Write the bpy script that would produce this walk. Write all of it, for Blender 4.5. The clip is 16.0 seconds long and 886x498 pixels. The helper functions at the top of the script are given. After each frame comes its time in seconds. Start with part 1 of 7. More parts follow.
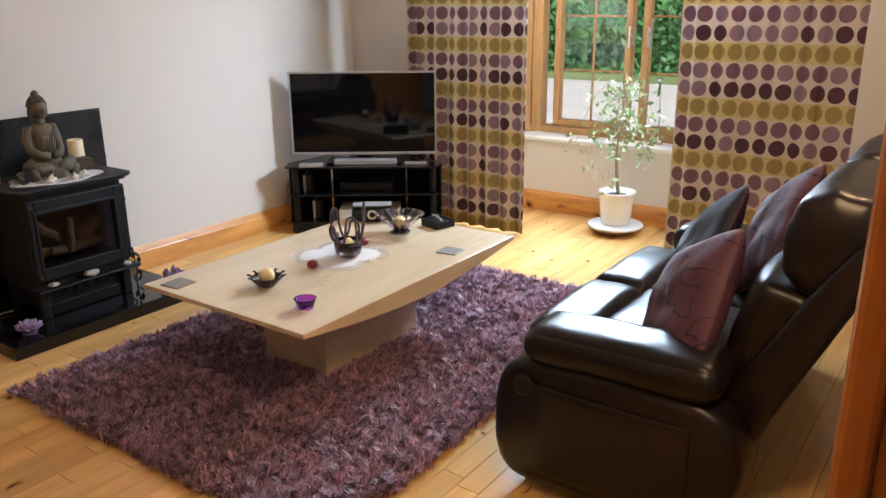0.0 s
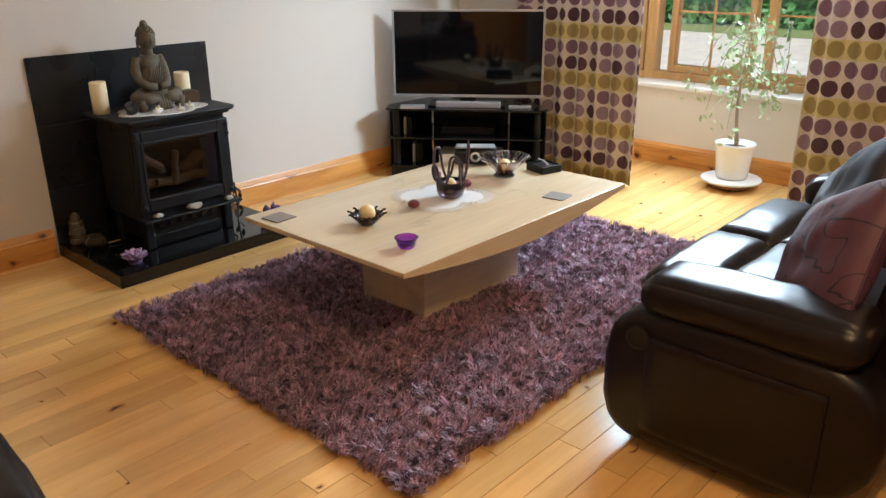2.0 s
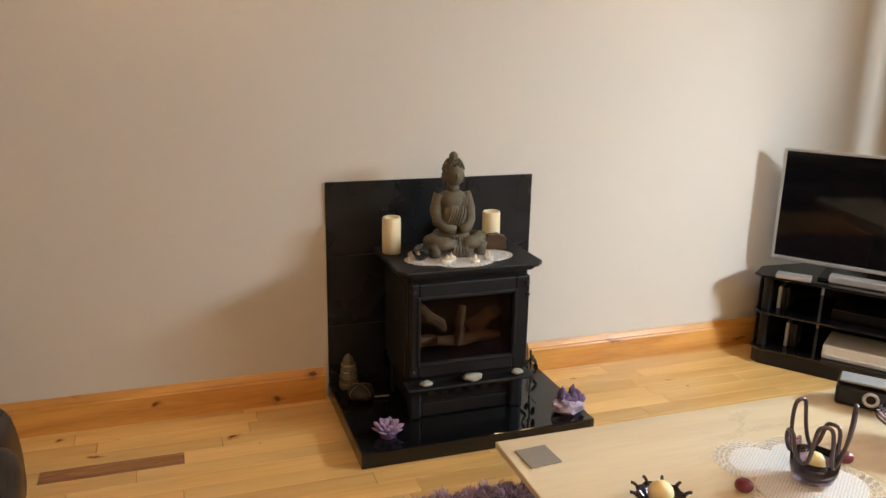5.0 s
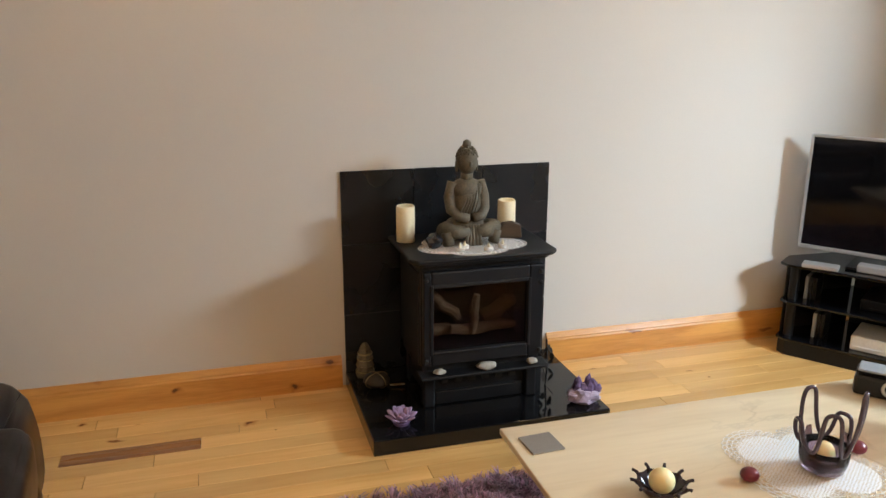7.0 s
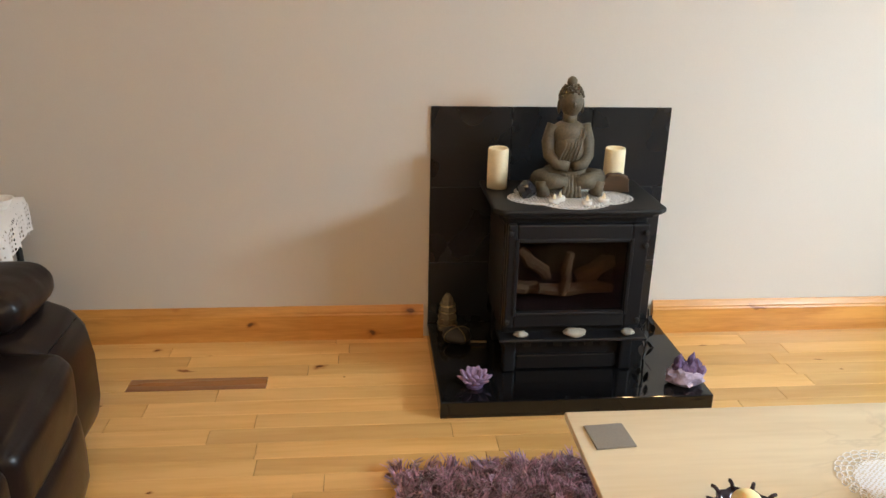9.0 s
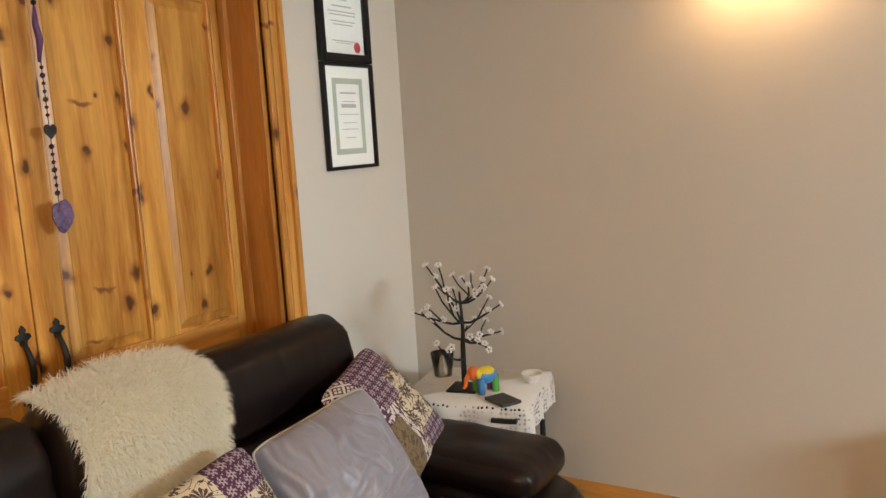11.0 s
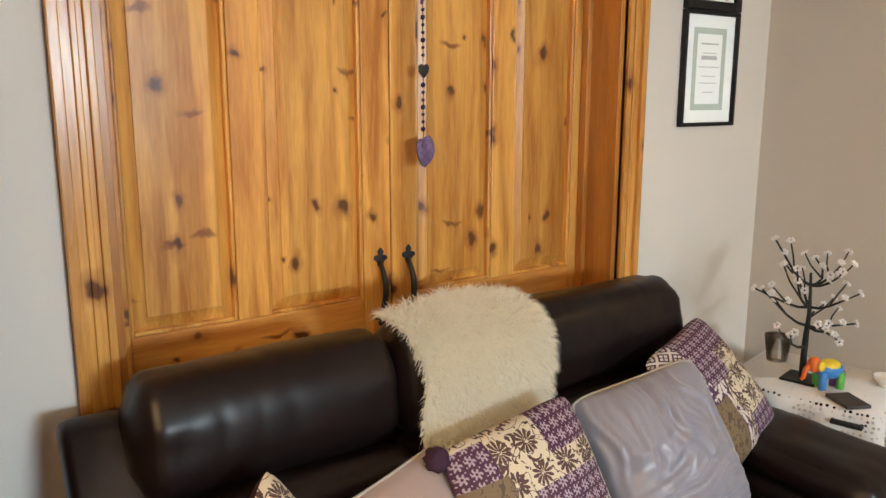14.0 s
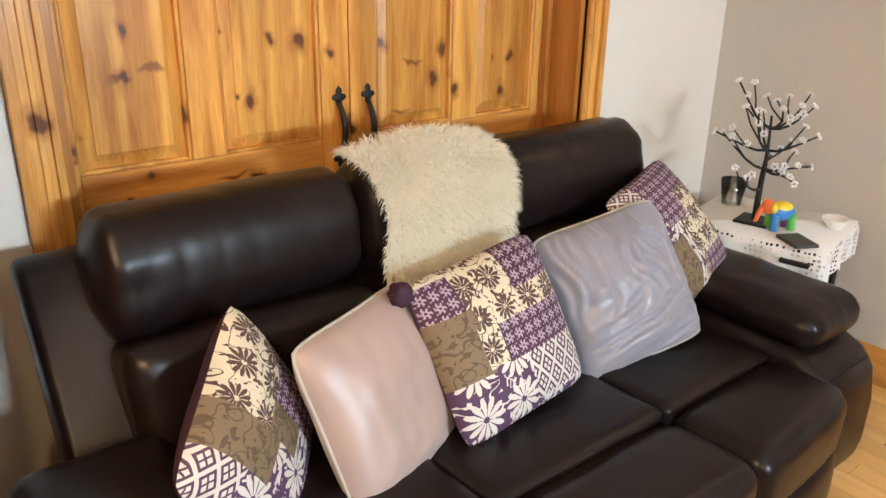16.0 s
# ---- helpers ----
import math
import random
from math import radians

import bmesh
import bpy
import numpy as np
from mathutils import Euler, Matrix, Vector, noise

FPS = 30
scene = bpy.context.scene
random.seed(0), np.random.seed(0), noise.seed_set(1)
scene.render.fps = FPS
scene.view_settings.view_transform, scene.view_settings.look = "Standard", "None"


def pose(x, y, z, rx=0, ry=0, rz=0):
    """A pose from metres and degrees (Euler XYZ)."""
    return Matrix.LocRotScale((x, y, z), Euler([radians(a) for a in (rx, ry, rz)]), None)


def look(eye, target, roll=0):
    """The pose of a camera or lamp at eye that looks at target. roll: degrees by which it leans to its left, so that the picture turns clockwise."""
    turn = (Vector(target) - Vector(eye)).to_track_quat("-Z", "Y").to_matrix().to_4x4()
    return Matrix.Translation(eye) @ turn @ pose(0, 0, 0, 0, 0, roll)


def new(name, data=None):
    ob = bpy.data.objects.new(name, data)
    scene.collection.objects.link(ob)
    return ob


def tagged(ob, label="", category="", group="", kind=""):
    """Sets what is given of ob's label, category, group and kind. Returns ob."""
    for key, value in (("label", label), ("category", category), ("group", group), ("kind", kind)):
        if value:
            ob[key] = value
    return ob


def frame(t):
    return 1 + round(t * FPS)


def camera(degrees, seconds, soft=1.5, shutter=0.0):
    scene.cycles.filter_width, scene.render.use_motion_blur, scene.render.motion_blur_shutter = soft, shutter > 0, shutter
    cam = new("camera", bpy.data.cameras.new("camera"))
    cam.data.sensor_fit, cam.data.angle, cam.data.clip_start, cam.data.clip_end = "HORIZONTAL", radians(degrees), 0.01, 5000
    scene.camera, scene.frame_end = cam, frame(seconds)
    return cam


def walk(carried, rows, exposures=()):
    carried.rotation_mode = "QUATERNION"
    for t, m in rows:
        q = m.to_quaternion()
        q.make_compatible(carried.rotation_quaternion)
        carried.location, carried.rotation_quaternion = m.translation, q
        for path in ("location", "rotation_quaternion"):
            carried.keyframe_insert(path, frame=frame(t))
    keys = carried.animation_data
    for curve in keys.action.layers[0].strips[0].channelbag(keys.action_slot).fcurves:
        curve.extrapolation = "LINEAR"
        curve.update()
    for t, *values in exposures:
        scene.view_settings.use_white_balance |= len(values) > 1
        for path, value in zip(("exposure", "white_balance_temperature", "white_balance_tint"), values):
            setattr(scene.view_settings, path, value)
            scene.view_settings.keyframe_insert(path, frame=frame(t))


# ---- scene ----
cam = camera(58.7, 16.0)
PATH = [
    (0, (0.229, 0.279, 1.444), (-0.877, 1.832, 0.84), -0.5),
    (0.5, (0.218, 0.28, 1.412), (-0.889, 1.775, 0.676), -0.5),
    (1, (0.202, 0.279, 1.372), (-0.911, 1.707, 0.521), -0.8),
    (1.5, (0.207, 0.26, 1.332), (-0.95, 1.662, 0.498), -0.8),
    (2, (0.113, 0.341, 1.352), (-1.149, 1.721, 0.643), -0.4),
    (2.2, (0.075, 0.42, 1.335), (-1.26, 1.764, 0.694), -0.8),
    (2.5, (-0.031, 0.492, 1.371), (-1.487, 1.753, 0.834), -0.9),
    (3, (-0.142, 0.582, 1.365), (-1.718, 1.716, 0.883), -1.2),
    (3.5, (-0.316, 0.759, 1.384), (-1.975, 1.752, 0.873), -2.2),
    (4, (-0.500, 0.894, 1.429), (-2.218, 1.752, 0.866), -1.2),
    (4.5, (-0.564, 1.06, 1.468), (-2.349, 1.771, 0.915), 1.8),
    (4.7, (-0.561, 1.106, 1.49), (-2.367, 1.771, 0.947), 1.9),
    (6.8, (-0.554, 1.213, 1.521), (-2.404, 1.776, 1.009), -0.7),
    (7, (-0.526, 1.237, 1.478), (-2.374, 1.773, 0.935), 0.2),
    (7.5, (-0.561, 1.266, 1.446), (-2.401, 1.784, 0.857), -0.2),
    (8, (-0.656, 1.34, 1.42), (-2.492, 1.878, 0.839), -0.9),
    (10.3, (-0.789, 1.537, 1.426), (-2.559, 0.811, 0.841), -0.8),
    (10.5, (-0.79, 1.532, 1.439), (-2.546, 0.698, 0.971), -2.1),
    (11, (-0.758, 1.523, 1.547), (-2.441, 0.479, 1.268), -3.4),
    (11.3, (-0.735, 1.492, 1.578), (-2.297, 0.249, 1.448), -3.2),
    (11.5, (-0.739, 1.488, 1.614), (-2.209, 0.133, 1.538), -3.1),
    (12, (-0.723, 1.467, 1.657), (-2.019, -0.057, 1.665), -1.9),
    (12.5, (-0.72, 1.441, 1.67), (-1.925, -0.155, 1.671), -0.6),
    (13, (-0.721, 1.428, 1.639), (-1.901, -0.182, 1.522), -0.0),
    (13.5, (-0.74, 1.431, 1.579), (-1.896, -0.18, 1.323), 0.0),
    (14, (-0.741, 1.429, 1.557), (-1.88, -0.169, 1.174), 0.1),
    (14.5, (-0.749, 1.432, 1.552), (-1.872, -0.154, 1.076), 0.4),
    (15, (-0.759, 1.433, 1.539), (-1.867, -0.135, 0.981), 0.6),
    (15.5, (-0.758, 1.434, 1.518), (-1.877, -0.094, 0.876), 0.8),
    (16, (-0.737, 1.404, 1.507), (-1.908, -0.043, 0.776), 1.1),
]
walk(cam, [(t, look(eye, target, roll)) for t, eye, target, roll in PATH], [(0, -0.12, 6250, 14), (2.5, -0.10, 6500, 10), (3.5, -0.06, 7100, 12), (4.5, -0.04, 7300, 12), (7, -0.02, 6550, 9), (8, 0.0, 6700, 9), (10.5, 0.33, 7000, 9), (11, 0.06, 7250, 10), (11.5, 0.0, 7300, 10), (12, 0.06, 7300, 10), (12.5, 0.06, 7250, 10), (13, 0.10, 7100, 10), (14.5, 0.38, 6850, 9), (16, 0.68, 6600, 9)])

# ---- world and lights ----
world = bpy.data.worlds.new("sky")
scene.world = world
world.use_nodes = True
wn = world.node_tree.nodes
sky = wn.new("ShaderNodeTexSky")
sky.sky_type, sky.sun_disc = "NISHITA", False
sky.sun_elevation, sky.sun_rotation = radians(38), radians(55)
world.node_tree.links.new(sky.outputs[0], wn["Background"].inputs[0])
wn["Background"].inputs[1].default_value = 0.15
sun = new("sun", bpy.data.lights.new("sun", "SUN"))
sun.data.energy, sun.data.angle, sun.data.color = 5.0, radians(0.6), (1, 0.95, 0.88)
sun.matrix_world = look((0, 0, 10), (-5.5, -3.9 + 9, 0))


def window_light(name, m, sx, sy, power, colour, spread=120):
    lamp = new(name, bpy.data.lights.new(name, "AREA"))
    lamp.data.shape, lamp.data.size, lamp.data.size_y = "RECTANGLE", sx, sy
    lamp.data.energy, lamp.data.color, lamp.data.spread = power, colour, radians(spread)
    lamp.matrix_world = m
    return lamp


window_light("window_light", look((-1.72, 5.26, 1.88), (-1.72, 1.0, 0.1)), 1.5, 0.42, 120, (0.66, 0.84, 1.0), 130)
window_light("window_light_side", look((-0.68, 5.00, 1.88), (-3.5, 2.7, 0.20)), 0.50, 0.42, 40, (0.66, 0.84, 1.0), 90)
window_light("window_light_end", look((-2.77, 5.00, 1.88), (-0.6, 1.5, 0.3)), 0.60, 0.42, 48, (0.66, 0.84, 1.0), 130)

LAMP_POWER = 6.0

# ---- materials ----
XW, YP, YN, XE, CEIL = -3.61, -0.415, 4.59, 0.206, 2.62


def material(name, base, rough=0.5, metal=0.0, var=0.12, scale=6.0, fine=80.0, bump=0.15, coords="Object", stretch=(1, 1, 1), spec=0.5, depth=0.002):
    m = bpy.data.materials.new(name)
    m.use_nodes = True
    n, l = m.node_tree.nodes, m.node_tree.links
    b = n["Principled BSDF"]
    b.inputs["Roughness"].default_value, b.inputs["Metallic"].default_value = rough, metal
    b.inputs["Specular IOR Level"].default_value = spec
    tc = n.new("ShaderNodeTexCoord")
    mp = n.new("ShaderNodeMapping")
    mp.inputs["Scale"].default_value = stretch
    l.new(tc.outputs[coords], mp.inputs[0])
    big, small = n.new("ShaderNodeTexNoise"), n.new("ShaderNodeTexNoise")
    big.inputs["Scale"].default_value, small.inputs["Scale"].default_value = scale, fine
    big.inputs["Detail"].default_value, small.inputs["Detail"].default_value = 3, 4
    for t in (big, small):
        l.new(mp.outputs[0], t.inputs["Vector"])
    add = n.new("ShaderNodeMath")
    l.new(big.outputs[0], add.inputs[0]), l.new(small.outputs[0], add.inputs[1])
    ramp = n.new("ShaderNodeMapRange")
    ramp.inputs[1].default_value, ramp.inputs[2].default_value = 0.6, 1.4
    ramp.inputs[3].default_value, ramp.inputs[4].default_value = 1 - var, 1 + var
    l.new(add.outputs[0], ramp.inputs[0])
    mul = n.new("ShaderNodeVectorMath")
    mul.operation = "SCALE"
    mul.inputs[0].default_value = base
    l.new(ramp.outputs[0], mul.inputs["Scale"])
    l.new(mul.outputs[0], b.inputs["Base Color"])
    rr = n.new("ShaderNodeMapRange")
    rr.inputs[3].default_value, rr.inputs[4].default_value = max(0.02, rough * 0.8), min(1, rough * 1.2)
    l.new(big.outputs[0], rr.inputs[0]), l.new(rr.outputs[0], b.inputs["Roughness"])
    if bump:
        bp = n.new("ShaderNodeBump")
        bp.inputs["Strength"].default_value, bp.inputs["Distance"].default_value = bump, depth
        l.new(small.outputs[0], bp.inputs["Height"]), l.new(bp.outputs[0], b.inputs["Normal"])
    return m


def wood(name, light, dark, axis, rough=0.35, knots=0.0, knot_scale=5.0, vary=0.25, ring=14.0, coords="Object", grain=1.0, strips=0.0):
    """Wood whose grain runs along the given axis (0, 1, 2), with streaks, pores and optional knots."""
    m = bpy.data.materials.new(name)
    m.use_nodes = True
    n, l = m.node_tree.nodes, m.node_tree.links
    b = n["Principled BSDF"]
    tc, mp, info = n.new("ShaderNodeTexCoord"), n.new("ShaderNodeMapping"), n.new("ShaderNodeObjectInfo")
    st = [1.0, 1.0, 1.0]
    st[axis] = 0.09
    mp.inputs["Scale"].default_value = st
    l.new(tc.outputs[coords], mp.inputs[0])
    off = n.new("ShaderNodeVectorMath")
    off.operation = "SCALE"
    off.inputs[0].default_value = (7.3, 3.1, 5.7)
    l.new(info.outputs["Random"], off.inputs["Scale"]), l.new(off.outputs[0], mp.inputs["Location"])
    streak, pore = n.new("ShaderNodeTexNoise"), n.new("ShaderNodeTexNoise")
    streak.inputs["Scale"].default_value, pore.inputs["Scale"].default_value = ring, ring * 9
    streak.inputs["Detail"].default_value, pore.inputs["Detail"].default_value = 4, 2
    streak.inputs["Distortion"].default_value = 0.6
    for t in (streak, pore):
        l.new(mp.outputs[0], t.inputs["Vector"])
    mix = n.new("ShaderNodeMix")
    mix.data_type = "RGBA"
    mix.inputs[6].default_value, mix.inputs[7].default_value = (*light, 1), (*dark, 1)
    rng = n.new("ShaderNodeMapRange")
    rng.inputs[1].default_value, rng.inputs[2].default_value = 0.35, 0.72
    rng.inputs[4].default_value = grain
    addp = n.new("ShaderNodeMath")
    addp.operation = "MULTIPLY_ADD"
    addp.inputs[1].default_value, addp.inputs[2].default_value = 0.25, 0.0
    l.new(pore.outputs[0], addp.inputs[0])
    sm = n.new("ShaderNodeMath")
    l.new(streak.outputs[0], sm.inputs[0]), l.new(addp.outputs[0], sm.inputs[1])
    sub = n.new("ShaderNodeMath")
    sub.operation, sub.inputs[1].default_value = "SUBTRACT", 0.12
    l.new(sm.outputs[0], sub.inputs[0]), l.new(sub.outputs[0], rng.inputs[0]), l.new(rng.outputs[0], mix.inputs[0])
    last = mix.outputs[2]
    hv = n.new("ShaderNodeHueSaturation")
    vr = n.new("ShaderNodeMapRange")
    vr.inputs[3].default_value, vr.inputs[4].default_value = 1 - vary, 1 + vary * 0.6
    l.new(info.outputs["Random"], vr.inputs[0]), l.new(vr.outputs[0], hv.inputs["Value"]), l.new(last, hv.inputs["Color"])
    last = hv.outputs[0]
    if strips:
        sx, fl, wh, vm, hs2 = n.new("ShaderNodeSeparateXYZ"), n.new("ShaderNodeMath"), n.new("ShaderNodeTexWhiteNoise"), n.new("ShaderNodeMapRange"), n.new("ShaderNodeHueSaturation")
        fl.operation, fl.inputs[1].default_value = "SNAP", strips
        wh.noise_dimensions = "1D"
        vm.inputs[3].default_value, vm.inputs[4].default_value = 0.84, 1.12
        l.new(tc.outputs[coords], sx.inputs[0]), l.new(sx.outputs[0], fl.inputs[0]), l.new(fl.outputs[0], wh.inputs["W"])
        l.new(wh.outputs["Value"], vm.inputs[0]), l.new(vm.outputs[0], hs2.inputs["Value"]), l.new(last, hs2.inputs["Color"])
        last = hs2.outputs[0]
    if knots:
        kp = n.new("ShaderNodeMapping")
        ks = [1.0, 1.0, 1.0]
        ks[axis] = 0.75
        kp.inputs["Scale"].default_value = ks
        l.new(tc.outputs[coords], kp.inputs[0]), l.new(off.outputs[0], kp.inputs["Location"])
        wob = n.new("ShaderNodeTexNoise")
        wob.inputs["Scale"].default_value = 18
        wadd = n.new("ShaderNodeVectorMath")
        wadd.operation = "MULTIPLY_ADD"
        wadd.inputs[1].default_value = (0.06, 0.06, 0.06)
        l.new(kp.outputs[0], wob.inputs["Vector"]), l.new(wob.outputs["Color"], wadd.inputs[0]), l.new(kp.outputs[0], wadd.inputs[2])
        vo = n.new("ShaderNodeTexVoronoi")
        vo.voronoi_dimensions = "2D"
        vo.inputs["Scale"].default_value = knot_scale
        ksp, kcb = n.new("ShaderNodeSeparateXYZ"), n.new("ShaderNodeCombineXYZ")
        l.new(wadd.outputs[0], ksp.inputs[0]), l.new(ksp.outputs[1 if axis == 1 else 0], kcb.inputs[0]), l.new(ksp.outputs[0 if name.endswith("floor") else 2], kcb.inputs[1])
        l.new(kcb.outputs[0], vo.inputs["Vector"])
        kr = n.new("ShaderNodeMapRange")
        kr.interpolation_type = "SMOOTHSTEP"
        kr.inputs[1].default_value, kr.inputs[2].default_value = knots * 0.4, knots
        kr.inputs[3].default_value, kr.inputs[4].default_value = 0.9, 0.0
        ksz, kdv = n.new("ShaderNodeSeparateColor"), n.new("ShaderNodeMath")
        kmr = n.new("ShaderNodeMapRange")
        kmr.inputs[3].default_value, kmr.inputs[4].default_value = 0.35, 1.25
        l.new(vo.outputs["Color"], ksz.inputs[0]), l.new(ksz.outputs[0], kmr.inputs[0])
        kdv.operation = "DIVIDE"
        l.new(vo.outputs["Distance"], kdv.inputs[0]), l.new(kmr.outputs[0], kdv.inputs[1])
        l.new(kdv.outputs[0], kr.inputs[0])
        km = n.new("ShaderNodeMix")
        km.data_type = "RGBA"
        km.inputs[7].default_value = (0.085, 0.024, 0.009, 1)
        halo, hm = n.new("ShaderNodeMapRange"), n.new("ShaderNodeMix")
        halo.interpolation_type = "SMOOTHSTEP"
        halo.inputs[1].default_value, halo.inputs[2].default_value = knots * 0.7, knots * 1.9
        halo.inputs[3].default_value, halo.inputs[4].default_value = 0.6, 0.0
        hm.data_type = "RGBA"
        hm.inputs[7].default_value = (0.36, 0.115, 0.022, 1)
        l.new(kdv.outputs[0], halo.inputs[0]), l.new(halo.outputs[0], hm.inputs[0]), l.new(last, hm.inputs[6])
        # slanting spike knots, thin and reddish
        rot, vs, sr, sm2 = n.new("ShaderNodeMapping"), n.new("ShaderNodeTexVoronoi"), n.new("ShaderNodeMapRange"), n.new("ShaderNodeMix")
        rot.inputs["Rotation"].default_value, rot.inputs["Scale"].default_value = (0, 0, 0.5), (0.34, 1.5, 1.0)
        vs.voronoi_dimensions = "2D"
        vs.inputs["Scale"].default_value = knot_scale * 1.25
        sr.interpolation_type = "SMOOTHSTEP"
        sr.inputs[1].default_value, sr.inputs[2].default_value = knots * 0.25, knots * 1.1
        sr.inputs[3].default_value, sr.inputs[4].default_value = 0.85, 0.0
        sm2.data_type = "RGBA"
        sm2.inputs[7].default_value = (0.20, 0.052, 0.014, 1)
        l.new(kcb.outputs[0], rot.inputs[0]), l.new(rot.outputs[0], vs.inputs["Vector"]), l.new(vs.outputs["Distance"], sr.inputs[0])
        pick, few, share = n.new("ShaderNodeSeparateColor"), n.new("ShaderNodeMath"), n.new("ShaderNodeMath")
        few.operation, few.inputs[1].default_value, share.operation = "GREATER_THAN", 0.66, "MULTIPLY"
        l.new(vs.outputs["Color"], pick.inputs[0]), l.new(pick.outputs[1], few.inputs[0])
        l.new(sr.outputs[0], share.inputs[0]), l.new(few.outputs[0], share.inputs[1])
        l.new(share.outputs[0], sm2.inputs[0]), l.new(hm.outputs[2], sm2.inputs[6])
        l.new(kr.outputs[0], km.inputs[0]), l.new(sm2.outputs[2], km.inputs[6])
        last = km.outputs[2]
    l.new(last, b.inputs["Base Color"])
    rr = n.new("ShaderNodeMapRange")
    rr.inputs[3].default_value, rr.inputs[4].default_value = rough * 0.8, rough * 1.25
    l.new(streak.outputs[0], rr.inputs[0]), l.new(rr.outputs[0], b.inputs["Roughness"])
    bp = n.new("ShaderNodeBump")
    bp.inputs["Strength"].default_value, bp.inputs["Distance"].default_value = 0.12, 0.001
    l.new(sm.outputs[0], bp.inputs["Height"]), l.new(bp.outputs[0], b.inputs["Normal"])
    return m


def glass(name, colour=(1, 1, 1), rough=0.0, ior=1.45):
    m = bpy.data.materials.new(name)
    m.use_nodes = True
    b = m.node_tree.nodes["Principled BSDF"]
    b.inputs["Base Color"].default_value = (*colour, 1)
    b.inputs["Transmission Weight"].default_value, b.inputs["Roughness"].default_value, b.inputs["IOR"].default_value = 1, rough, ior
    return m


def glow(name, colour, power):
    m = bpy.data.materials.new(name)
    m.use_nodes = True
    b = m.node_tree.nodes["Principled BSDF"]
    b.inputs["Base Color"].default_value = (*colour, 1)
    b.inputs["Emission Color"].default_value, b.inputs["Emission Strength"].default_value = (*colour, 1), power
    return m


WALL = material("wall_paint", (0.62, 0.565, 0.505), 0.85, var=0.03, scale=1.5, fine=260, bump=0.12, depth=0.001)
WALL_PALE = material("wall_paint_pale", (0.76, 0.72, 0.66), 0.85, var=0.03, scale=1.5, fine=260, bump=0.12, depth=0.001)
WHITE = material("ceiling_white", (0.82, 0.80, 0.77), 0.8, var=0.03, fine=200, bump=0.1)
PINE_Z = wood("varnished_pine_upright", (0.86, 0.45, 0.110), (0.46, 0.155, 0.020), 2, 0.33, knots=0.100, knot_scale=5.6, vary=0.14, ring=17, strips=0.061)
PINE_PLAIN = wood("pine_lining", (0.62, 0.27, 0.065), (0.38, 0.13, 0.023), 2, 0.28, knots=0.08, knot_scale=4.0, vary=0.1, ring=16)
PINE_TRIM = wood("pine_casing", (0.80, 0.41, 0.108), (0.46, 0.165, 0.027), 2, 0.26, knots=0.075, knot_scale=3.6, vary=0.1, ring=16)
PINE_X = wood("varnished_pine_level", (0.77, 0.38, 0.10), (0.45, 0.16, 0.028), 0, 0.28, knots=0.085, knot_scale=5.0, vary=0.12, ring=16)
PINE_Y = wood("skirting_pine", (0.70, 0.34, 0.09), (0.46, 0.18, 0.035), 1, 0.32, knots=0.060, knot_scale=3.2, vary=0.1, ring=16)
FLOOR = wood("maple_floor", (0.84, 0.505, 0.190), (0.63, 0.335, 0.100), 1, 0.18, knots=0.026, knot_scale=2.3, vary=0.15, ring=9, grain=0.75)
FLOOR_DARK = wood("dark_floorboard", (0.34, 0.15, 0.05), (0.24, 0.09, 0.03), 1, 0.28, vary=0.1, ring=12)
JOINT = material("floor_joint", (0.16, 0.075, 0.03), 0.8, bump=0)
LEATHER = material("dark_brown_leather", (0.0095, 0.0055, 0.0052), 0.33, var=0.3, scale=5, fine=130, bump=0.35, depth=0.0009, spec=0.28)
BLACK_TILE = material("black_tile", (0.010, 0.011, 0.013), 0.28, var=0.3, fine=150, bump=0.1)
GROUT = material("tile_grout", (0.03, 0.03, 0.032), 0.9, bump=0.1)
GRANITE = material("black_granite", (0.006, 0.006, 0.007), 0.06, var=0.6, scale=30, fine=400, bump=0)
IRON = material("black_cast_iron", (0.0075, 0.008, 0.010), 0.48, var=0.25, fine=300, bump=0.2, depth=0.0006, spec=0.3)
IRON_MATT = material("wrought_iron", (0.010, 0.010, 0.010), 0.55, var=0.3, fine=180, bump=0.4)
TRAVERTINE = wood("pale_table_stone", (0.68, 0.55, 0.37), (0.49, 0.35, 0.20), 1, 0.30, vary=0.0, ring=6, grain=0.9)


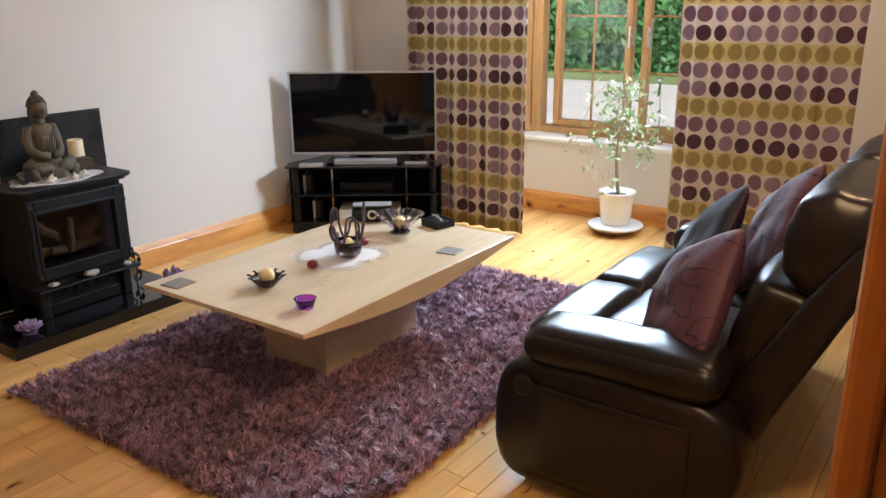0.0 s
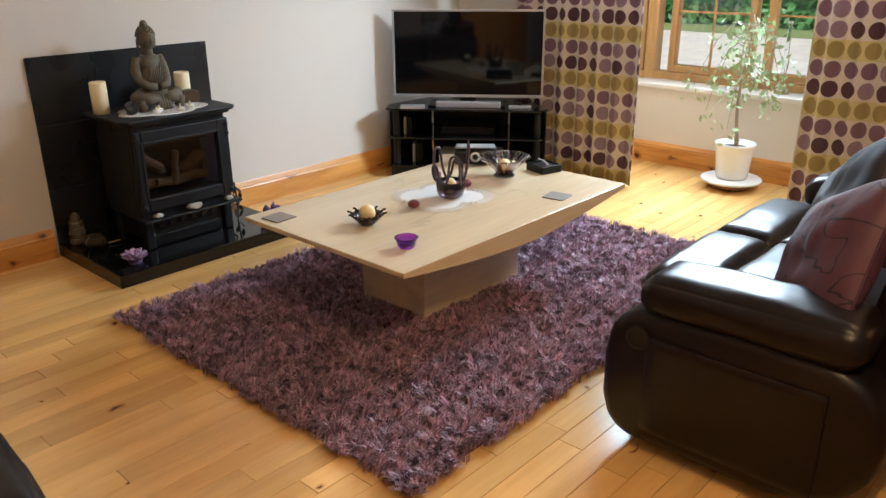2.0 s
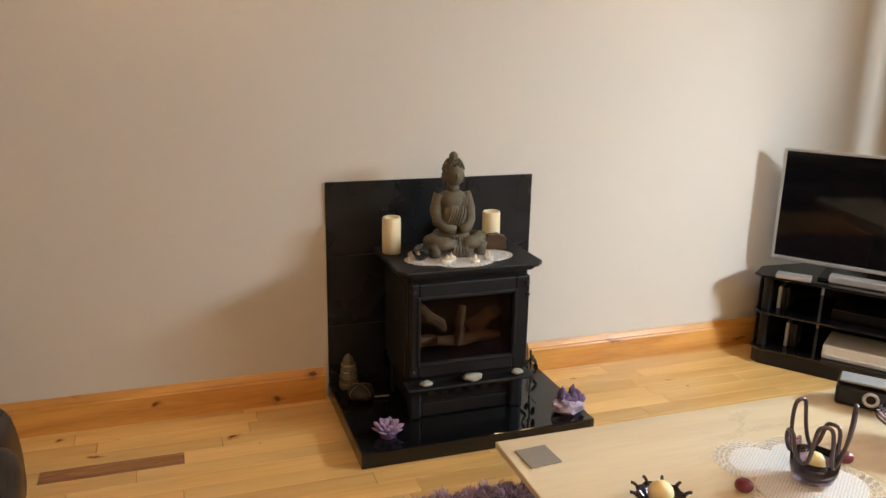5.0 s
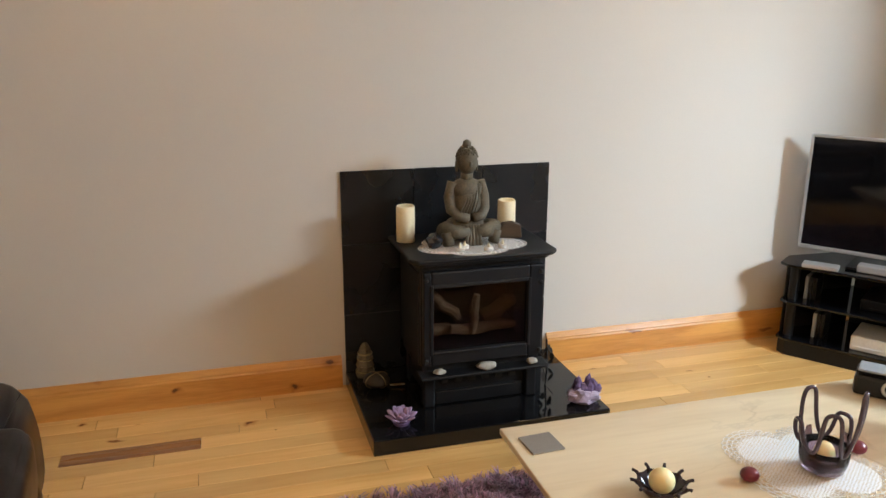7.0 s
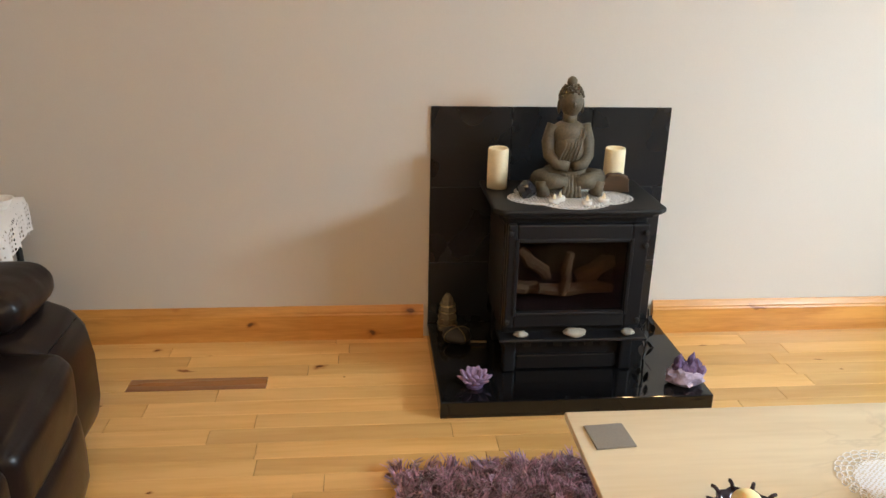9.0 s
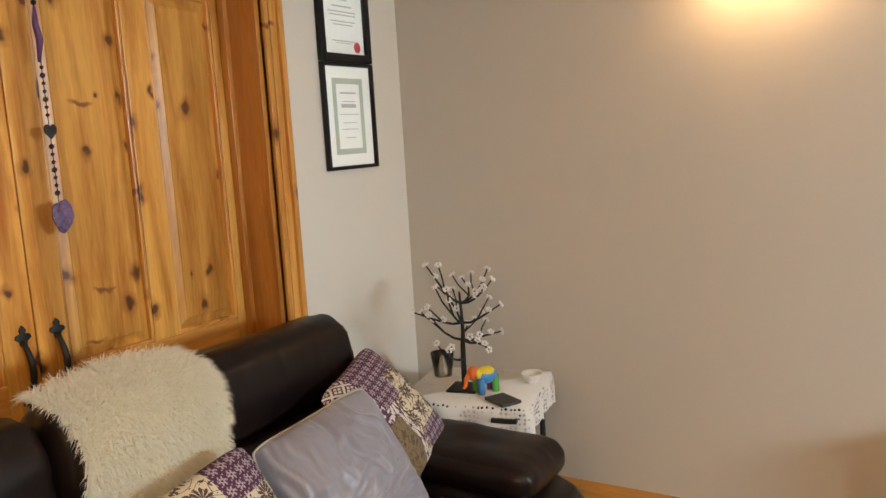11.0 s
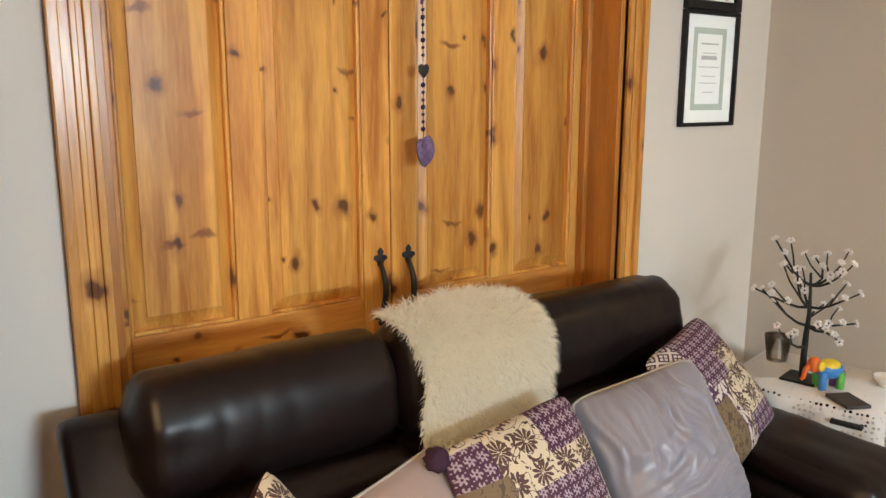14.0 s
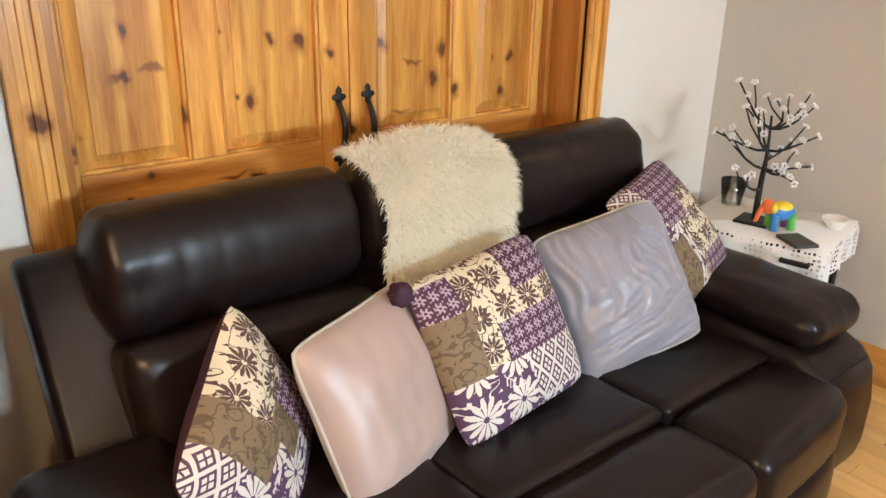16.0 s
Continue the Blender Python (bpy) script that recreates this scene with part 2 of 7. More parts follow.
def veined(m, colour, scale, amount):
    """Adds thin broken veins and soft clouds to a stone."""
    n, l = m.node_tree.nodes, m.node_tree.links
    b = n["Principled BSDF"]
    tc, mp = n.new("ShaderNodeTexCoord"), n.new("ShaderNodeMapping")
    mp.inputs["Scale"].default_value = (1.0, 0.35, 1.0)
    mp.inputs["Rotation"].default_value = (0, 0, 0.5)
    l.new(tc.outputs["Object"], mp.inputs[0])
    a, c = n.new("ShaderNodeTexNoise"), n.new("ShaderNodeTexNoise")
    a.inputs["Scale"].default_value, a.inputs["Detail"].default_value, a.inputs["Distortion"].default_value = scale, 6, 1.2
    c.inputs["Scale"].default_value, c.inputs["Detail"].default_value = scale * 0.8, 2
    d, e, f, g = (n.new("ShaderNodeMath") for _ in range(4))
    d.operation, d.inputs[1].default_value, e.operation = "SUBTRACT", 0.5, "ABSOLUTE"
    vein, cloud = n.new("ShaderNodeMapRange"), n.new("ShaderNodeMapRange")
    vein.inputs[1].default_value, vein.inputs[2].default_value, vein.inputs[3].default_value, vein.inputs[4].default_value = 0.0, 0.018, 1.0, 0.0
    cloud.inputs[1].default_value, cloud.inputs[2].default_value = 0.52, 0.72
    f.operation, g.operation, g.inputs[1].default_value = "MULTIPLY", "MULTIPLY", amount
    for t in (a, c):
        l.new(mp.outputs[0], t.inputs["Vector"])
    l.new(a.outputs[0], d.inputs[0]), l.new(d.outputs[0], e.inputs[0]), l.new(e.outputs[0], vein.inputs[0]), l.new(c.outputs[0], cloud.inputs[0])
    l.new(vein.outputs[0], f.inputs[0]), l.new(cloud.outputs[0], f.inputs[1]), l.new(f.outputs[0], g.inputs[0])
    mx = n.new("ShaderNodeMix")
    mx.data_type = "RGBA"
    mx.inputs[7].default_value = (*colour, 1)
    l.new(b.inputs["Base Color"].links[0].from_socket, mx.inputs[6]), l.new(g.outputs[0], mx.inputs[0]), l.new(mx.outputs[2], b.inputs["Base Color"])


veined(TRAVERTINE, (0.20, 0.12, 0.07), 3.2, 0.45)
BLACK_GLASS = material("black_glass", (0.004, 0.004, 0.005), 0.05, bump=0, var=0.1)
BLACK_PLASTIC = material("black_plastic", (0.007, 0.007, 0.008), 0.38, bump=0.1, spec=0.3)
SILVER = material("silver_plastic", (0.55, 0.55, 0.56), 0.35, metal=0.6, var=0.04, bump=0)
PANE = glass("window_glass")


# ---- builders ----
def part(name, bm, mat, parent=None, label="", smooth=False):
    me = bpy.data.meshes.new(name)
    bm.to_mesh(me)
    bm.free()
    me.materials.append(mat)
    if smooth:
        for p in me.polygons:
            p.use_smooth = True
    ob = new(name, me)
    ob.parent = parent
    if label:
        ob["label"] = label
    return ob


def thing(name, label, category, m=None, group="", kind=""):
    ob = new(name)
    ob.empty_display_size = 0.1
    if m is not None:
        ob.matrix_basis = m
    return tagged(ob, label, category, group, kind)


def box(x0, x1, y0, y1, z0, z1, bevel=0.0, seg=2, m=None):
    bm = bmesh.new()
    bmesh.ops.create_cube(bm, size=1)
    for v in bm.verts:
        v.co = Vector(((x0 + x1) / 2 + v.co.x * (x1 - x0), (y0 + y1) / 2 + v.co.y * (y1 - y0), (z0 + z1) / 2 + v.co.z * (z1 - z0)))
    if bevel:
        bmesh.ops.bevel(bm, geom=list(bm.edges), offset=bevel, segments=seg, profile=0.5, affect="EDGES")
    if m is not None:
        bm.transform(m)
    return bm


def join(*bms):
    out = bms[0]
    for b in bms[1:]:
        me = bpy.data.meshes.new("tmp")
        b.to_mesh(me)
        b.free()
        out.from_mesh(me)
        bpy.data.meshes.remove(me)
    return out


def soft(hx, hy, hz, r, puff=(0, 0, 0), n=12, wrinkle=0.0, freq=6.0, m=None, seed=0.0):
    """A stuffed block: half sizes, edge radius, and how far each pair of faces bulges."""
    bm = bmesh.new()
    bmesh.ops.create_cube(bm, size=2)
    bmesh.ops.subdivide_edges(bm, edges=list(bm.edges), cuts=n, use_grid_fill=True)
    h = Vector((hx, hy, hz))
    r = min(r, hx, hy, hz) * 0.999
    for v in bm.verts:
        u = v.co.copy()
        # crowd the rows towards the edges
        p = Vector([math.copysign(1 - (1 - abs(c)) ** 1.35, c) * k for c, k in zip(u, h)])
        q = Vector([max(-(k - r), min(k - r, c)) for c, k in zip(p, h)])
        d = p - q
        nrm = d.normalized() if d.length > 1e-9 else Vector((0, 0, 0))
        p = q + nrm * r
        w = [1 - abs(c) ** 2.2 for c in u]
        p.x += math.copysign(puff[0], u.x) * w[1] * w[2] * abs(u.x)
        p.y += math.copysign(puff[1], u.y) * w[0] * w[2] * abs(u.y)
        p.z += math.copysign(puff[2], u.z) * w[0] * w[1] * abs(u.z)
        if wrinkle:
            p += nrm * wrinkle * (noise.noise(p * freq + Vector((seed, seed * 2, 1))) + 0.6 * noise.noise(p * freq * 2.7 + Vector((seed, 3, seed))))
        v.co = p
    if m is not None:
        bm.transform(m)
    return bm


def tube(points, radius, seg=8, closed=False, taper=None):
    bm = bmesh.new()
    pts = [Vector(p) for p in points]
    rings = []
    for i, p in enumerate(pts):
        a = pts[i - 1] if (i or closed) else pts[i]
        b = pts[(i + 1) % len(pts)] if (i < len(pts) - 1 or closed) else pts[i]
        t = (b - a).normalized()
        side = t.orthogonal().normalized() if i == 0 else (prev - t * prev.dot(t)).normalized()
        prev = side
        up = t.cross(side)
        rr = radius * (taper[i] if taper else 1)
        rings.append([bm.verts.new(p + (side * math.cos(k * math.tau / seg) + up * math.sin(k * math.tau / seg)) * rr) for k in range(seg)])
    m = len(rings)
    for i in range(m if closed else m - 1):
        for k in range(seg):
            bm.faces.new((rings[i][k], rings[i][(k + 1) % seg], rings[(i + 1) % m][(k + 1) % seg], rings[(i + 1) % m][k]))
    if not closed:
        bm.faces.new(rings[0][::-1])
        bm.faces.new(rings[-1])
    bmesh.ops.recalc_face_normals(bm, faces=list(bm.faces))
    return bm


def lathe(profile, seg=24, m=None, wave=None, caps=True):
    """A turned shape from (radius, height) pairs; wave(angle, k) may scale each ring's radius."""
    bm = bmesh.new()
    rings = []
    for j, (r, z) in enumerate(profile):
        rings.append([bm.verts.new(((r * (wave(i * math.tau / seg, j / (len(profile) - 1)) if wave else 1)) * math.cos(i * math.tau / seg),
                                    (r * (wave(i * math.tau / seg, j / (len(profile) - 1)) if wave else 1)) * math.sin(i * math.tau / seg), z)) for i in range(seg)])
    for a, b in zip(rings, rings[1:]):
        for i in range(seg):
            bm.faces.new((a[i], a[(i + 1) % seg], b[(i + 1) % seg], b[i]))
    if caps and profile[0][0] > 1e-5:
        bm.faces.new(rings[0][::-1])
    if caps and profile[-1][0] > 1e-5:
        bm.faces.new(rings[-1])
    bmesh.ops.remove_doubles(bm, verts=list(bm.verts), dist=1e-5)
    bmesh.ops.recalc_face_normals(bm, faces=list(bm.faces))
    if m is not None:
        bm.transform(m)
    return bm


def prism(poly, z0, z1, bevel=0.0, m=None):
    bm = bmesh.new()
    lo = [bm.verts.new((x, y, z0)) for x, y in poly]
    hi = [bm.verts.new((x, y, z1)) for x, y in poly]
    bm.faces.new(lo[::-1]), bm.faces.new(hi)
    for i in range(len(poly)):
        k = (i + 1) % len(poly)
        bm.faces.new((lo[i], lo[k], hi[k], hi[i]))
    bmesh.ops.recalc_face_normals(bm, faces=list(bm.faces))
    if bevel:
        bmesh.ops.bevel(bm, geom=list(bm.edges), offset=bevel, segments=2, profile=0.5, affect="EDGES")
    if m is not None:
        bm.transform(m)
    return bm


def blob(r, m=None, rough=0.0, sub=2, freq=3.0, seed=0.0, scale=(1, 1, 1)):
    bm = bmesh.new()
    bmesh.ops.create_icosphere(bm, subdivisions=sub, radius=1)
    for v in bm.verts:
        k = 1 + rough * noise.noise(v.co * freq + Vector((seed, seed, seed)))
        v.co = Vector((v.co.x * scale[0], v.co.y * scale[1], v.co.z * scale[2])) * r * k
    if m is not None:
        bm.transform(m)
    return bm


def structure(name, bm, mat, label, category, smooth=False):
    return tagged(part(name, bm, mat, None, smooth=smooth), label, category, kind="structure")


# ---- the room's shell ----
structure("wall_fireplace", box(XW - 0.3, XW, YP - 0.4, YN + 0.3, -0.1, CEIL), WALL, "taupe painted plaster wall behind the stove", "wall")
structure("wall_double_door", join(box(XW, -2.80, YP - 0.3, YP, -0.1, CEIL), box(-1.13, XE + 1.3, YP - 0.3, YP, -0.1, CEIL), box(-2.80, -1.13, YP - 0.3, YP, 2.135, CEIL)),
          WALL_PALE, "cream painted wall round the pine double door", "wall")
structure("wall_entrance", join(box(XE, XE + 0.14, 0.70, YN, -0.1, CEIL), box(XE, XE + 0.14, YP, -0.16, -0.1, CEIL), box(XE, XE + 0.14, -0.16, 0.70, 2.06, CEIL)),
          WALL, "taupe painted wall with the entrance doorway", "wall")
structure("wall_hall", join(box(XE + 1.2, XE + 1.3, YP, 2.0, -0.1, CEIL), box(XE + 0.14, XE + 1.2, 2.0, 2.1, -0.1, CEIL)), WALL_PALE, "plain cream wall of the hall", "wall")
BAY = [(-3.05, YN), (-2.50, 5.16), (-0.95, 5.16), (-0.40, YN)]
structure("wall_window", join(box(XW, BAY[0][0], YN, YN + 0.3, -0.1, CEIL), box(BAY[3][0], XE + 0.14, YN, YN + 0.3, -0.1, CEIL)), WALL, "taupe wall beside the bay window", "wall")
structure("wall_bay", join(
    prism([BAY[0], BAY[1], BAY[2], BAY[3], (-0.28, 4.89), (-0.85, 5.44), (-2.60, 5.44), (-3.17, 4.89)], -0.1, 0.50),
    prism([BAY[0], BAY[1], BAY[2], BAY[3], (-0.28, 4.89), (-0.85, 5.44), (-2.60, 5.44), (-3.17, 4.89)], 2.12, 2.4)), WALL_PALE, "cream painted wall under the bay window", "wall")
structure("ceiling", box(XW - 0.3, XE + 1.3, YP - 0.3, 5.5, CEIL, CEIL + 0.1), WHITE, "white painted ceiling", "ceiling")
structure("subfloor", box(XW - 0.3, XE + 1.3, YP - 0.3, 5.3, -0.12, -0.016), JOINT, "dark gap under the floorboards", "floor")

# ---- skirting ----
def skirting(name, a, b, side, mat=PINE_Y):
    """A moulded board 0.15 high from a to b; side: the way it faces."""
    a, b, s = Vector((*a, 0)), Vector((*b, 0)), Vector((*side, 0)).normalized()
    prof = [(0, 0), (0.020, 0), (0.020, 0.105), (0.017, 0.112), (0.017, 0.118), (0.012, 0.126), (0.006, 0.135), (0.004, 0.140), (0, 0.140)]
    bm = bmesh.new()
    ends = [[bm.verts.new(p + s * o + Vector((0, 0, z))) for o, z in prof] for p in (a, b)]
    k = len(prof)
    for i in range(k):
        bm.faces.new((ends[0][i], ends[0][(i + 1) % k], ends[1][(i + 1) % k], ends[1][i]))
    bm.faces.new(ends[0][::-1]), bm.faces.new(ends[1])
    bmesh.ops.recalc_face_normals(bm, faces=list(bm.faces))
    structure(name, bm, mat, "varnished knotty pine skirting board", "baseboard")


skirting("baseboard", (XW, YP), (XW, 1.685), (1, 0))
skirting("baseboard", (XW, 2.62), (XW, YN), (1, 0))
skirting("baseboard", (XW, YP), (-2.88, YP), (0, 1), PINE_X)
skirting("baseboard", (-1.04, YP), (XE, YP), (0, 1), PINE_X)
skirting("baseboard", (XE, 0.78), (XE, YN), (-1, 0))
skirting("baseboard", (XW, YN), BAY[0], (0, -1), PINE_X)
skirting("baseboard", BAY[0], BAY[1], (0.7, -0.7), PINE_X)
skirting("baseboard", BAY[1], BAY[2], (0, -1), PINE_X)
skirting("baseboard", BAY[2], BAY[3], (-0.7, -0.7), PINE_X)

# ---- pine double door ----
def architrave(name, x0, x1, top, y, face, label):
    """Moulded casing round an opening in a wall along x."""
    uprights, head = [], []
    for lo, hi, d in ((0.0, 0.09, 0.016), (0.0, 0.018, 0.026), (0.03, 0.045, 0.022), (0.066, 0.09, 0.030)):
        uprights.append(box(x0 - hi, x0 - lo, y, y + d * face, 0, top + lo, 0.003))
        uprights.append(box(x1 + lo, x1 + hi, y, y + d * face, 0, top + lo, 0.003))
        head.append(box(x0 - hi, x1 + hi, y, y + d * face, top + lo, top + hi, 0.003))
    structure(name, join(*uprights), PINE_TRIM, label, "trim")
    structure(name, join(*head), PINE_X, label.replace("casing round", "casing head above"), "trim")


architrave("trim_double_door", -2.79, -1.135, 2.12, YP, 1, "moulded varnished pine casing round the double door")
structure("trim_lining", join(box(-2.80, -2.772, YP - 0.3, YP, 0, 2.135, 0.002), box(-1.158, -1.13, YP - 0.3, YP, 0, 2.135, 0.002), box(-2.772, -1.158, YP - 0.3, YP, 2.112, 2.135, 0.002),
                            box(-2.772, -2.752, YP - 0.155, YP - 0.125, 0, 2.112, 0.003), box(-1.178, -1.158, YP - 0.155, YP - 0.125, 0, 2.112, 0.003), box(-2.752, -1.178, YP - 0.155, YP - 0.125, 2.085, 2.112, 0.003)),
          PINE_PLAIN, "knotty pine door lining with stop beads", "trim")


def handle_bm(x, y, z):
    """A curved iron pull with leaf-shaped ends."""
    leafs = []
    for s in (1, -1):
        zc = z + s * 0.085
        leafs.append(prism([(0, 0.030), (0.008, 0.020), (0.005, 0.013), (0.016, 0.010), (0.018, 0.002), (0.008, -0.004), (0.007, -0.014), (-0.007, -0.014), (-0.008, -0.004), (-0.018, 0.002), (-0.016, 0.010), (-0.005, 0.013), (-0.008, 0.020)],
                           0, 0.005, 0.0012, Matrix.Translation((x, y, zc)) @ Matrix.Rotation(-math.pi / 2, 4, "X") @ Matrix.Rotation(math.pi if s > 0 else 0, 4, "Z") @ Matrix.Scale(1.3, 4)))
    pts = [(x + 0.004, y + 0.006 + 0.034 * math.sin(math.pi * k / 12) ** 0.8, z + 0.08 - 0.16 * k / 12) for k in range(13)]
    return join(tube(pts, 0.0075, 8, taper=[0.8 + 0.5 * math.sin(math.pi * k / 12) for k in range(13)]), *leafs)


def fielded(a, b, z0, z1, yb, yl, yh, slope):
    """A raised panel: outer rim at depth yl, flat middle at yh, a chamfer of the given width between them."""
    bm = bmesh.new()
    rings = []
    for o, y in ((0, yb), (0, yl), (slope, yh - 0.003), (slope + 0.002, yh)):
        rings.append([bm.verts.new(c) for c in ((a + o, y, z0 + o), (b - o, y, z0 + o), (b - o, y, z1 - o), (a + o, y, z1 - o))])
    for p, q in zip(rings, rings[1:]):
        for k in range(4):
            bm.faces.new((p[k], p[(k + 1) % 4], q[(k + 1) % 4], q[k]))
    bm.faces.new(rings[0][::-1]), bm.faces.new(rings[-1])
    bmesh.ops.recalc_face_normals(bm, faces=list(bm.faces))
    return bm


def pine_leaf(name, x0, x1, panels, hx):
    leaf = thing(name, "closed knotty pine panelled door leaf with black iron pull", "door", kind="structure")
    y0, y1, top = YP - 0.20, YP - 0.158, 2.108
    zs = [(0.22, 0.80), (0.955, 2.06)]
    xs = sorted([x0, x1] + [c for p in panels for c in p])
    rails = ((0.01, 0.22), (0.80, 0.955), (2.06, top))
    for a, b in ((xs[0], xs[1]), (xs[4], xs[5])):
        part("stile", box(a, b, y0, y1, 0.01, top, 0.003), PINE_Z, leaf)
    for z0, z1 in ((0.2205, 0.7995), (0.9555, 2.0595)):
        part("stile", box(xs[2], xs[3], y0, y1, z0, z1, 0.003), PINE_Z, leaf)
    for z0, z1 in rails:
        part("rail", box(xs[1] + 0.0005, xs[4] - 0.0005, y0, y1 - 0.001, z0, z1, 0.003), PINE_X, leaf)
    for a, b in panels:
        for z0, z1 in zs:
            pn = part("panel", fielded(a, b, z0, z1, y0 + 0.006, y1 - 0.026, y1 - 0.007, 0.044), PINE_Z, leaf)
            part("bead", join(box(a, a + 0.011, y0 + 0.01, y1 - 0.004, z0, z1, 0.004), box(b - 0.011, b, y0 + 0.01, y1 - 0.004, z0, z1, 0.004),
                              box(a + 0.011, b - 0.011, y0 + 0.01, y1 - 0.004, z0, z0 + 0.011, 0.004), box(a + 0.011, b - 0.011, y0 + 0.01, y1 - 0.004, z1 - 0.011, z1, 0.004)), PINE_Z, pn)
    part("door_handle", handle_bm(hx, y1, 0.985), IRON_MATT, leaf, "black wrought iron pull with leaf ends", smooth=True)
    return leaf


pine_leaf("door_1", -1.973, -1.16, [(-1.489, -1.205), (-1.880, -1.578)], -1.935)
pine_leaf("door_2", -2.770, -1.977, [(-2.363, -2.068), (-2.722, -2.457)], -2.035)
# Unseen sheet added behind the leaves so no outside light comes through their gaps.
structure("door_gap_blocker", box(-2.9, -1.0, YP - 0.36, YP - 0.305, -0.1, 2.4), WALL_PALE, "unseen sheet closing the opening behind the double door", "wall")

# ---- entrance doorway ----
structure("trim_entrance", join(box(XE - 0.002, XE + 0.142, 0.672, 0.70, 0, 2.06, 0.003), box(XE - 0.002, XE + 0.142, -0.16, -0.132, 0, 2.06, 0.003), box(XE - 0.002, XE + 0.142, -0.132, 0.672, 2.032, 2.06, 0.003),
                              box(XE - 0.018, XE, 0.665, 0.76, 0, 2.06, 0.004), box(XE - 0.026, XE, 0.735, 0.765, 0, 2.06, 0.004), box(XE - 0.018, XE, -0.22, -0.125, 0, 2.06, 0.004), box(XE - 0.018, XE, -0.22, 0.76, 2.06, 2.15, 0.004),
                              box(XE + 0.05, XE + 0.09, 0.655, 0.672, 0, 2.032, 0.002)),
          PINE_PLAIN, "orange varnished pine frame of the entrance doorway", "trim")
structure("strike_plate", box(XE + 0.01, XE + 0.045, 0.669, 0.673, 0.94, 1.09, 0.001), IRON_MATT, "black iron strike plate on the door frame", "trim")
door = thing("door_3", "open pine panelled door with brass latch", "door", pose(0.15, -0.09, 0, 0, 0, 165), kind="structure")
part("door_panel", join(box(0, 0.98, -0.02, 0.02, 0.01, 2.02, 0.003), box(0.12, 0.45, -0.026, 0.026, 0.95, 1.9, 0.006), box(0.53, 0.86, -0.026, 0.026, 0.95, 1.9, 0.006)), PINE_Z, door)
part("latch", join(box(0.979, 0.983, -0.012, 0.012, 0.93, 1.07, 0.001), box(0.982, 0.992, -0.007, 0.007, 0.99, 1.01, 0.002)), material("brass", (0.5, 0.4, 0.2), 0.3, 1.0, bump=0), door, "brass latch plate")

# ---- coving ----
def coving(name, a, b, side, mat=WHITE):
    a, b, s = Vector((*a, 0)), Vector((*b, 0)), Vector((*side, 0)).normalized()
    prof = [(0, 0), (0.014, 0), (0.014, 0.012), (0.024, 0.018), (0.026, 0.034), (0.040, 0.060), (0.066, 0.092), (0.098, 0.112), (0.104, 0.124), (0.128, 0.128), (0.134, 0.145), (0, 0.145)]
    bm = bmesh.new()
    ends = [[bm.verts.new(p + s * o + Vector((0, 0, CEIL - 0.145 + z))) for o, z in prof] for p in (a, b)]
    k = len(prof)
    for i in range(k):
        bm.faces.new((ends[0][i], ends[0][(i + 1) % k], ends[1][(i + 1) % k], ends[1][i]))
    bm.faces.new(ends[0][::-1]), bm.faces.new(ends[1])
    bmesh.ops.recalc_face_normals(bm, faces=list(bm.faces))
    return bm


def swags(a, b, side):
    """Moulded leaves and scrolls along the hollow of the coving."""
    a, b, s = Vector((*a, 0)), Vector((*b, 0)), Vector((*side, 0)).normalized()
    t = (b - a).normalized()
    out = []
    n = int((b - a).length / 0.085)
    for i in range(n):
        p = a + t * (0.05 + i * 0.085) + s * 0.062 + Vector((0, 0, CEIL - 0.068 + 0.012 * math.sin(i * 1.9)))
        out.append(blob(0.022, Matrix.Translation(p) @ Matrix.Rotation(0.6 * math.sin(i * 2.3), 4, s), 0.35, 2, 4, i, (1.3, 1.3, 0.55)))
        out.append(blob(0.011, Matrix.Translation(p + t * 0.042 + Vector((0, 0, 0.012 - 0.02 * (i % 2)))), 0.2, 1, 4, i))
    return join(*out)


structure("trim_coving", coving("c", (XW, YP), (XW, YN), (1, 0)), WHITE, "white moulded plaster coving with leaf swags", "coving")
structure("trim_coving", coving("c", (XW, YP), (XE, YP), (0, 1)), WHITE, "white moulded plaster coving", "coving")
structure("trim_coving", coving("c", (XE, YP), (XE, YN), (-1, 0)), WHITE, "white moulded plaster coving", "coving")
structure("trim_coving", coving("c", (XW, YN), (XE, YN), (0, -1)), WHITE, "white moulded plaster coving", "coving")
structure("trim_swags", swags((XW, YP), (XW, YN), (1, 0)), WHITE, "white plaster leaf mouldings on the coving", "coving", smooth=True)

# ---- bay window ----
OAK = wood("oak_window_frame", (0.50, 0.29, 0.11), (0.36, 0.18, 0.06), 2, 0.4, vary=0.05, ring=14)
structure("window_sill", prism([(BAY[0][0] + 0.04, YN + 0.06), (-2.52, 5.115), (-0.93, 5.115), (BAY[3][0] - 0.04, YN + 0.06), (-0.32, 4.87), (-0.86, 5.41), (-2.59, 5.41), (-3.13, 4.87)], 0.50, 0.53, 0.006),
          material("painted_sill", (0.82, 0.80, 0.76), 0.4, var=0.03), "white painted deep window sill", "window sill")


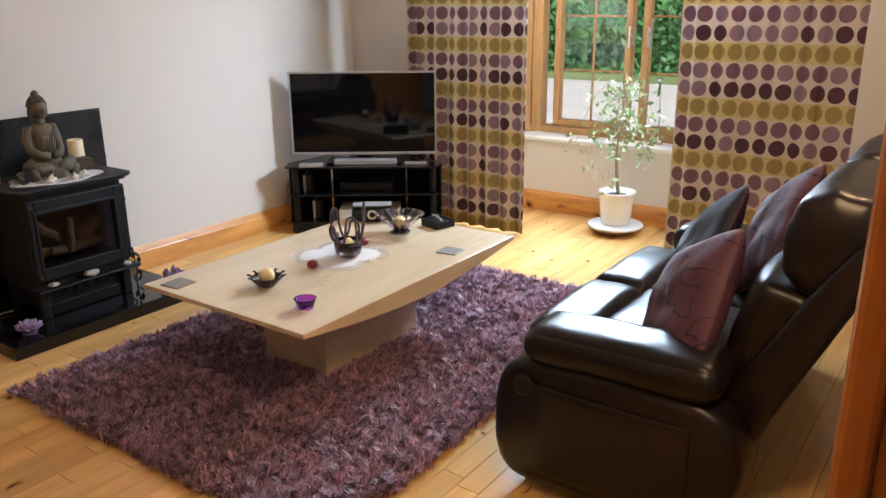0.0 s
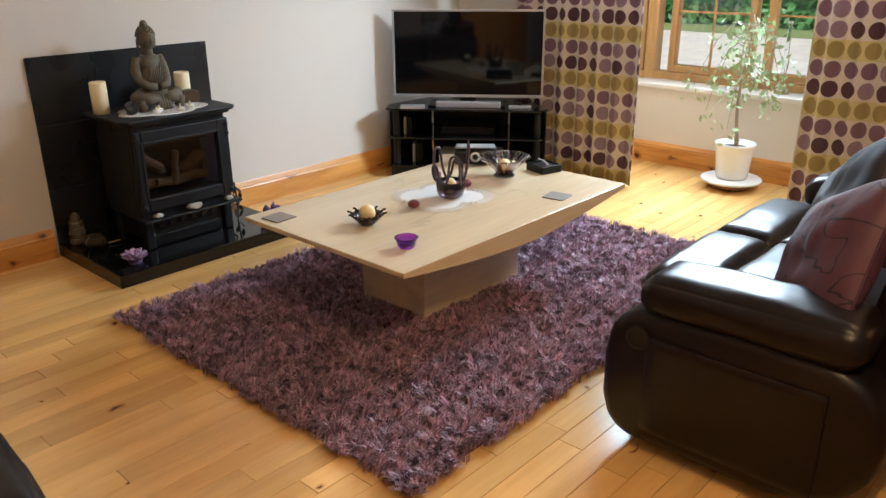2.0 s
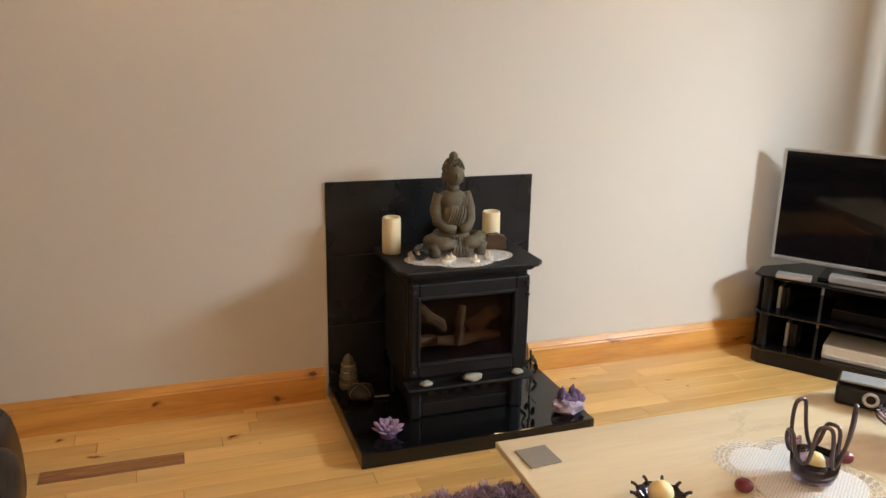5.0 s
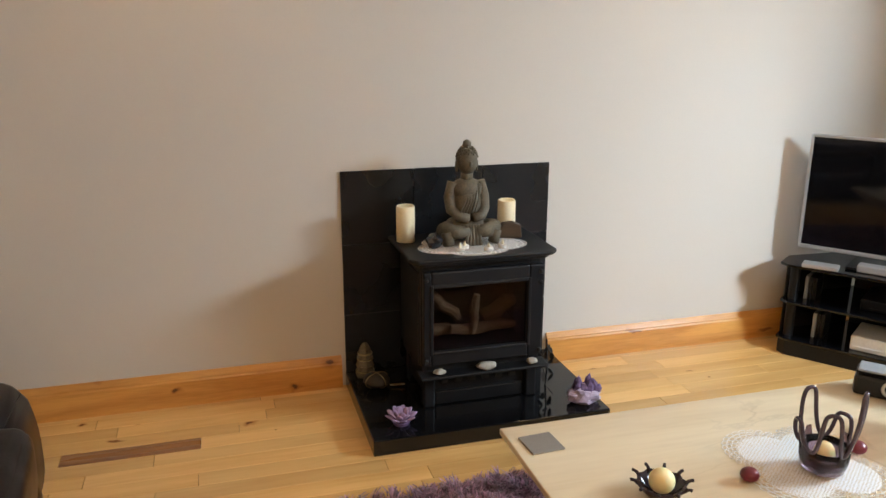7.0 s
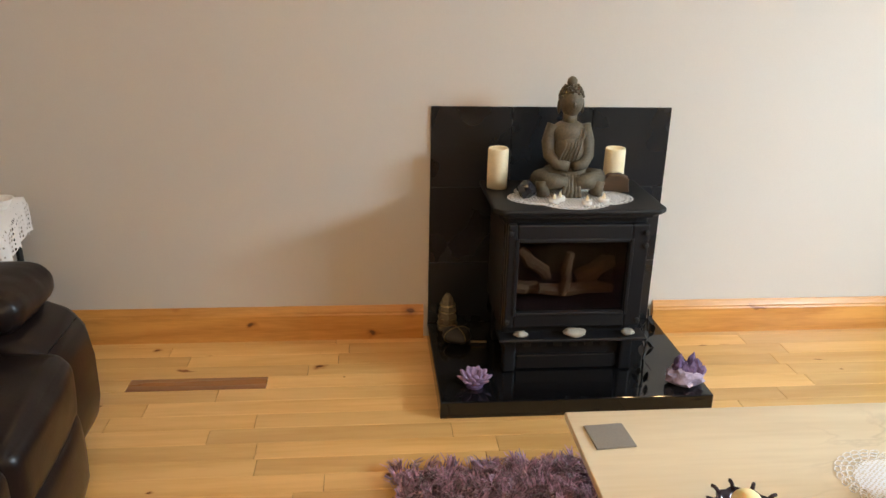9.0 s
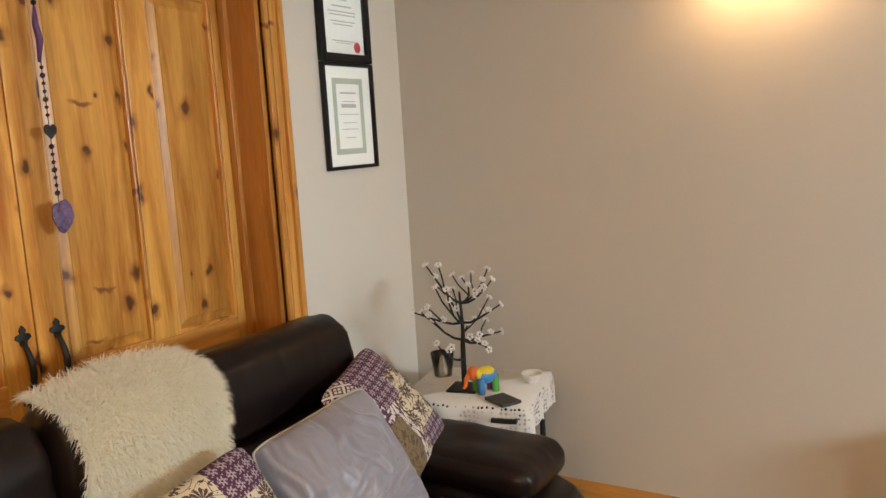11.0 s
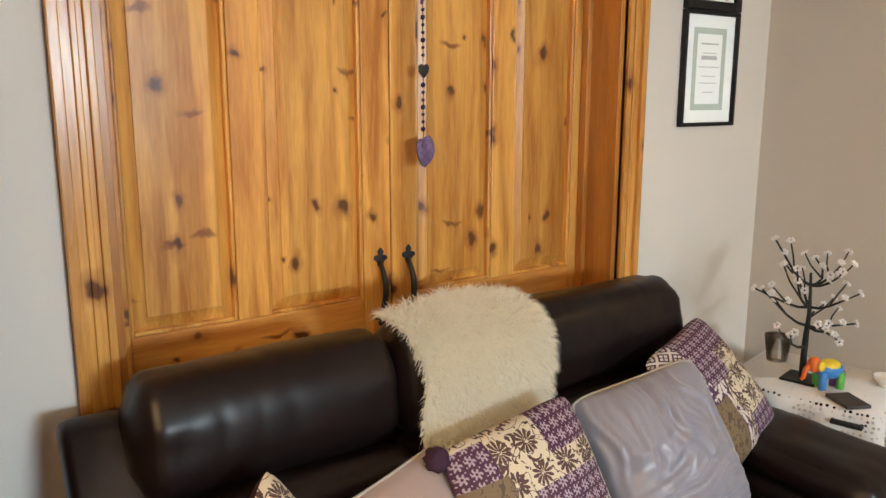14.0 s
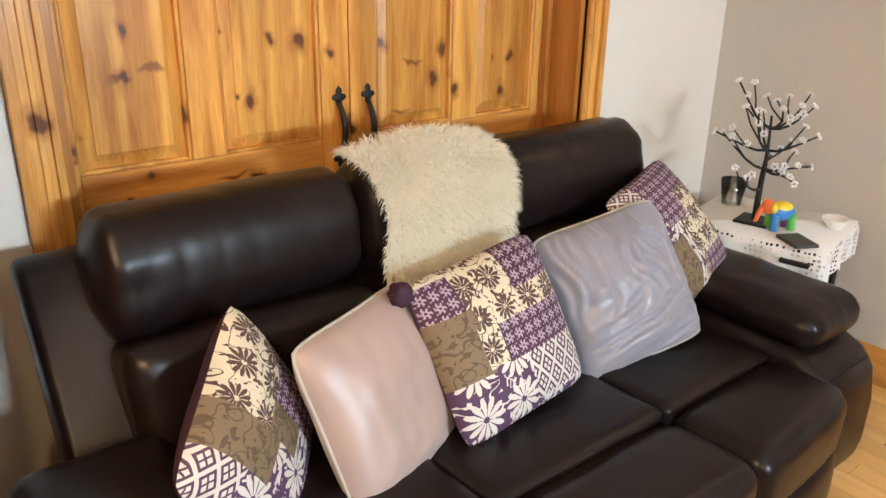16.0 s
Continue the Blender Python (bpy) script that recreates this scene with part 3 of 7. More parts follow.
def window(name, a, b, sashes, bars):
    """A timber window from a to b in plan with the given sash edges (shares of its width)."""
    a, b = Vector((*a, 0)), Vector((*b, 0))
    w = (b - a).length
    ang = math.degrees(math.atan2(b.y - a.y, b.x - a.x))
    win = thing(name, "oak framed casement window with glazing bars", "window", pose(a.x, a.y, 0.53, 0, 0, ang), kind="structure")
    h = 1.59
    part("window_frame", join(box(0, 0.055, -0.045, 0.045, 0, h, 0.004), box(w - 0.055, w, -0.045, 0.045, 0, h, 0.004), box(0.055, w - 0.055, -0.045, 0.045, 0, 0.05, 0.004), box(0.055, w - 0.055, -0.045, 0.045, h - 0.05, h, 0.004)), OAK, win)
    for s0, s1 in sashes:
        x0, x1 = 0.055 + s0 * (w - 0.11), 0.055 + s1 * (w - 0.11)
        sash = part("sash", join(box(x0 + 0.004, x0 + 0.05, -0.035, 0.03, 0.052, h - 0.052, 0.004), box(x1 - 0.05, x1 - 0.004, -0.035, 0.03, 0.052, h - 0.052, 0.004),
                                 box(x0 + 0.05, x1 - 0.05, -0.035, 0.03, 0.052, 0.10, 0.004), box(x0 + 0.05, x1 - 0.05, -0.035, 0.03, h - 0.10, h - 0.052, 0.004)), OAK, win)
        pane = part("pane", box(x0 + 0.045, x1 - 0.045, -0.003, 0.003, 0.095, h - 0.095), PANE, sash)
        pane.visible_shadow = False
        for z in (0.44, 0.80, 1.16):
            part("glazing_bar", box(x0 + 0.05, x1 - 0.05, -0.009, 0.009, z - 0.006, z + 0.006), OAK, sash)
        part("glazing_bar", box((x0 + x1) / 2 - 0.006, (x0 + x1) / 2 + 0.006, -0.0085, 0.0085, 0.10, h - 0.10), OAK, sash)
    return win


wm = window("window_1", (-2.54, 5.36), (-0.91, 5.36), [(0.055, 0.43), (0.47, 0.97)], 3)
SILVERY = material("steel_handle", (0.6, 0.6, 0.6), 0.25, 1.0, bump=0)
for hx in (0.70, 0.83):
    part("window_handle", join(box(hx - 0.012, hx + 0.012, -0.05, -0.035, 0.62, 0.70, 0.004), box(hx - 0.009, hx + 0.009, -0.075, -0.06, 0.60, 0.74, 0.006), box(hx - 0.008, hx + 0.008, -0.062, -0.045, 0.66, 0.68, 0.002)), SILVERY, wm, "steel window handle")
window("window_2", (-3.10, 4.80), (-2.54, 5.36), [(0.0, 1.0)], 3)
window("window_3", (-0.91, 5.36), (-0.35, 4.80), [(0.0, 1.0)], 3)

# ---- garden ----
GRASS = material("lawn_grass", (0.20, 0.26, 0.09), 0.9, var=0.25, scale=1.2, fine=40, bump=0.5, depth=0.02)
structure("ground", box(-400, 400, 5.45, 800, -0.75, -0.35), GRASS, "sunlit mown lawn outside the window", "ground")
# Glare of the sunlit lawn and patio is put into this pale colour.
structure("path", box(-14, 8, 5.46, 17.0, -0.36, -0.33), material("pale_glare_ground", (0.58, 0.55, 0.49), 0.9, var=0.2, scale=5, fine=90, bump=0.5, depth=0.01), "pale yard whose colour carries the glare of the sunlit lawn", "path")
LEAF = material("hedge_leaf", (0.07, 0.24, 0.06), 0.5, var=0.5, scale=1.5, fine=12, bump=0)


def leaf_cloud(name, centre_of, count, size, mat, rng, parent=None):
    v, f = [], []
    for i in range(count):
        c, nrm = centre_of(rng)
        a = Vector((rng.gauss(0, 1), rng.gauss(0, 1), rng.gauss(0, 1))).normalized()
        nn = (Vector(nrm) + a * 0.8).normalized()
        s = nn.orthogonal().normalized()
        s = (s * math.cos(i * 1.7) + nn.cross(s) * math.sin(i * 1.7))
        t = nn.cross(s)
        k = size * rng.uniform(0.6, 1.3)
        c = Vector(c)
        b = len(v)
        v += [c - t * k, c + s * k * 0.45, c + t * k, c - s * k * 0.45]
        f.append((b, b + 1, b + 2, b + 3))
    me = bpy.data.meshes.new(name)
    me.from_pydata([tuple(p) for p in v], [], f)
    me.materials.append(mat)
    ob = new(name, me)
    ob.parent = parent
    return ob


hedge = thing("hedge", "tall clipped green hedge across the lawn", "hedge", kind="stuff")


def hedge_point(rng):
    x = rng.uniform(-16, 4)
    z = rng.uniform(-0.35, 4.6)
    y = 19 + 0.35 * noise.noise((x * 0.5, z * 0.7, 0)) + rng.uniform(-0.12, 0.25)
    return (x, y, z), (0, -1, 0.25)


leaf_cloud("foliage", hedge_point, 22000, 0.13, LEAF, random.Random(3), hedge)
part("core", box(-16, 4, 19.2, 20.4, -0.36, 4.4, 0.3), LEAF, hedge)

# ---- coffee table ----
def coffee_table():
    t = thing("coffee_table", "low pale travertine coffee table with tapered top on the purple rug", "table")
    x0, x1, y0, y1, top = -2.371, -1.514, 1.937, 3.29, 0.407
    bm = bmesh.new()
    n = 24
    rows = []
    for i in range(n + 1):
        s = i / n
        y = y0 + (y1 - y0) * s
        th = 0.018 + 0.062 * (1 - abs(2 * s - 1) ** 1.6)
        rows.append([bm.verts.new(c) for c in ((x0, y, top), (x1, y, top), (x1, y, top - th), (x0, y, top - th))])
    for a, b in zip(rows, rows[1:]):
        for k in range(4):
            bm.faces.new((a[k], a[(k + 1) % 4], b[(k + 1) % 4], b[k]))
    bm.faces.new(rows[0][::-1]), bm.faces.new(rows[-1])
    bmesh.ops.recalc_face_normals(bm, faces=list(bm.faces))
    sharp = [e for e in bm.edges if len(e.link_faces) == 2 and e.calc_face_angle() > 0.6]
    bmesh.ops.bevel(bm, geom=sharp, offset=0.003, segments=2, profile=0.5, affect="EDGES")
    part("tabletop", bm, TRAVERTINE, t)
    part("pedestal", box(-2.135, -1.79, 2.315, 2.905, 0.006, 0.345, 0.004), TRAVERTINE, t)


coffee_table()

# ---- rug ----
def rug():
    x0, x1, y0, y1 = -2.73, -1.10, 1.54, 3.78
    rng = np.random.default_rng(5)
    # tufts of a dozen strands, each tuft lying over its own way
    tufts, per = 14000, 10
    tx, ty = rng.uniform(x0, x1, tufts), rng.uniform(y0, y1, tufts)
    ta = np.array([noise.noise((a * 4, b * 4, 0)) for a, b in zip(tx, ty)]) * 1.6 + rng.normal(0, 1.6, tufts)
    th, tl = rng.uniform(0.022, 0.040, tufts), rng.uniform(0.012, 0.036, tufts)
    n = tufts * per
    px, py = np.repeat(tx, per) + rng.normal(0, 0.0070, n), np.repeat(ty, per) + rng.normal(0, 0.0070, n)
    ang = np.repeat(ta, per) + rng.normal(0, 0.38, n)
    lean, h = np.repeat(tl, per) * rng.uniform(0.75, 1.2, n), np.repeat(th, per) * rng.uniform(0.75, 1.1, n)
    w = rng.uniform(0.0015, 0.0028, n)
    dx, dy = np.cos(ang), np.sin(ang)
    v = np.zeros((n, 6, 3))
    for k, (f, hh, ww) in enumerate(((0.0, 0.0, 1.0), (0.35, 0.65, 1.1), (1.0, 1.0, 0.35))):
        for s in (0, 1):
            v[:, k * 2 + s, 0] = px + dx * lean * f + (2 * s - 1) * -dy * w * ww
            v[:, k * 2 + s, 1] = py + dy * lean * f + (2 * s - 1) * dx * w * ww
            v[:, k * 2 + s, 2] = 0.006 + h * hh
    base = np.arange(n)[:, None] * 6
    f = np.concatenate([base + np.array([[0, 1, 3, 2]]), base + np.array([[2, 3, 5, 4]])])
    me = bpy.data.meshes.new("shag")
    me.from_pydata(v.reshape(-1, 3).tolist(), [], f.tolist())
    m = material("purple_shag", (0.30, 0.162, 0.228), 0.42, var=0.35, scale=38, fine=110, bump=0)
    nn, l = m.node_tree.nodes, m.node_tree.links
    b = nn["Principled BSDF"]
    geo, hv, mr = nn.new("ShaderNodeNewGeometry"), nn.new("ShaderNodeHueSaturation"), nn.new("ShaderNodeMapRange")
    mr.inputs[3].default_value, mr.inputs[4].default_value = 0.28, 1.95
    l.new(geo.outputs["Random Per Island"], mr.inputs[0]), l.new(mr.outputs[0], hv.inputs["Value"])
    l.new(b.inputs["Base Color"].links[0].from_socket, hv.inputs["Color"]), l.new(hv.outputs[0], b.inputs["Base Color"])
    b.inputs["Sheen Weight"].default_value = 0.3
    me.materials.append(m)
    r = thing("rug", "deep purple shaggy pile rug under the coffee table", "rug")
    pile = new("shag", me)
    pile.parent = r
    pile["kind"] = "stuff"
    part("backing", box(x0 + 0.02, x1 - 0.02, y0 + 0.02, y1 - 0.02, 0.0, 0.010, 0.003), material("rug_backing", (0.14, 0.075, 0.105), 0.95), r)


rug()

# ---- stove and hearth ----
hearth = tagged(part("hearth", box(XW, -2.995, 1.70, 2.628, 0.0, 0.062, 0.004), GRANITE), "polished black granite hearth slab", "hearth", kind="structure")
bp = thing("tile_backing", "black ceramic tile panel on the wall behind the stove", "tiles", kind="structure")
part("grout", box(XW, XW + 0.006, 1.703, 2.597, 0.062, 0.922), GROUT, bp)
for i in range(3):
    for j, (z0, z1) in enumerate(((0.063, 0.318), (0.321, 0.620), (0.623, 0.924))):
        part("tile", box(XW + 0.002, XW + 0.011, 1.701 + 0.3 * i + 0.0015, 1.701 + 0.3 * (i + 1) - 0.0015, z0, z1, 0.0015, 1), BLACK_TILE, bp)


def stove_pane():
    m = bpy.data.materials.new("stove_glass")
    m.use_nodes = True
    n, l = m.node_tree.nodes, m.node_tree.links
    tr, gl, ms = n.new("ShaderNodeBsdfTransparent"), n.new("ShaderNodeBsdfGlossy"), n.new("ShaderNodeMixShader")
    tr.inputs[0].default_value = (0.55, 0.50, 0.46, 1)
    gl.inputs["Roughness"].default_value, ms.inputs[0].default_value = 0.06, 0.06
    l.new(tr.outputs[0], ms.inputs[1]), l.new(gl.outputs[0], ms.inputs[2]), l.new(ms.outputs[0], n["Material Output"].inputs[0])
    return m


def stove():
    s = thing("stove", "black cast iron stove with glass door on the hearth", "stove")
    y0, y1, xf, xb = 1.915, 2.412, -3.185, -3.50
    body = part("body", box(xb, xf - 0.16, y0 + 0.01, y1 - 0.01, 0.20, 0.645, 0.012), IRON, s)
    part("side_wall", box(xf - 0.17, xf, y0 + 0.01, 1.95, 0.20, 0.645, 0.008), IRON, body)
    part("side_wall", box(xf - 0.17, xf, 2.35, y1 - 0.01, 0.20, 0.645, 0.008), IRON, body)
    part("lower_front", box(xf - 0.17, xf, 1.945, 2.355, 0.20, 0.295, 0.006), IRON, body)
    part("upper_front", box(xf - 0.17, xf, 1.945, 2.355, 0.568, 0.645, 0.006), IRON, body)
    part("plinth", box(xb, xf - 0.03, y0 + 0.03, y1 - 0.03, 0.10, 0.21, 0.01), IRON, body)
    for y in (y0 + 0.005, y1 - 0.012):
        part("side_plate", box(xb, xf - 0.02, y, y + 0.007, 0.24, 0.60, 0.003), IRON, body)
    top = [(xb - 0.02, 1.875), (-3.165, 1.875), (-3.135, 1.905), (-3.135, 2.422), (-3.165, 2.452), (xb - 0.02, 2.452)]
    part("top_plate", join(prism(top, 0.655, 0.672, 0.006), prism([(x * 1 - 0.012, y + (0.02 if y < 2.1 else -0.02)) for x, y in top], 0.642, 0.656, 0.004)), IRON, s)
    part("vent_strip", join(*[box(xf, xf + 0.004, 2.0 + i * 0.03, 2.02 + i * 0.03, 0.628, 0.636, 0.001, 1) for i in range(11)]), BLACK_PLASTIC, s)
    d = part("door", box(xf, xf + 0.03, 1.957, 2.342, 0.562, 0.618, 0.006), IRON, s)
    part("bottom_rail", box(xf, xf + 0.03, 1.957, 2.342, 0.248, 0.298, 0.006), IRON, d)
    for ya, yb in ((y0 + 0.012, 1.957), (2.342, y1 - 0.012)):
        part("stile", box(xf, xf + 0.03, ya, yb, 0.248, 0.618, 0.006), IRON, d)
    for ya, yb, za, zb in ((1.95, 1.964, 0.292, 0.57), (2.336, 2.35, 0.292, 0.57), (1.964, 2.336, 0.556, 0.57), (1.964, 2.336, 0.292, 0.306)):
        part("moulding", box(xf + 0.012, xf + 0.034, ya, yb, za, zb, 0.004), IRON, d)
    gl = part("glass_pane", box(xf + 0.012, xf + 0.016, 1.957, 2.342, 0.298, 0.562), stove_pane(), d, "smoky stove door glass")
    gl.visible_shadow = False
    for y, z in ((1.935, 0.272), (1.935, 0.59), (2.388, 0.272), (2.388, 0.59), (2.39, 0.545)):
        part("hinge_bolt", lathe([(0.0, 0.0), (0.009, 0.0), (0.009, 0.006), (0.006, 0.010), (0.0, 0.011)], 10, Matrix.Translation((xf + 0.03, y, z)) @ Matrix.Rotation(math.pi / 2, 4, "Y")), IRON_MATT, d)
    # lit-up firebox behind the glass
    part("firebox", box(xf - 0.158, xf - 0.150, 1.952, 2.348, 0.297, 0.566), material("soot", (0.035, 0.024, 0.018), 0.9, var=0.4, scale=20), s)
    logm = wood("ceramic_log", (0.34, 0.24, 0.16), (0.14, 0.09, 0.06), 1, 0.9, vary=0.3)
    for k, (ya, za, yb, zb, r) in enumerate(((1.98, 0.50, 2.09, 0.40, 0.022), (2.16, 0.48, 2.15, 0.33, 0.018), (2.06, 0.34, 2.33, 0.345, 0.022), (2.20, 0.37, 2.33, 0.44, 0.030), (1.97, 0.345, 2.08, 0.33, 0.024))):
        x = xf - 0.035 - 0.014 * k
        p0, p1 = Vector((x + 0.002, ya, za)), Vector((x + 0.001, yb, zb))
        part("fire_log", tube([p0.lerp(p1, i / 5) + Vector((-r * 0.1, 0.005 * math.sin(i * 2.1 + k), 0.005 * math.cos(i * 1.7))) - Vector((r, 0, 0)) for i in range(6)], r, 9, taper=[0.8, 1, 1.08, 0.95, 1.03, 0.7]), logm, s, "pale ceramic log")
    part("ledge", box(xf - 0.02, xf + 0.062, y0 - 0.005, y1 + 0.01, 0.205, 0.219, 0.005), IRON, s)
    for k in range(6):
        part("grate_bar", box(xf + 0.002, xf + 0.012, 2.00 + k * 0.055, 2.028 + k * 0.055, 0.165, 0.205, 0.003), IRON_MATT, s)
    for y in (y0 + 0.02, y1 - 0.06):
        for x in (xf - 0.05, xb + 0.02):
            part("leg", box(x, x + 0.05, y, y + 0.045, 0.062, 0.21, 0.008), IRON, s)
    part("ash_pan", box(xf - 0.10, xf - 0.015, y0 + 0.07, y1 - 0.07, 0.066, 0.12, 0.004), BLACK_PLASTIC, s)


stove()

# ---- television and stand ----
TVM = Matrix.Translation((-3.12, 4.116, 0)) @ Matrix.Rotation(math.atan2(0.549, 0.757), 4, "Z")


def television():
    t = thing("television", "flat screen television with slim silver frame, switched off", "television", TVM)
    w, z0, z1 = 0.4675, 0.488, 1.017
    part("screen", box(-w + 0.012, w - 0.012, -0.004, 0.004, z0 + 0.018, z1 - 0.012), BLACK_GLASS, t, "glossy black screen")
    part("bezel", join(box(-w, -w + 0.012, -0.010, 0.02, z0, z1, 0.003), box(w - 0.012, w, -0.010, 0.02, z0, z1, 0.003), box(-w + 0.012, w - 0.012, -0.010, 0.02, z0, z0 + 0.018, 0.003), box(-w + 0.012, w - 0.012, -0.010, 0.02, z1 - 0.012, z1, 0.003)), SILVER, t)
    part("back_shell", box(-w + 0.02, w - 0.02, 0.005, 0.05, z0 + 0.02, z1 - 0.02, 0.015), BLACK_PLASTIC, t)
    part("stand_foot", join(box(-0.05, 0.05, 0.0, 0.04, 0.45, z0 + 0.05, 0.005), box(-0.24, 0.24, -0.09, 0.13, 0.441, 0.452, 0.004)), BLACK_PLASTIC, t)


television()


def tv_stand():
    t = thing("tv_stand", "black glass three tier corner television stand", "tv stand", TVM @ Matrix.Translation((0, -0.17, 0)))
    poly = [(-0.50, 0.03), (-0.46, 0.0), (0.46, 0.0), (0.50, 0.03), (0.50, 0.16), (0.26, 0.46), (-0.26, 0.46), (-0.50, 0.16)]
    for z in (0.428, 0.25, 0.07):
        k = 1.0 if z > 0.4 else 0.97
        part("shelf", prism([(x * k, y + (1 - k) * 0.2) for x, y in poly], z, z + 0.012, 0.003), BLACK_GLASS, t)
    for x in (-0.44, 0.44):
        part("post", lathe([(0.022, 0.0), (0.026, 0.01), (0.022, 0.03), (0.022, 0.40), (0.026, 0.428)], 16, Matrix.Translation((x, 0.07, 0))), BLACK_PLASTIC, t, smooth=True)
    # Black panels added to darken the view through the shelves to the wall.
    part("back_panel", join(box(-0.25, 0.25, 0.43, 0.44, 0.03, 0.428, 0.002), box(0.0, 0.37, -0.005, 0.005, 0.03, 0.428, 0.002, m=pose(0.265, 0.43, 0, 0, 0, -52)), box(0.0, 0.37, -0.005, 0.005, 0.03, 0.428, 0.002, m=pose(-0.265, 0.43, 0, 0, 0, -128))), BLACK_PLASTIC, t)
    part("plinth", prism([(x * 0.95, y * 0.95 + 0.01) for x, y in poly], 0.0, 0.07, 0.004), BLACK_PLASTIC, t)


tv_stand()
BOXM = TVM @ Matrix.Translation((0, -0.17, 0))
tagged(part("soundbar", box(-0.22, 0.18, -0.01, 0.05, 0.4405, 0.475, 0.006, m=BOXM @ Matrix.Translation((0.03, 0.07, 0))), SILVER), "slim silver soundbar on the television stand", "speaker")
tagged(part("remote_box", box(-0.40, -0.25, 0.03, 0.10, 0.4405, 0.458, 0.004, m=BOXM @ Matrix.Rotation(0.1, 4, "Z")), SILVER), "small silver set-top box on the stand", "set-top box")
tagged(part("remote_box", box(0.26, 0.40, 0.05, 0.10, 0.4405, 0.455, 0.004, m=BOXM), SILVER), "small grey receiver on the stand", "receiver")
tagged(part("dvd_player", join(box(-0.16, 0.17, 0.10, 0.34, 0.2625, 0.31, 0.004, m=BOXM), box(-0.12, 0.13, 0.097, 0.102, 0.268, 0.276, 0.001, m=BOXM)), BLACK_PLASTIC), "black disc player on the middle shelf", "player")
tagged(part("games_console", join(box(-0.17, 0.22, 0.05, 0.27, 0.0825, 0.15, 0.006, m=BOXM), box(-0.15, 0.20, 0.046, 0.052, 0.10, 0.104, 0.001, m=BOXM)), material("white_plastic", (0.7, 0.69, 0.66), 0.4, bump=0)), "white receiver box on the bottom shelf", "receiver")
for i in range(6):
    tagged(part("disc_case", box(-0.40 + i * 0.018, -0.385 + i * 0.018, 0.10, 0.23, 0.2625 if i < 3 else 0.0825, 0.37 if i < 3 else 0.20, 0.001, m=BOXM), BLACK_PLASTIC if i % 3 else material("case_grey", (0.35, 0.36, 0.38), 0.4, bump=0)), "plastic disc case standing on the shelf", "disc case", group="disc cases")


# ---- sofas ----
def roll(x0, x1, cy, cz, hy, hz, tilt, seed, end=0.045, power=2.6):
    """A long stuffed headrest: one section drawn along x, with softly closed ends and short pulls in the leather."""
    bm = bmesh.new()
    nx, seg = 56, 36
    rings = []
    for i in range(nx + 1):
        k = i / nx
        d = min(k, 1 - k) * (x1 - x0)
        shrink = 1.0 if d > end else 1 - 0.30 * (1 - math.sqrt(max(0.0, 1 - (1 - d / end) ** 2)))
        x = x0 + (x1 - x0) * k
        ring = []
        for j in range(seg):
            a = j * math.tau / seg
            c, sn = math.cos(a), math.sin(a)
            r = (abs(c) ** power + abs(sn) ** power) ** (-1 / power)
            sag = 1 + 0.035 * noise.noise((x * 3 + seed, c * 0.7, sn * 0.7))
            pull = -0.007 * math.exp(-((d - 0.02) / 0.10) ** 2) * (0.5 + 0.5 * math.sin(a * 9 + seed + 2 * noise.noise((x * 6, seed, a))))
            fold = 0.0035 * max(0.0, noise.noise((x * 26 + seed, c * 1.2, sn * 1.2 + seed))) * (1 if c > 0 else 0)
            y, z = (hy * r * c * sag + (pull - fold) * c) * shrink, (hz * r * sn * sag + (pull - fold) * sn) * shrink
            ring.append(bm.verts.new((x, cy + y * math.cos(tilt) - z * math.sin(tilt), cz + y * math.sin(tilt) + z * math.cos(tilt))))
        rings.append(ring)
    for p, q in zip(rings, rings[1:]):
        for j in range(seg):
            bm.faces.new((p[j], p[(j + 1) % seg], q[(j + 1) % seg], q[j]))
    for ring, x, sg in ((rings[0], x0 - 0.012, -1), (rings[-1], x1 + 0.012, 1)):
        mid = Vector((x, sum(v.co.y for v in ring) / seg, sum(v.co.z for v in ring) / seg))
        inner = [bm.verts.new(v.co.lerp(mid, 0.35) + Vector((sg * 0.010, 0, 0))) for v in ring]
        for j in range(seg):
            bm.faces.new((ring[j], ring[(j + 1) % seg], inner[(j + 1) % seg], inner[j]))
        bm.faces.new(inner)
    bmesh.ops.recalc_face_normals(bm, faces=list(bm.faces))
    return bm


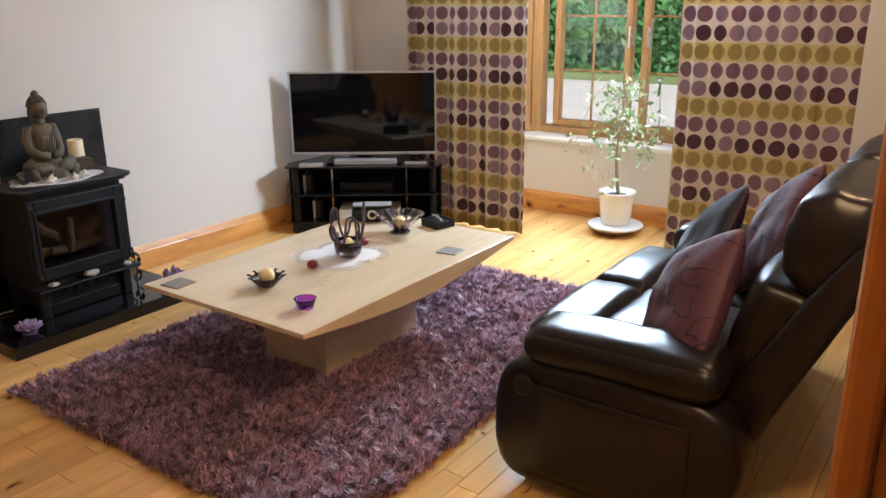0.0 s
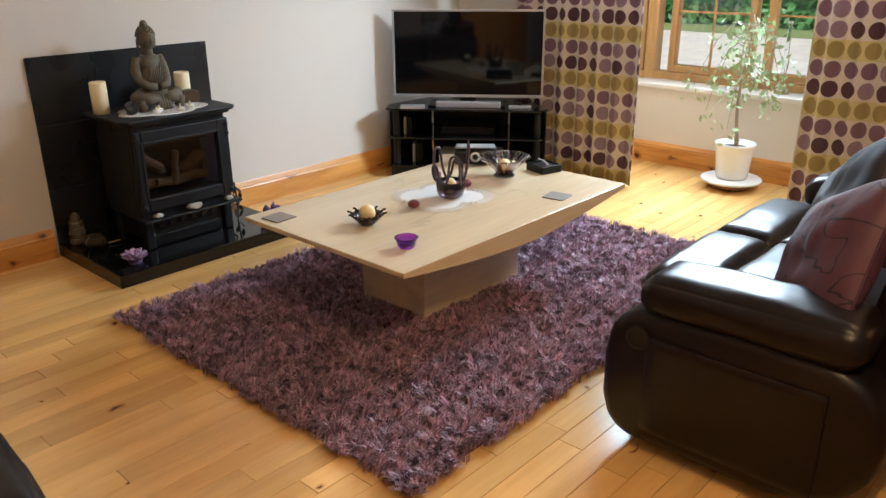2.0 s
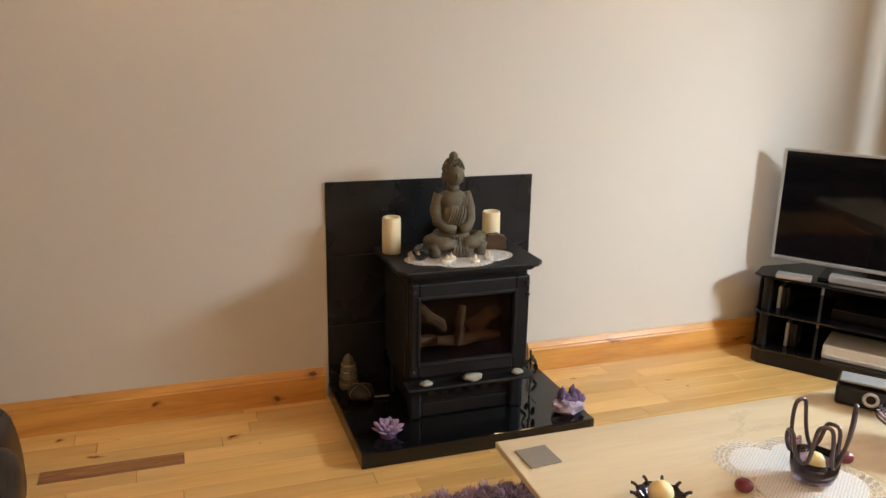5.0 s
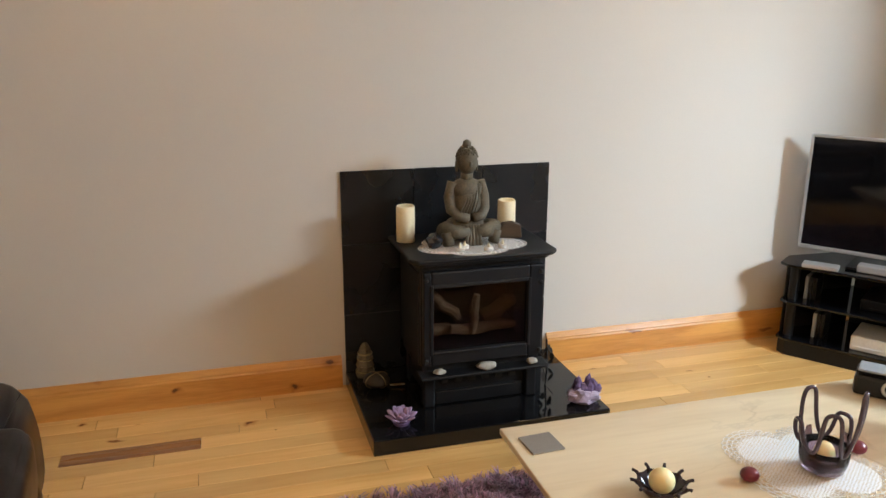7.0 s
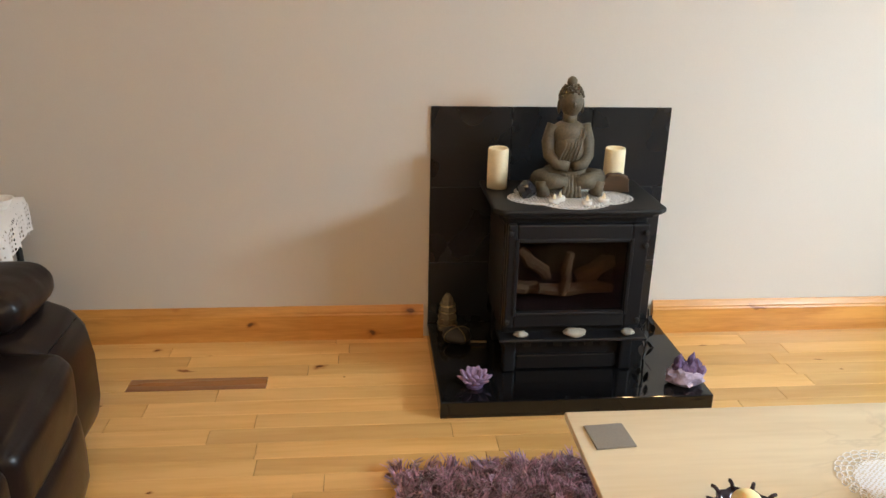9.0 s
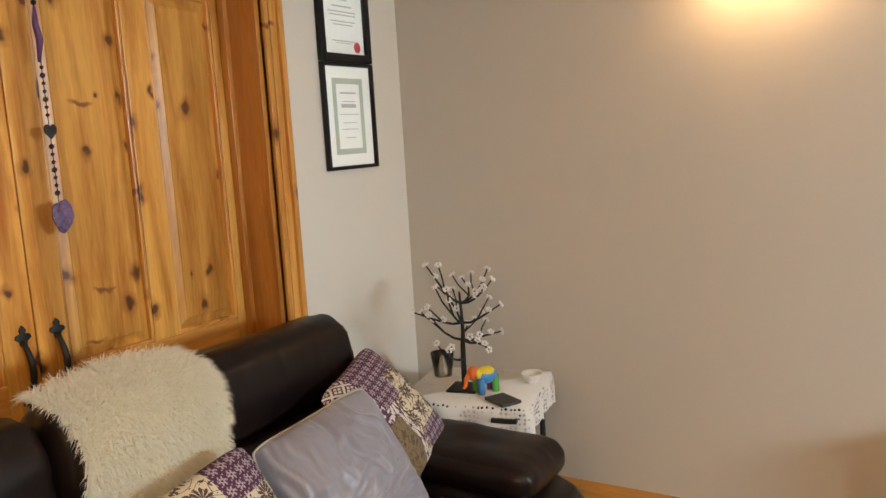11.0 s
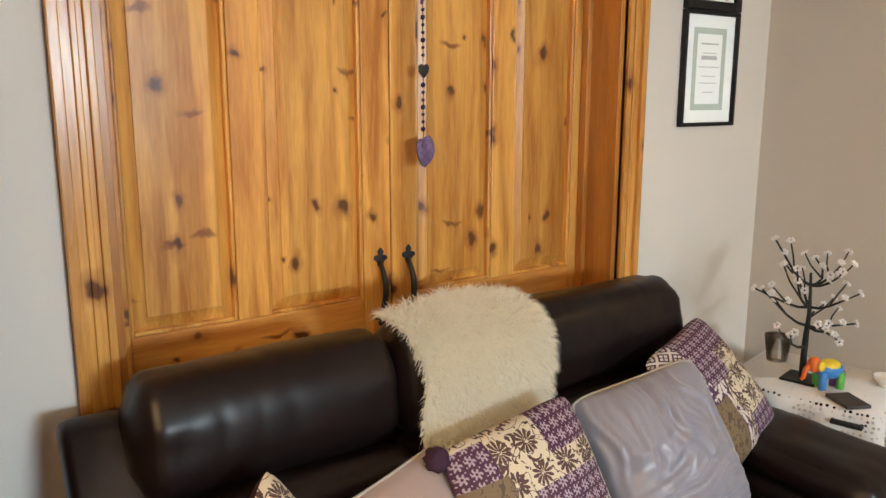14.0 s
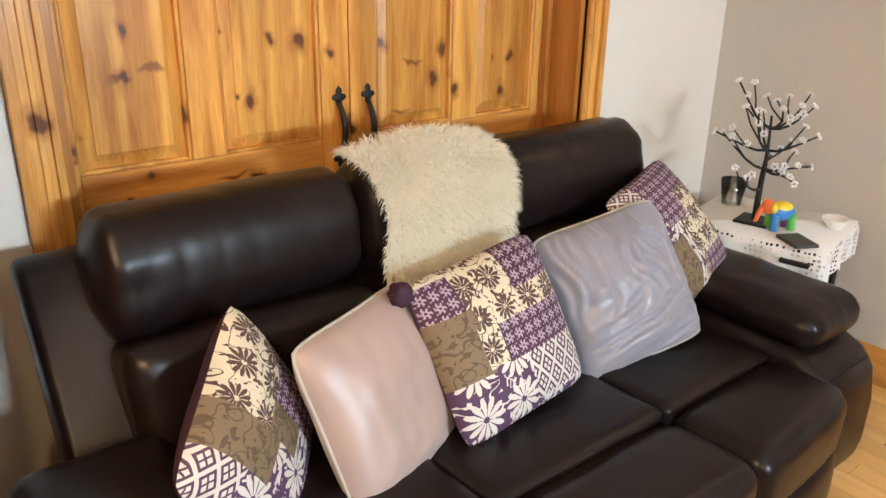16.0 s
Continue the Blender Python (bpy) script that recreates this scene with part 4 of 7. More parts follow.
def sofa(name, label, L, aw, seat_edges, head_edges, m, seam, front, bow, pad_z, arm_h=1.0):
    """A recliner sofa: x along its length, front towards +y, back at y = 0; seam: where seat and footrest cushions meet."""
    s = thing(name, label, "sofa", m)
    inset = 0.14

    def bulge(bm):
        # the front bows out towards the middle of the sofa
        for v in bm.verts:
            if v.co.y > seam:
                v.co.y += bow * (1 - (2 * v.co.x / L - 1) ** 2) * min(1.0, (v.co.y - seam) / 0.10)
        return bm

    for k, x in enumerate((0.0, L)):
        sg = 1 if k == 0 else -1
        ys = front / 0.972
        prof = [(0.53, 0.035), (0.90, 0.035), (0.95, 0.075), (0.972, 0.16), (0.972, 0.30), (0.958, 0.40), (0.92, 0.455), (0.85, 0.485), (0.60, 0.495), (0.41, 0.485), (0.345, 0.45), (0.305, 0.39), (0.290, 0.29), (0.31, 0.18), (0.36, 0.10), (0.43, 0.055)]
        bm = prism([(y * ys, z * arm_h) for y, z in prof], 0.0, aw - 0.03, 0.035)
        for v in bm.verts:
            y, z, w = v.co
            v.co = Vector((x + sg * (0.02 + w), y, z))
        bmesh.ops.recalc_face_normals(bm, faces=list(bm.faces))
        arm = part("arm", bm, LEATHER, s, smooth=True)
        pad = soft(aw / 2 - 0.012, 0.285, 0.056, 0.050, (0.006, 0.006, 0.012), 18, 0.005, 7, Matrix.Translation((x + sg * (aw / 2 + 0.002), 0.625 * ys, pad_z)) @ Matrix.Rotation(-0.02, 4, "X"), seed=x)
        for v in pad.verts:
            # gathered pleats at the front end
            e = (v.co.y - (0.625 * ys + 0.20)) / 0.09
            if e > 0:
                v.co.z -= 0.006 * min(e, 1) * (0.5 + 0.5 * math.sin(v.co.x * 190))
        part("arm_pad", pad, LEATHER, arm, "padded leather armrest", smooth=True)
        part("side_panel", soft(0.008, 0.235, 0.145, 0.006, (0.004, 0, 0), 6, 0, 5, Matrix.Translation((x + sg * 0.016, 0.63 * ys, 0.250 * arm_h))), LEATHER, arm, smooth=True)
        part("lever_recess", lathe([(0.0, 0), (0.032, 0), (0.036, 0.003), (0.030, 0.006), (0.026, 0.004), (0.0, 0.003)], 20, Matrix.Translation((x + sg * 0.012, 0.868 * ys, 0.365)) @ Matrix.Rotation(-sg * math.pi / 2, 4, "Y")), BLACK_PLASTIC, arm)
    # slanting back panel with a wing at each end
    bm = prism([(0.43, 0.14), (0.36, 0.22), (0.30, 0.367), (0.171, 0.652), (0.075, 0.86), (0.09, 0.90), (0.15, 0.89), (0.20, 0.813), (0.339, 0.575), (0.45, 0.40)], 0.0, L - 2 * inset, 0.02)
    for v in bm.verts:
        y, z, w = v.co
        v.co = Vector((inset + w, y, z))
    bmesh.ops.recalc_face_normals(bm, faces=list(bm.faces))
    part("back_panel", bm, LEATHER, s, smooth=True)
    part("base", box(aw - 0.03, L - aw + 0.03, 0.40, seam + 0.05, 0.05, 0.30, 0.02), LEATHER, s)
    y0 = 0.33
    for i, (a, b) in enumerate(zip(seat_edges, seat_edges[1:])):
        c, h = (a + b) / 2, (b - a) / 2
        part("seat_cushion", soft(h - 0.001, (seam - y0) / 2, 0.085, 0.020, (0, 0.004, 0.012), 16, 0.004, 7, Matrix.Translation((c, (seam + y0) / 2, 0.372)) @ Matrix.Rotation(0.03, 4, "X"), seed=i + L), LEATHER, s, smooth=True)
        part("front_cushion", bulge(soft(h - 0.001, (front - seam) / 2 + 0.002, 0.095, 0.045, (0, 0.012, 0.014), 18, 0.004, 8, Matrix.Translation((c, (front + seam) / 2, 0.366)), seed=i + 9 + L)), LEATHER, s, smooth=True)
        part("footrest", bulge(soft(h - 0.002, 0.06, 0.13, 0.05, (0, 0.02, 0), 12, 0.005, 5, Matrix.Translation((c, front - 0.055, 0.19)), seed=i + 4)), LEATHER, s, smooth=True)
    for i, (a, b) in enumerate(zip(head_edges, head_edges[1:])):
        c, h = (a + b) / 2, (b - a) / 2
        part("back_cushion", soft(h - 0.006, 0.085, 0.185, 0.045, (0, 0.020, 0.0), 16, 0.006, 7, Matrix.Translation((c, 0.338, 0.565)) @ Matrix.Rotation(0.22, 4, "X"), seed=i + 2 * L), LEATHER, s, smooth=True)
        part("headrest", roll(a + 0.010, b - 0.010, 0.208, 0.860, 0.120, 0.142, 0.12, i + 3 * L), LEATHER, s, smooth=True)
    for x in (0.20, L - 0.20):
        for y in (0.50, 0.86):
            part("foot", lathe([(0.03, 0), (0.035, 0.05)], 12, Matrix.Translation((x, y, 0))), BLACK_PLASTIC, s)
    return s


sofa("sofa", "dark brown leather three seat recliner sofa before the pine doors", 2.14, 0.32, (0.32, 0.79, 1.35, 1.82), (0.235, 0.84, 1.28, 1.885), pose(-2.975, -0.375, 0), 0.862, 1.04, 0.085, 0.545)
sofa("sofa", "dark brown leather two seat recliner sofa beside the rug", 1.50, 0.25, (0.25, 0.75, 1.25), (0.17, 0.75, 1.33), pose(0.155, 2.10, 0, 0, 0, 90), 0.86, 1.06, 0.02, 0.488, 0.92)

# ---- curtains ----
def dotted_cloth():
    """Printed curtain: rows of plum, dark plum and olive discs, the olive row on an olive band."""
    m = material("dotted_curtain", (0.62, 0.55, 0.42), 0.8, var=0.06, fine=500, bump=0.25)
    n, l = m.node_tree.nodes, m.node_tree.links
    b = n["Principled BSDF"]
    uv, sep = n.new("ShaderNodeUVMap"), n.new("ShaderNodeSeparateXYZ")
    uv.uv_map = "cloth"
    l.new(uv.outputs[0], sep.inputs[0])

    def op(kind, a, c=None):
        o = n.new("ShaderNodeMath")
        o.operation = kind
        for k, s in enumerate((a, c)):
            if s is None:
                continue
            if isinstance(s, (int, float)):
                o.inputs[k].default_value = s
            else:
                l.new(s, o.inputs[k])
        return o.outputs[0]

    px, py = 0.094, 0.094
    u, v = op("DIVIDE", sep.outputs[0], px), op("DIVIDE", sep.outputs[1], py)
    fu, fv = op("SUBTRACT", op("FRACT", u), 0.5), op("SUBTRACT", op("FRACT", v), 0.5)
    r = op("SQRT", op("ADD", op("POWER", op("ABSOLUTE", fu), 2.0), op("POWER", op("ABSOLUTE", fv), 2.0)))
    disc = op("LESS_THAN", r, 0.43)
    row = op("MODULO", op("FLOOR", v), 3.0)
    olive_row = op("LESS_THAN", row, 0.5)
    dark_row = op("COMPARE", row, 1.0)

    def mix(f, a, c):
        o = n.new("ShaderNodeMix")
        o.data_type = "RGBA"
        l.new(f, o.inputs[0])
        for k, s in ((6, a), (7, c)):
            if isinstance(s, tuple):
                o.inputs[k].default_value = (*s, 1)
            else:
                l.new(s, o.inputs[k])
        return o.outputs[2]

    ground = mix(olive_row, (0.60, 0.52, 0.45), (0.55, 0.46, 0.23))
    dots = mix(olive_row, mix(dark_row, (0.20, 0.11, 0.15), (0.090, 0.038, 0.054)), (0.33, 0.245, 0.095))
    cell = n.new("ShaderNodeCombineXYZ")
    l.new(op("FLOOR", u), cell.inputs[0]), l.new(op("FLOOR", v), cell.inputs[1])
    wn = n.new("ShaderNodeTexWhiteNoise")
    wn.noise_dimensions = "2D"
    l.new(cell.outputs[0], wn.inputs["Vector"])
    pale = op("MULTIPLY", op("GREATER_THAN", wn.outputs["Value"], 0.62), op("SUBTRACT", 1.0, olive_row))
    dots = mix(pale, dots, (0.27, 0.18, 0.22))
    col = mix(disc, ground, dots)
    l.new(col, b.inputs["Base Color"])
    tr, ms = n.new("ShaderNodeBsdfTranslucent"), n.new("ShaderNodeMixShader")
    l.new(col, tr.inputs[0])
    ms.inputs[0].default_value = 0.22
    l.new(b.outputs[0], ms.inputs[1]), l.new(tr.outputs[0], ms.inputs[2])
    l.new(ms.outputs[0], n["Material Output"].inputs[0])
    return m


CLOTH = dotted_cloth()


def curtain(x0, x1, y, z0, z1, seed):
    bm = bmesh.new()
    layer = bm.loops.layers.uv.new("cloth")
    nu, nv = 150, 26
    rows, arc = [], []
    for j in range(nv + 1):
        tz = j / nv
        row, s, us, last = [], 0.0, [], None
        for i in range(nu + 1):
            k = i / nu
            ph = k * (x1 - x0) / 0.135 * math.tau
            amp = 0.013 + 0.010 * noise.noise((k * 6, seed, 0)) + 0.008 * (1 - tz)
            xx = x0 + (x1 - x0) * k + 0.006 * math.sin(ph * 2 + seed) + 0.02 * noise.noise((k * 4, tz * 1.5, seed)) * (1 - tz)
            yy = y + amp * math.sin(ph + 1.3 * noise.noise((k * 3, tz * 0.8, seed + 5))) + 0.02 * noise.noise((k * 3, tz * 2, seed))
            p = Vector((xx, yy, z0 + (z1 - z0) * tz))
            if last is not None:
                s += (p - last).length
            last = p
            us.append(s)
            row.append(bm.verts.new(p))
        rows.append(row)
        arc.append(us)
    for j in range(nv):
        for i in range(nu):
            f = bm.faces.new((rows[j][i], rows[j][i + 1], rows[j + 1][i + 1], rows[j + 1][i]))
            f.smooth = True
            for lp, (a, c) in zip(f.loops, ((j, i), (j, i + 1), (j + 1, i + 1), (j + 1, i))):
                lp[layer].uv = (arc[13][c], z0 + (z1 - z0) * a / nv)
    c = thing("curtain", "full length curtain printed with plum and olive dots", "curtain", group="bay window curtains")
    ob = part("cloth", bm, CLOTH, c, smooth=True)
    so = ob.modifiers.new("thickness", "SOLIDIFY")
    so.thickness = 0.003
    part("header_tape", box(x0, x1, y - 0.03, y + 0.03, z1 - 0.01, z1 + 0.02, 0.004), WHITE, c)


curtain(-3.05, -2.14, 4.50, 0.015, 2.36, 1.0)
curtain(-1.235, -0.36, 4.50, 0.015, 2.36, 7.0)
pole = thing("curtain_pole", "dark wooden curtain pole above the bay", "curtain pole")
part("pole", tube([(-3.3, 4.50, 2.40), (-0.1, 4.50, 2.40)], 0.016, 12), IRON_MATT, pole)
for x in (-3.3, -0.1):
    part("finial", blob(0.03, Matrix.Translation((x, 4.50, 2.40))), IRON_MATT, pole)
for x in (-3.15, -0.2):
    part("bracket", box(x - 0.01, x + 0.01, 4.50, YN, 2.392, 2.408, 0.002), IRON_MATT, pole)

# ---- potted fig by the window ----
def potted_tree():
    t = thing("potted_tree", "slender weeping fig in a white pot on a stand", "plant", pose(-1.70, 4.90, 0))
    cer = material("white_ceramic", (0.80, 0.80, 0.78), 0.25, var=0.03, bump=0.03)
    part("pot", lathe([(0.0, 0.062), (0.085, 0.062), (0.092, 0.075), (0.105, 0.20), (0.112, 0.255), (0.118, 0.262), (0.118, 0.275), (0.106, 0.275), (0.100, 0.25), (0.0, 0.245)], 28), cer, t, smooth=True)
    part("soil", lathe([(0.0, 0.250), (0.101, 0.248)], 20), material("soil", (0.03, 0.02, 0.013), 0.95, bump=0.6), t)
    part("saucer", lathe([(0.0, 0.045), (0.17, 0.045), (0.178, 0.056), (0.170, 0.062), (0.0, 0.062)], 28), cer, t, smooth=True)
    part("plant_caddy", lathe([(0.0, 0.018), (0.13, 0.018), (0.13, 0.045), (0.0, 0.045)], 20), wood("caddy_wood", (0.3, 0.12, 0.05), (0.2, 0.07, 0.03), 0, 0.5), t)
    for k in range(4):
        a = k * math.pi / 2 + 0.4
        part("castor", blob(0.010, Matrix.Translation((0.1 * math.cos(a), 0.1 * math.sin(a), 0.010)), 0, 1), BLACK_PLASTIC, t)
    bark = material("fig_bark", (0.28, 0.22, 0.15), 0.8, var=0.25, fine=60, bump=0.4)
    rng = random.Random(4)
    trunk = [Vector((0.012 * math.sin(z * 9), 0.010 * math.cos(z * 7), z)) for z in [0.245 + i * 0.06 for i in range(13)]]
    part("trunk", tube(trunk, 0.011, 8, taper=[1.2 - 0.07 * i for i in range(13)]), bark, t, smooth=True)
    tips = []
    for i in range(20):
        z = rng.uniform(0.62, 0.98)
        a = i * 2.4 + rng.uniform(-0.3, 0.3)
        ln = rng.uniform(0.12, 0.30)
        p0 = Vector((0, 0, z))
        pts = [p0 + Vector((math.cos(a) * ln * s, math.sin(a) * ln * s, 0.22 * s - 0.42 * s * s * ln / 0.2)) for s in (0, 0.3, 0.6, 0.85, 1.0)]
        part("branch", tube(pts, 0.0035, 5, taper=[1, 0.8, 0.6, 0.45, 0.3]), bark, t)
        tips += [pts[1].lerp(pts[2], 0.5), pts[2], pts[3], pts[4], pts[4] + Vector((0, 0, -0.05))]
    lm = material("variegated_leaf", (0.32, 0.42, 0.22), 0.4, var=0.45, scale=9, fine=90, bump=0.05)
    k = [0]

    def place(r):
        k[0] = (k[0] + 1) % len(tips)
        c = tips[k[0]]
        return c + Vector((r.gauss(0, 0.03), r.gauss(0, 0.03), r.gauss(0, 0.028))), (r.gauss(0, 1), r.gauss(0, 1), 0.6)

    o = leaf_cloud("crown", place, 420, 0.024, lm, rng, t)
    o["kind"] = "stuff"


potted_tree()
ornament = tagged(part("vase", lathe([(0.0, 0.531), (0.045, 0.531), (0.04, 0.545), (0.018, 0.58), (0.014, 0.66), (0.022, 0.72), (0.012, 0.78), (0.010, 0.93), (0.018, 0.95), (0.014, 0.953), (0.0, 0.94)], 20, Matrix.Translation((-1.60, 5.25, 0))), glass("clear_glass", (0.95, 0.98, 1.0)), smooth=True), "tall clear glass vase on the window sill", "vase")

# ---- on the coffee table ----
TT = 0.407
CERAMIC_GREY = material("grey_coaster", (0.22, 0.19, 0.165), 0.45, var=0.1, fine=200, bump=0.1)
for x, y, a in ((-2.26, 2.015, 4), (-1.625, 2.935, 8)):
    tagged(part("coaster", box(-0.047, 0.047, -0.047, 0.047, TT, TT + 0.005, 0.002, m=pose(x, y, 0, 0, 0, a)), CERAMIC_GREY), "square grey coaster lying on the coffee table", "coaster", group="coasters")
LACE = material("white_lace", (0.80, 0.78, 0.76), 0.85, var=0.05, fine=400, bump=0.4)


def pierced(name, scale, hole):
    """White thread with small holes worked through it."""
    m = material(name, (0.78, 0.76, 0.74), 0.85, var=0.05, fine=300, bump=0.4)
    n, l = m.node_tree.nodes, m.node_tree.links
    vo, gt, ms, tr = n.new("ShaderNodeTexVoronoi"), n.new("ShaderNodeMath"), n.new("ShaderNodeMixShader"), n.new("ShaderNodeBsdfTransparent")
    tc = n.new("ShaderNodeTexCoord")
    vo.inputs["Scale"].default_value, vo.inputs["Randomness"].default_value = scale, 0.35
    l.new(tc.outputs["Object"], vo.inputs["Vector"])
    gt.operation, gt.inputs[1].default_value = "LESS_THAN", hole
    l.new(vo.outputs["Distance"], gt.inputs[0]), l.new(gt.outputs[0], ms.inputs[0])
    l.new(n["Principled BSDF"].outputs[0], ms.inputs[1]), l.new(tr.outputs[0], ms.inputs[2]), l.new(ms.outputs[0], n["Material Output"].inputs[0])
    return m


LACE_OPEN = pierced("open_lace", 130, 0.30)


def lace(name, lobes, r0, depth, m, label, ring=3):
    """A crocheted mat: a flat middle with lobes and open loops round the rim."""
    def lobe(a):
        return 1 - depth + 2 * depth * abs(math.cos(lobes * a / 2)) ** 0.7

    bm = bmesh.new()
    n = 96
    c = bm.verts.new((0, 0, 0.0016))
    edge = []
    for i in range(n):
        a = i * math.tau / n
        r = r0 * lobe(a)
        edge.append(bm.verts.new((r * math.cos(a), r * math.sin(a), 0.0014)))
    for i in range(n):
        bm.faces.new((c, edge[i], edge[(i + 1) % n]))
    t = thing(name, label, "doily", m)
    part("cloth", bm, LACE_OPEN, t)
    loops = []
    for q in range(ring):
        cnt = 54
        for i in range(cnt):
            a = (i + 0.5 * (q % 2)) * math.tau / cnt
            r = (r0 + 0.007 + q * 0.0105) * lobe(a)
            w = r * math.tau / cnt * 0.55
            pc = Vector((r * math.cos(a), r * math.sin(a), 0.0016))
            ta, ra = Vector((-math.sin(a), math.cos(a), 0)), Vector((math.cos(a), math.sin(a), 0))
            loops.append(tube([pc + ta * w * math.cos(k * math.tau / 6) + ra * 0.0068 * math.sin(k * math.tau / 6) for k in range(6)], 0.0011, 3, closed=True))
    o = part("lace_edge", join(*loops), LACE, t)
    o["kind"] = "stuff"
    return t


lace("doily", 4, 0.142, 0.20, pose(-1.985, 2.63, TT, 0, 0, 38), "white crocheted doily on the coffee table")
SMOKE = glass("smoky_purple_glass", (0.36, 0.26, 0.34), 0.02)
CREAM = material("cream_wax", (0.80, 0.66, 0.36), 0.5, var=0.05, bump=0.05)
CREAM.node_tree.nodes["Principled BSDF"].inputs["Subsurface Weight"].default_value = 0.2


def looped_vase():
    t = thing("candle_holder", "smoky purple glass candle holder with looping rim", "candle holder", pose(-1.945, 2.64, TT + 0.0025))
    part("bowl", lathe([(0.0, 0.0), (0.035, 0.0), (0.052, 0.012), (0.058, 0.035), (0.060, 0.070), (0.0565, 0.070), (0.053, 0.036), (0.046, 0.016), (0.0, 0.008)], 28), SMOKE, t, smooth=True)
    part("wax", blob(0.027, Matrix.Translation((0, 0, 0.045)), 0, 2, scale=(1, 1, 1.35)), CREAM, t, "cream candle", smooth=True)
    pts = []
    n = 200
    hs = (0.232, 0.135, 0.195, 0.140, 0.185)
    for i in range(n):
        a = i * math.tau / n
        k = i / n * 5
        h = hs[int(k) % 5]
        lift = 0.5 - 0.5 * math.tanh(1.3 * math.cos(math.tau * k)) / math.tanh(1.3)
        sway = -0.06 * math.sin(2 * math.tau * k) * lift
        r = 0.058 + 0.026 * lift ** 0.7 - 0.012 * lift ** 3
        pts.append(Vector((r * math.cos(a - sway), r * math.sin(a - sway), 0.068 + (h - 0.068) * lift)))
    part("rim_loop", tube(pts, 0.0054, 8, closed=True), material("pewter_glaze", (0.10, 0.075, 0.095), 0.12, metal=0.5, bump=0), t, "dark glossy looping rim", smooth=True)
    for a in (0.0, math.pi / 2, math.pi, 4.71):
        part("web", prism([(-0.018, 0), (0.018, 0), (0.006, 0.045), (-0.006, 0.045)], -0.0012, 0.0012, 0, Matrix.Rotation(a, 4, "Z") @ Matrix.Translation((0.061, 0, 0.05)) @ Matrix.Rotation(math.pi / 2, 4, "Z") @ Matrix.Rotation(math.pi / 2, 4, "X")), SMOKE, t)


looped_vase()


def spiky_bowl():
    t = thing("candle_holder", "small dark glass bowl with curled points holding a ball candle", "candle holder", pose(-1.955, 2.19, TT))
    dk = material("dark_lustre", (0.045, 0.03, 0.035), 0.12, metal=0.4, bump=0)
    part("bowl", lathe([(0.0, 0.0), (0.024, 0.0), (0.034, 0.008), (0.050, 0.026), (0.060, 0.040), (0.057, 0.0415), (0.046, 0.028), (0.030, 0.013), (0.0, 0.008)], 40, wave=lambda a, k: 1 + 0.12 * k * math.cos(10 * a)), dk, t, smooth=True)
    for i in range(10):
        a = i * math.tau / 10
        part("point", tube([Vector(((0.056 + 0.014 * s) * math.cos(a), (0.056 + 0.014 * s) * math.sin(a), 0.036 + 0.020 * s - 0.010 * s * s)) for s in (0, 0.5, 1, 1.3)], 0.005, 6, taper=[1, 0.9, 0.8, 0.9]), dk, t, smooth=True)
    part("ball_candle", blob(0.031, Matrix.Translation((0, 0, 0.044)), 0, 3), CREAM, t, "cream ball candle", smooth=True)


spiky_bowl()
RED = material("dark_red_wax", (0.14, 0.010, 0.022), 0.35, var=0.15, bump=0.05)
for x, y in ((-1.955, 2.435), (-1.99, 2.79)):
    tagged(part("candle", blob(0.022, Matrix.Translation((x, y, TT + 0.0195)), 0.04, 3, scale=(1.05, 1.05, 0.80)), RED, smooth=True), "dark red ball candle on the doily", "candle", group="red candles")
VIOLET = glass("violet_glass", (0.42, 0.05, 0.75), 0.03)
dish = thing("tealight_dish", "small violet glass tealight dish on the coffee table", "candle holder", pose(-1.675, 2.112, TT))
part("glass_dish", lathe([(0.0, 0.0), (0.026, 0.0), (0.030, 0.006), (0.037, 0.030), (0.042, 0.036), (0.038, 0.038), (0.031, 0.028), (0.024, 0.012), (0.0, 0.010)], 28), VIOLET, dish, smooth=True)
part("wax", lathe([(0.0, 0.024), (0.028, 0.024), (0.024, 0.013), (0.0, 0.0125)], 20), material("purple_wax", (0.25, 0.02, 0.30), 0.4, bump=0), dish, smooth=True)


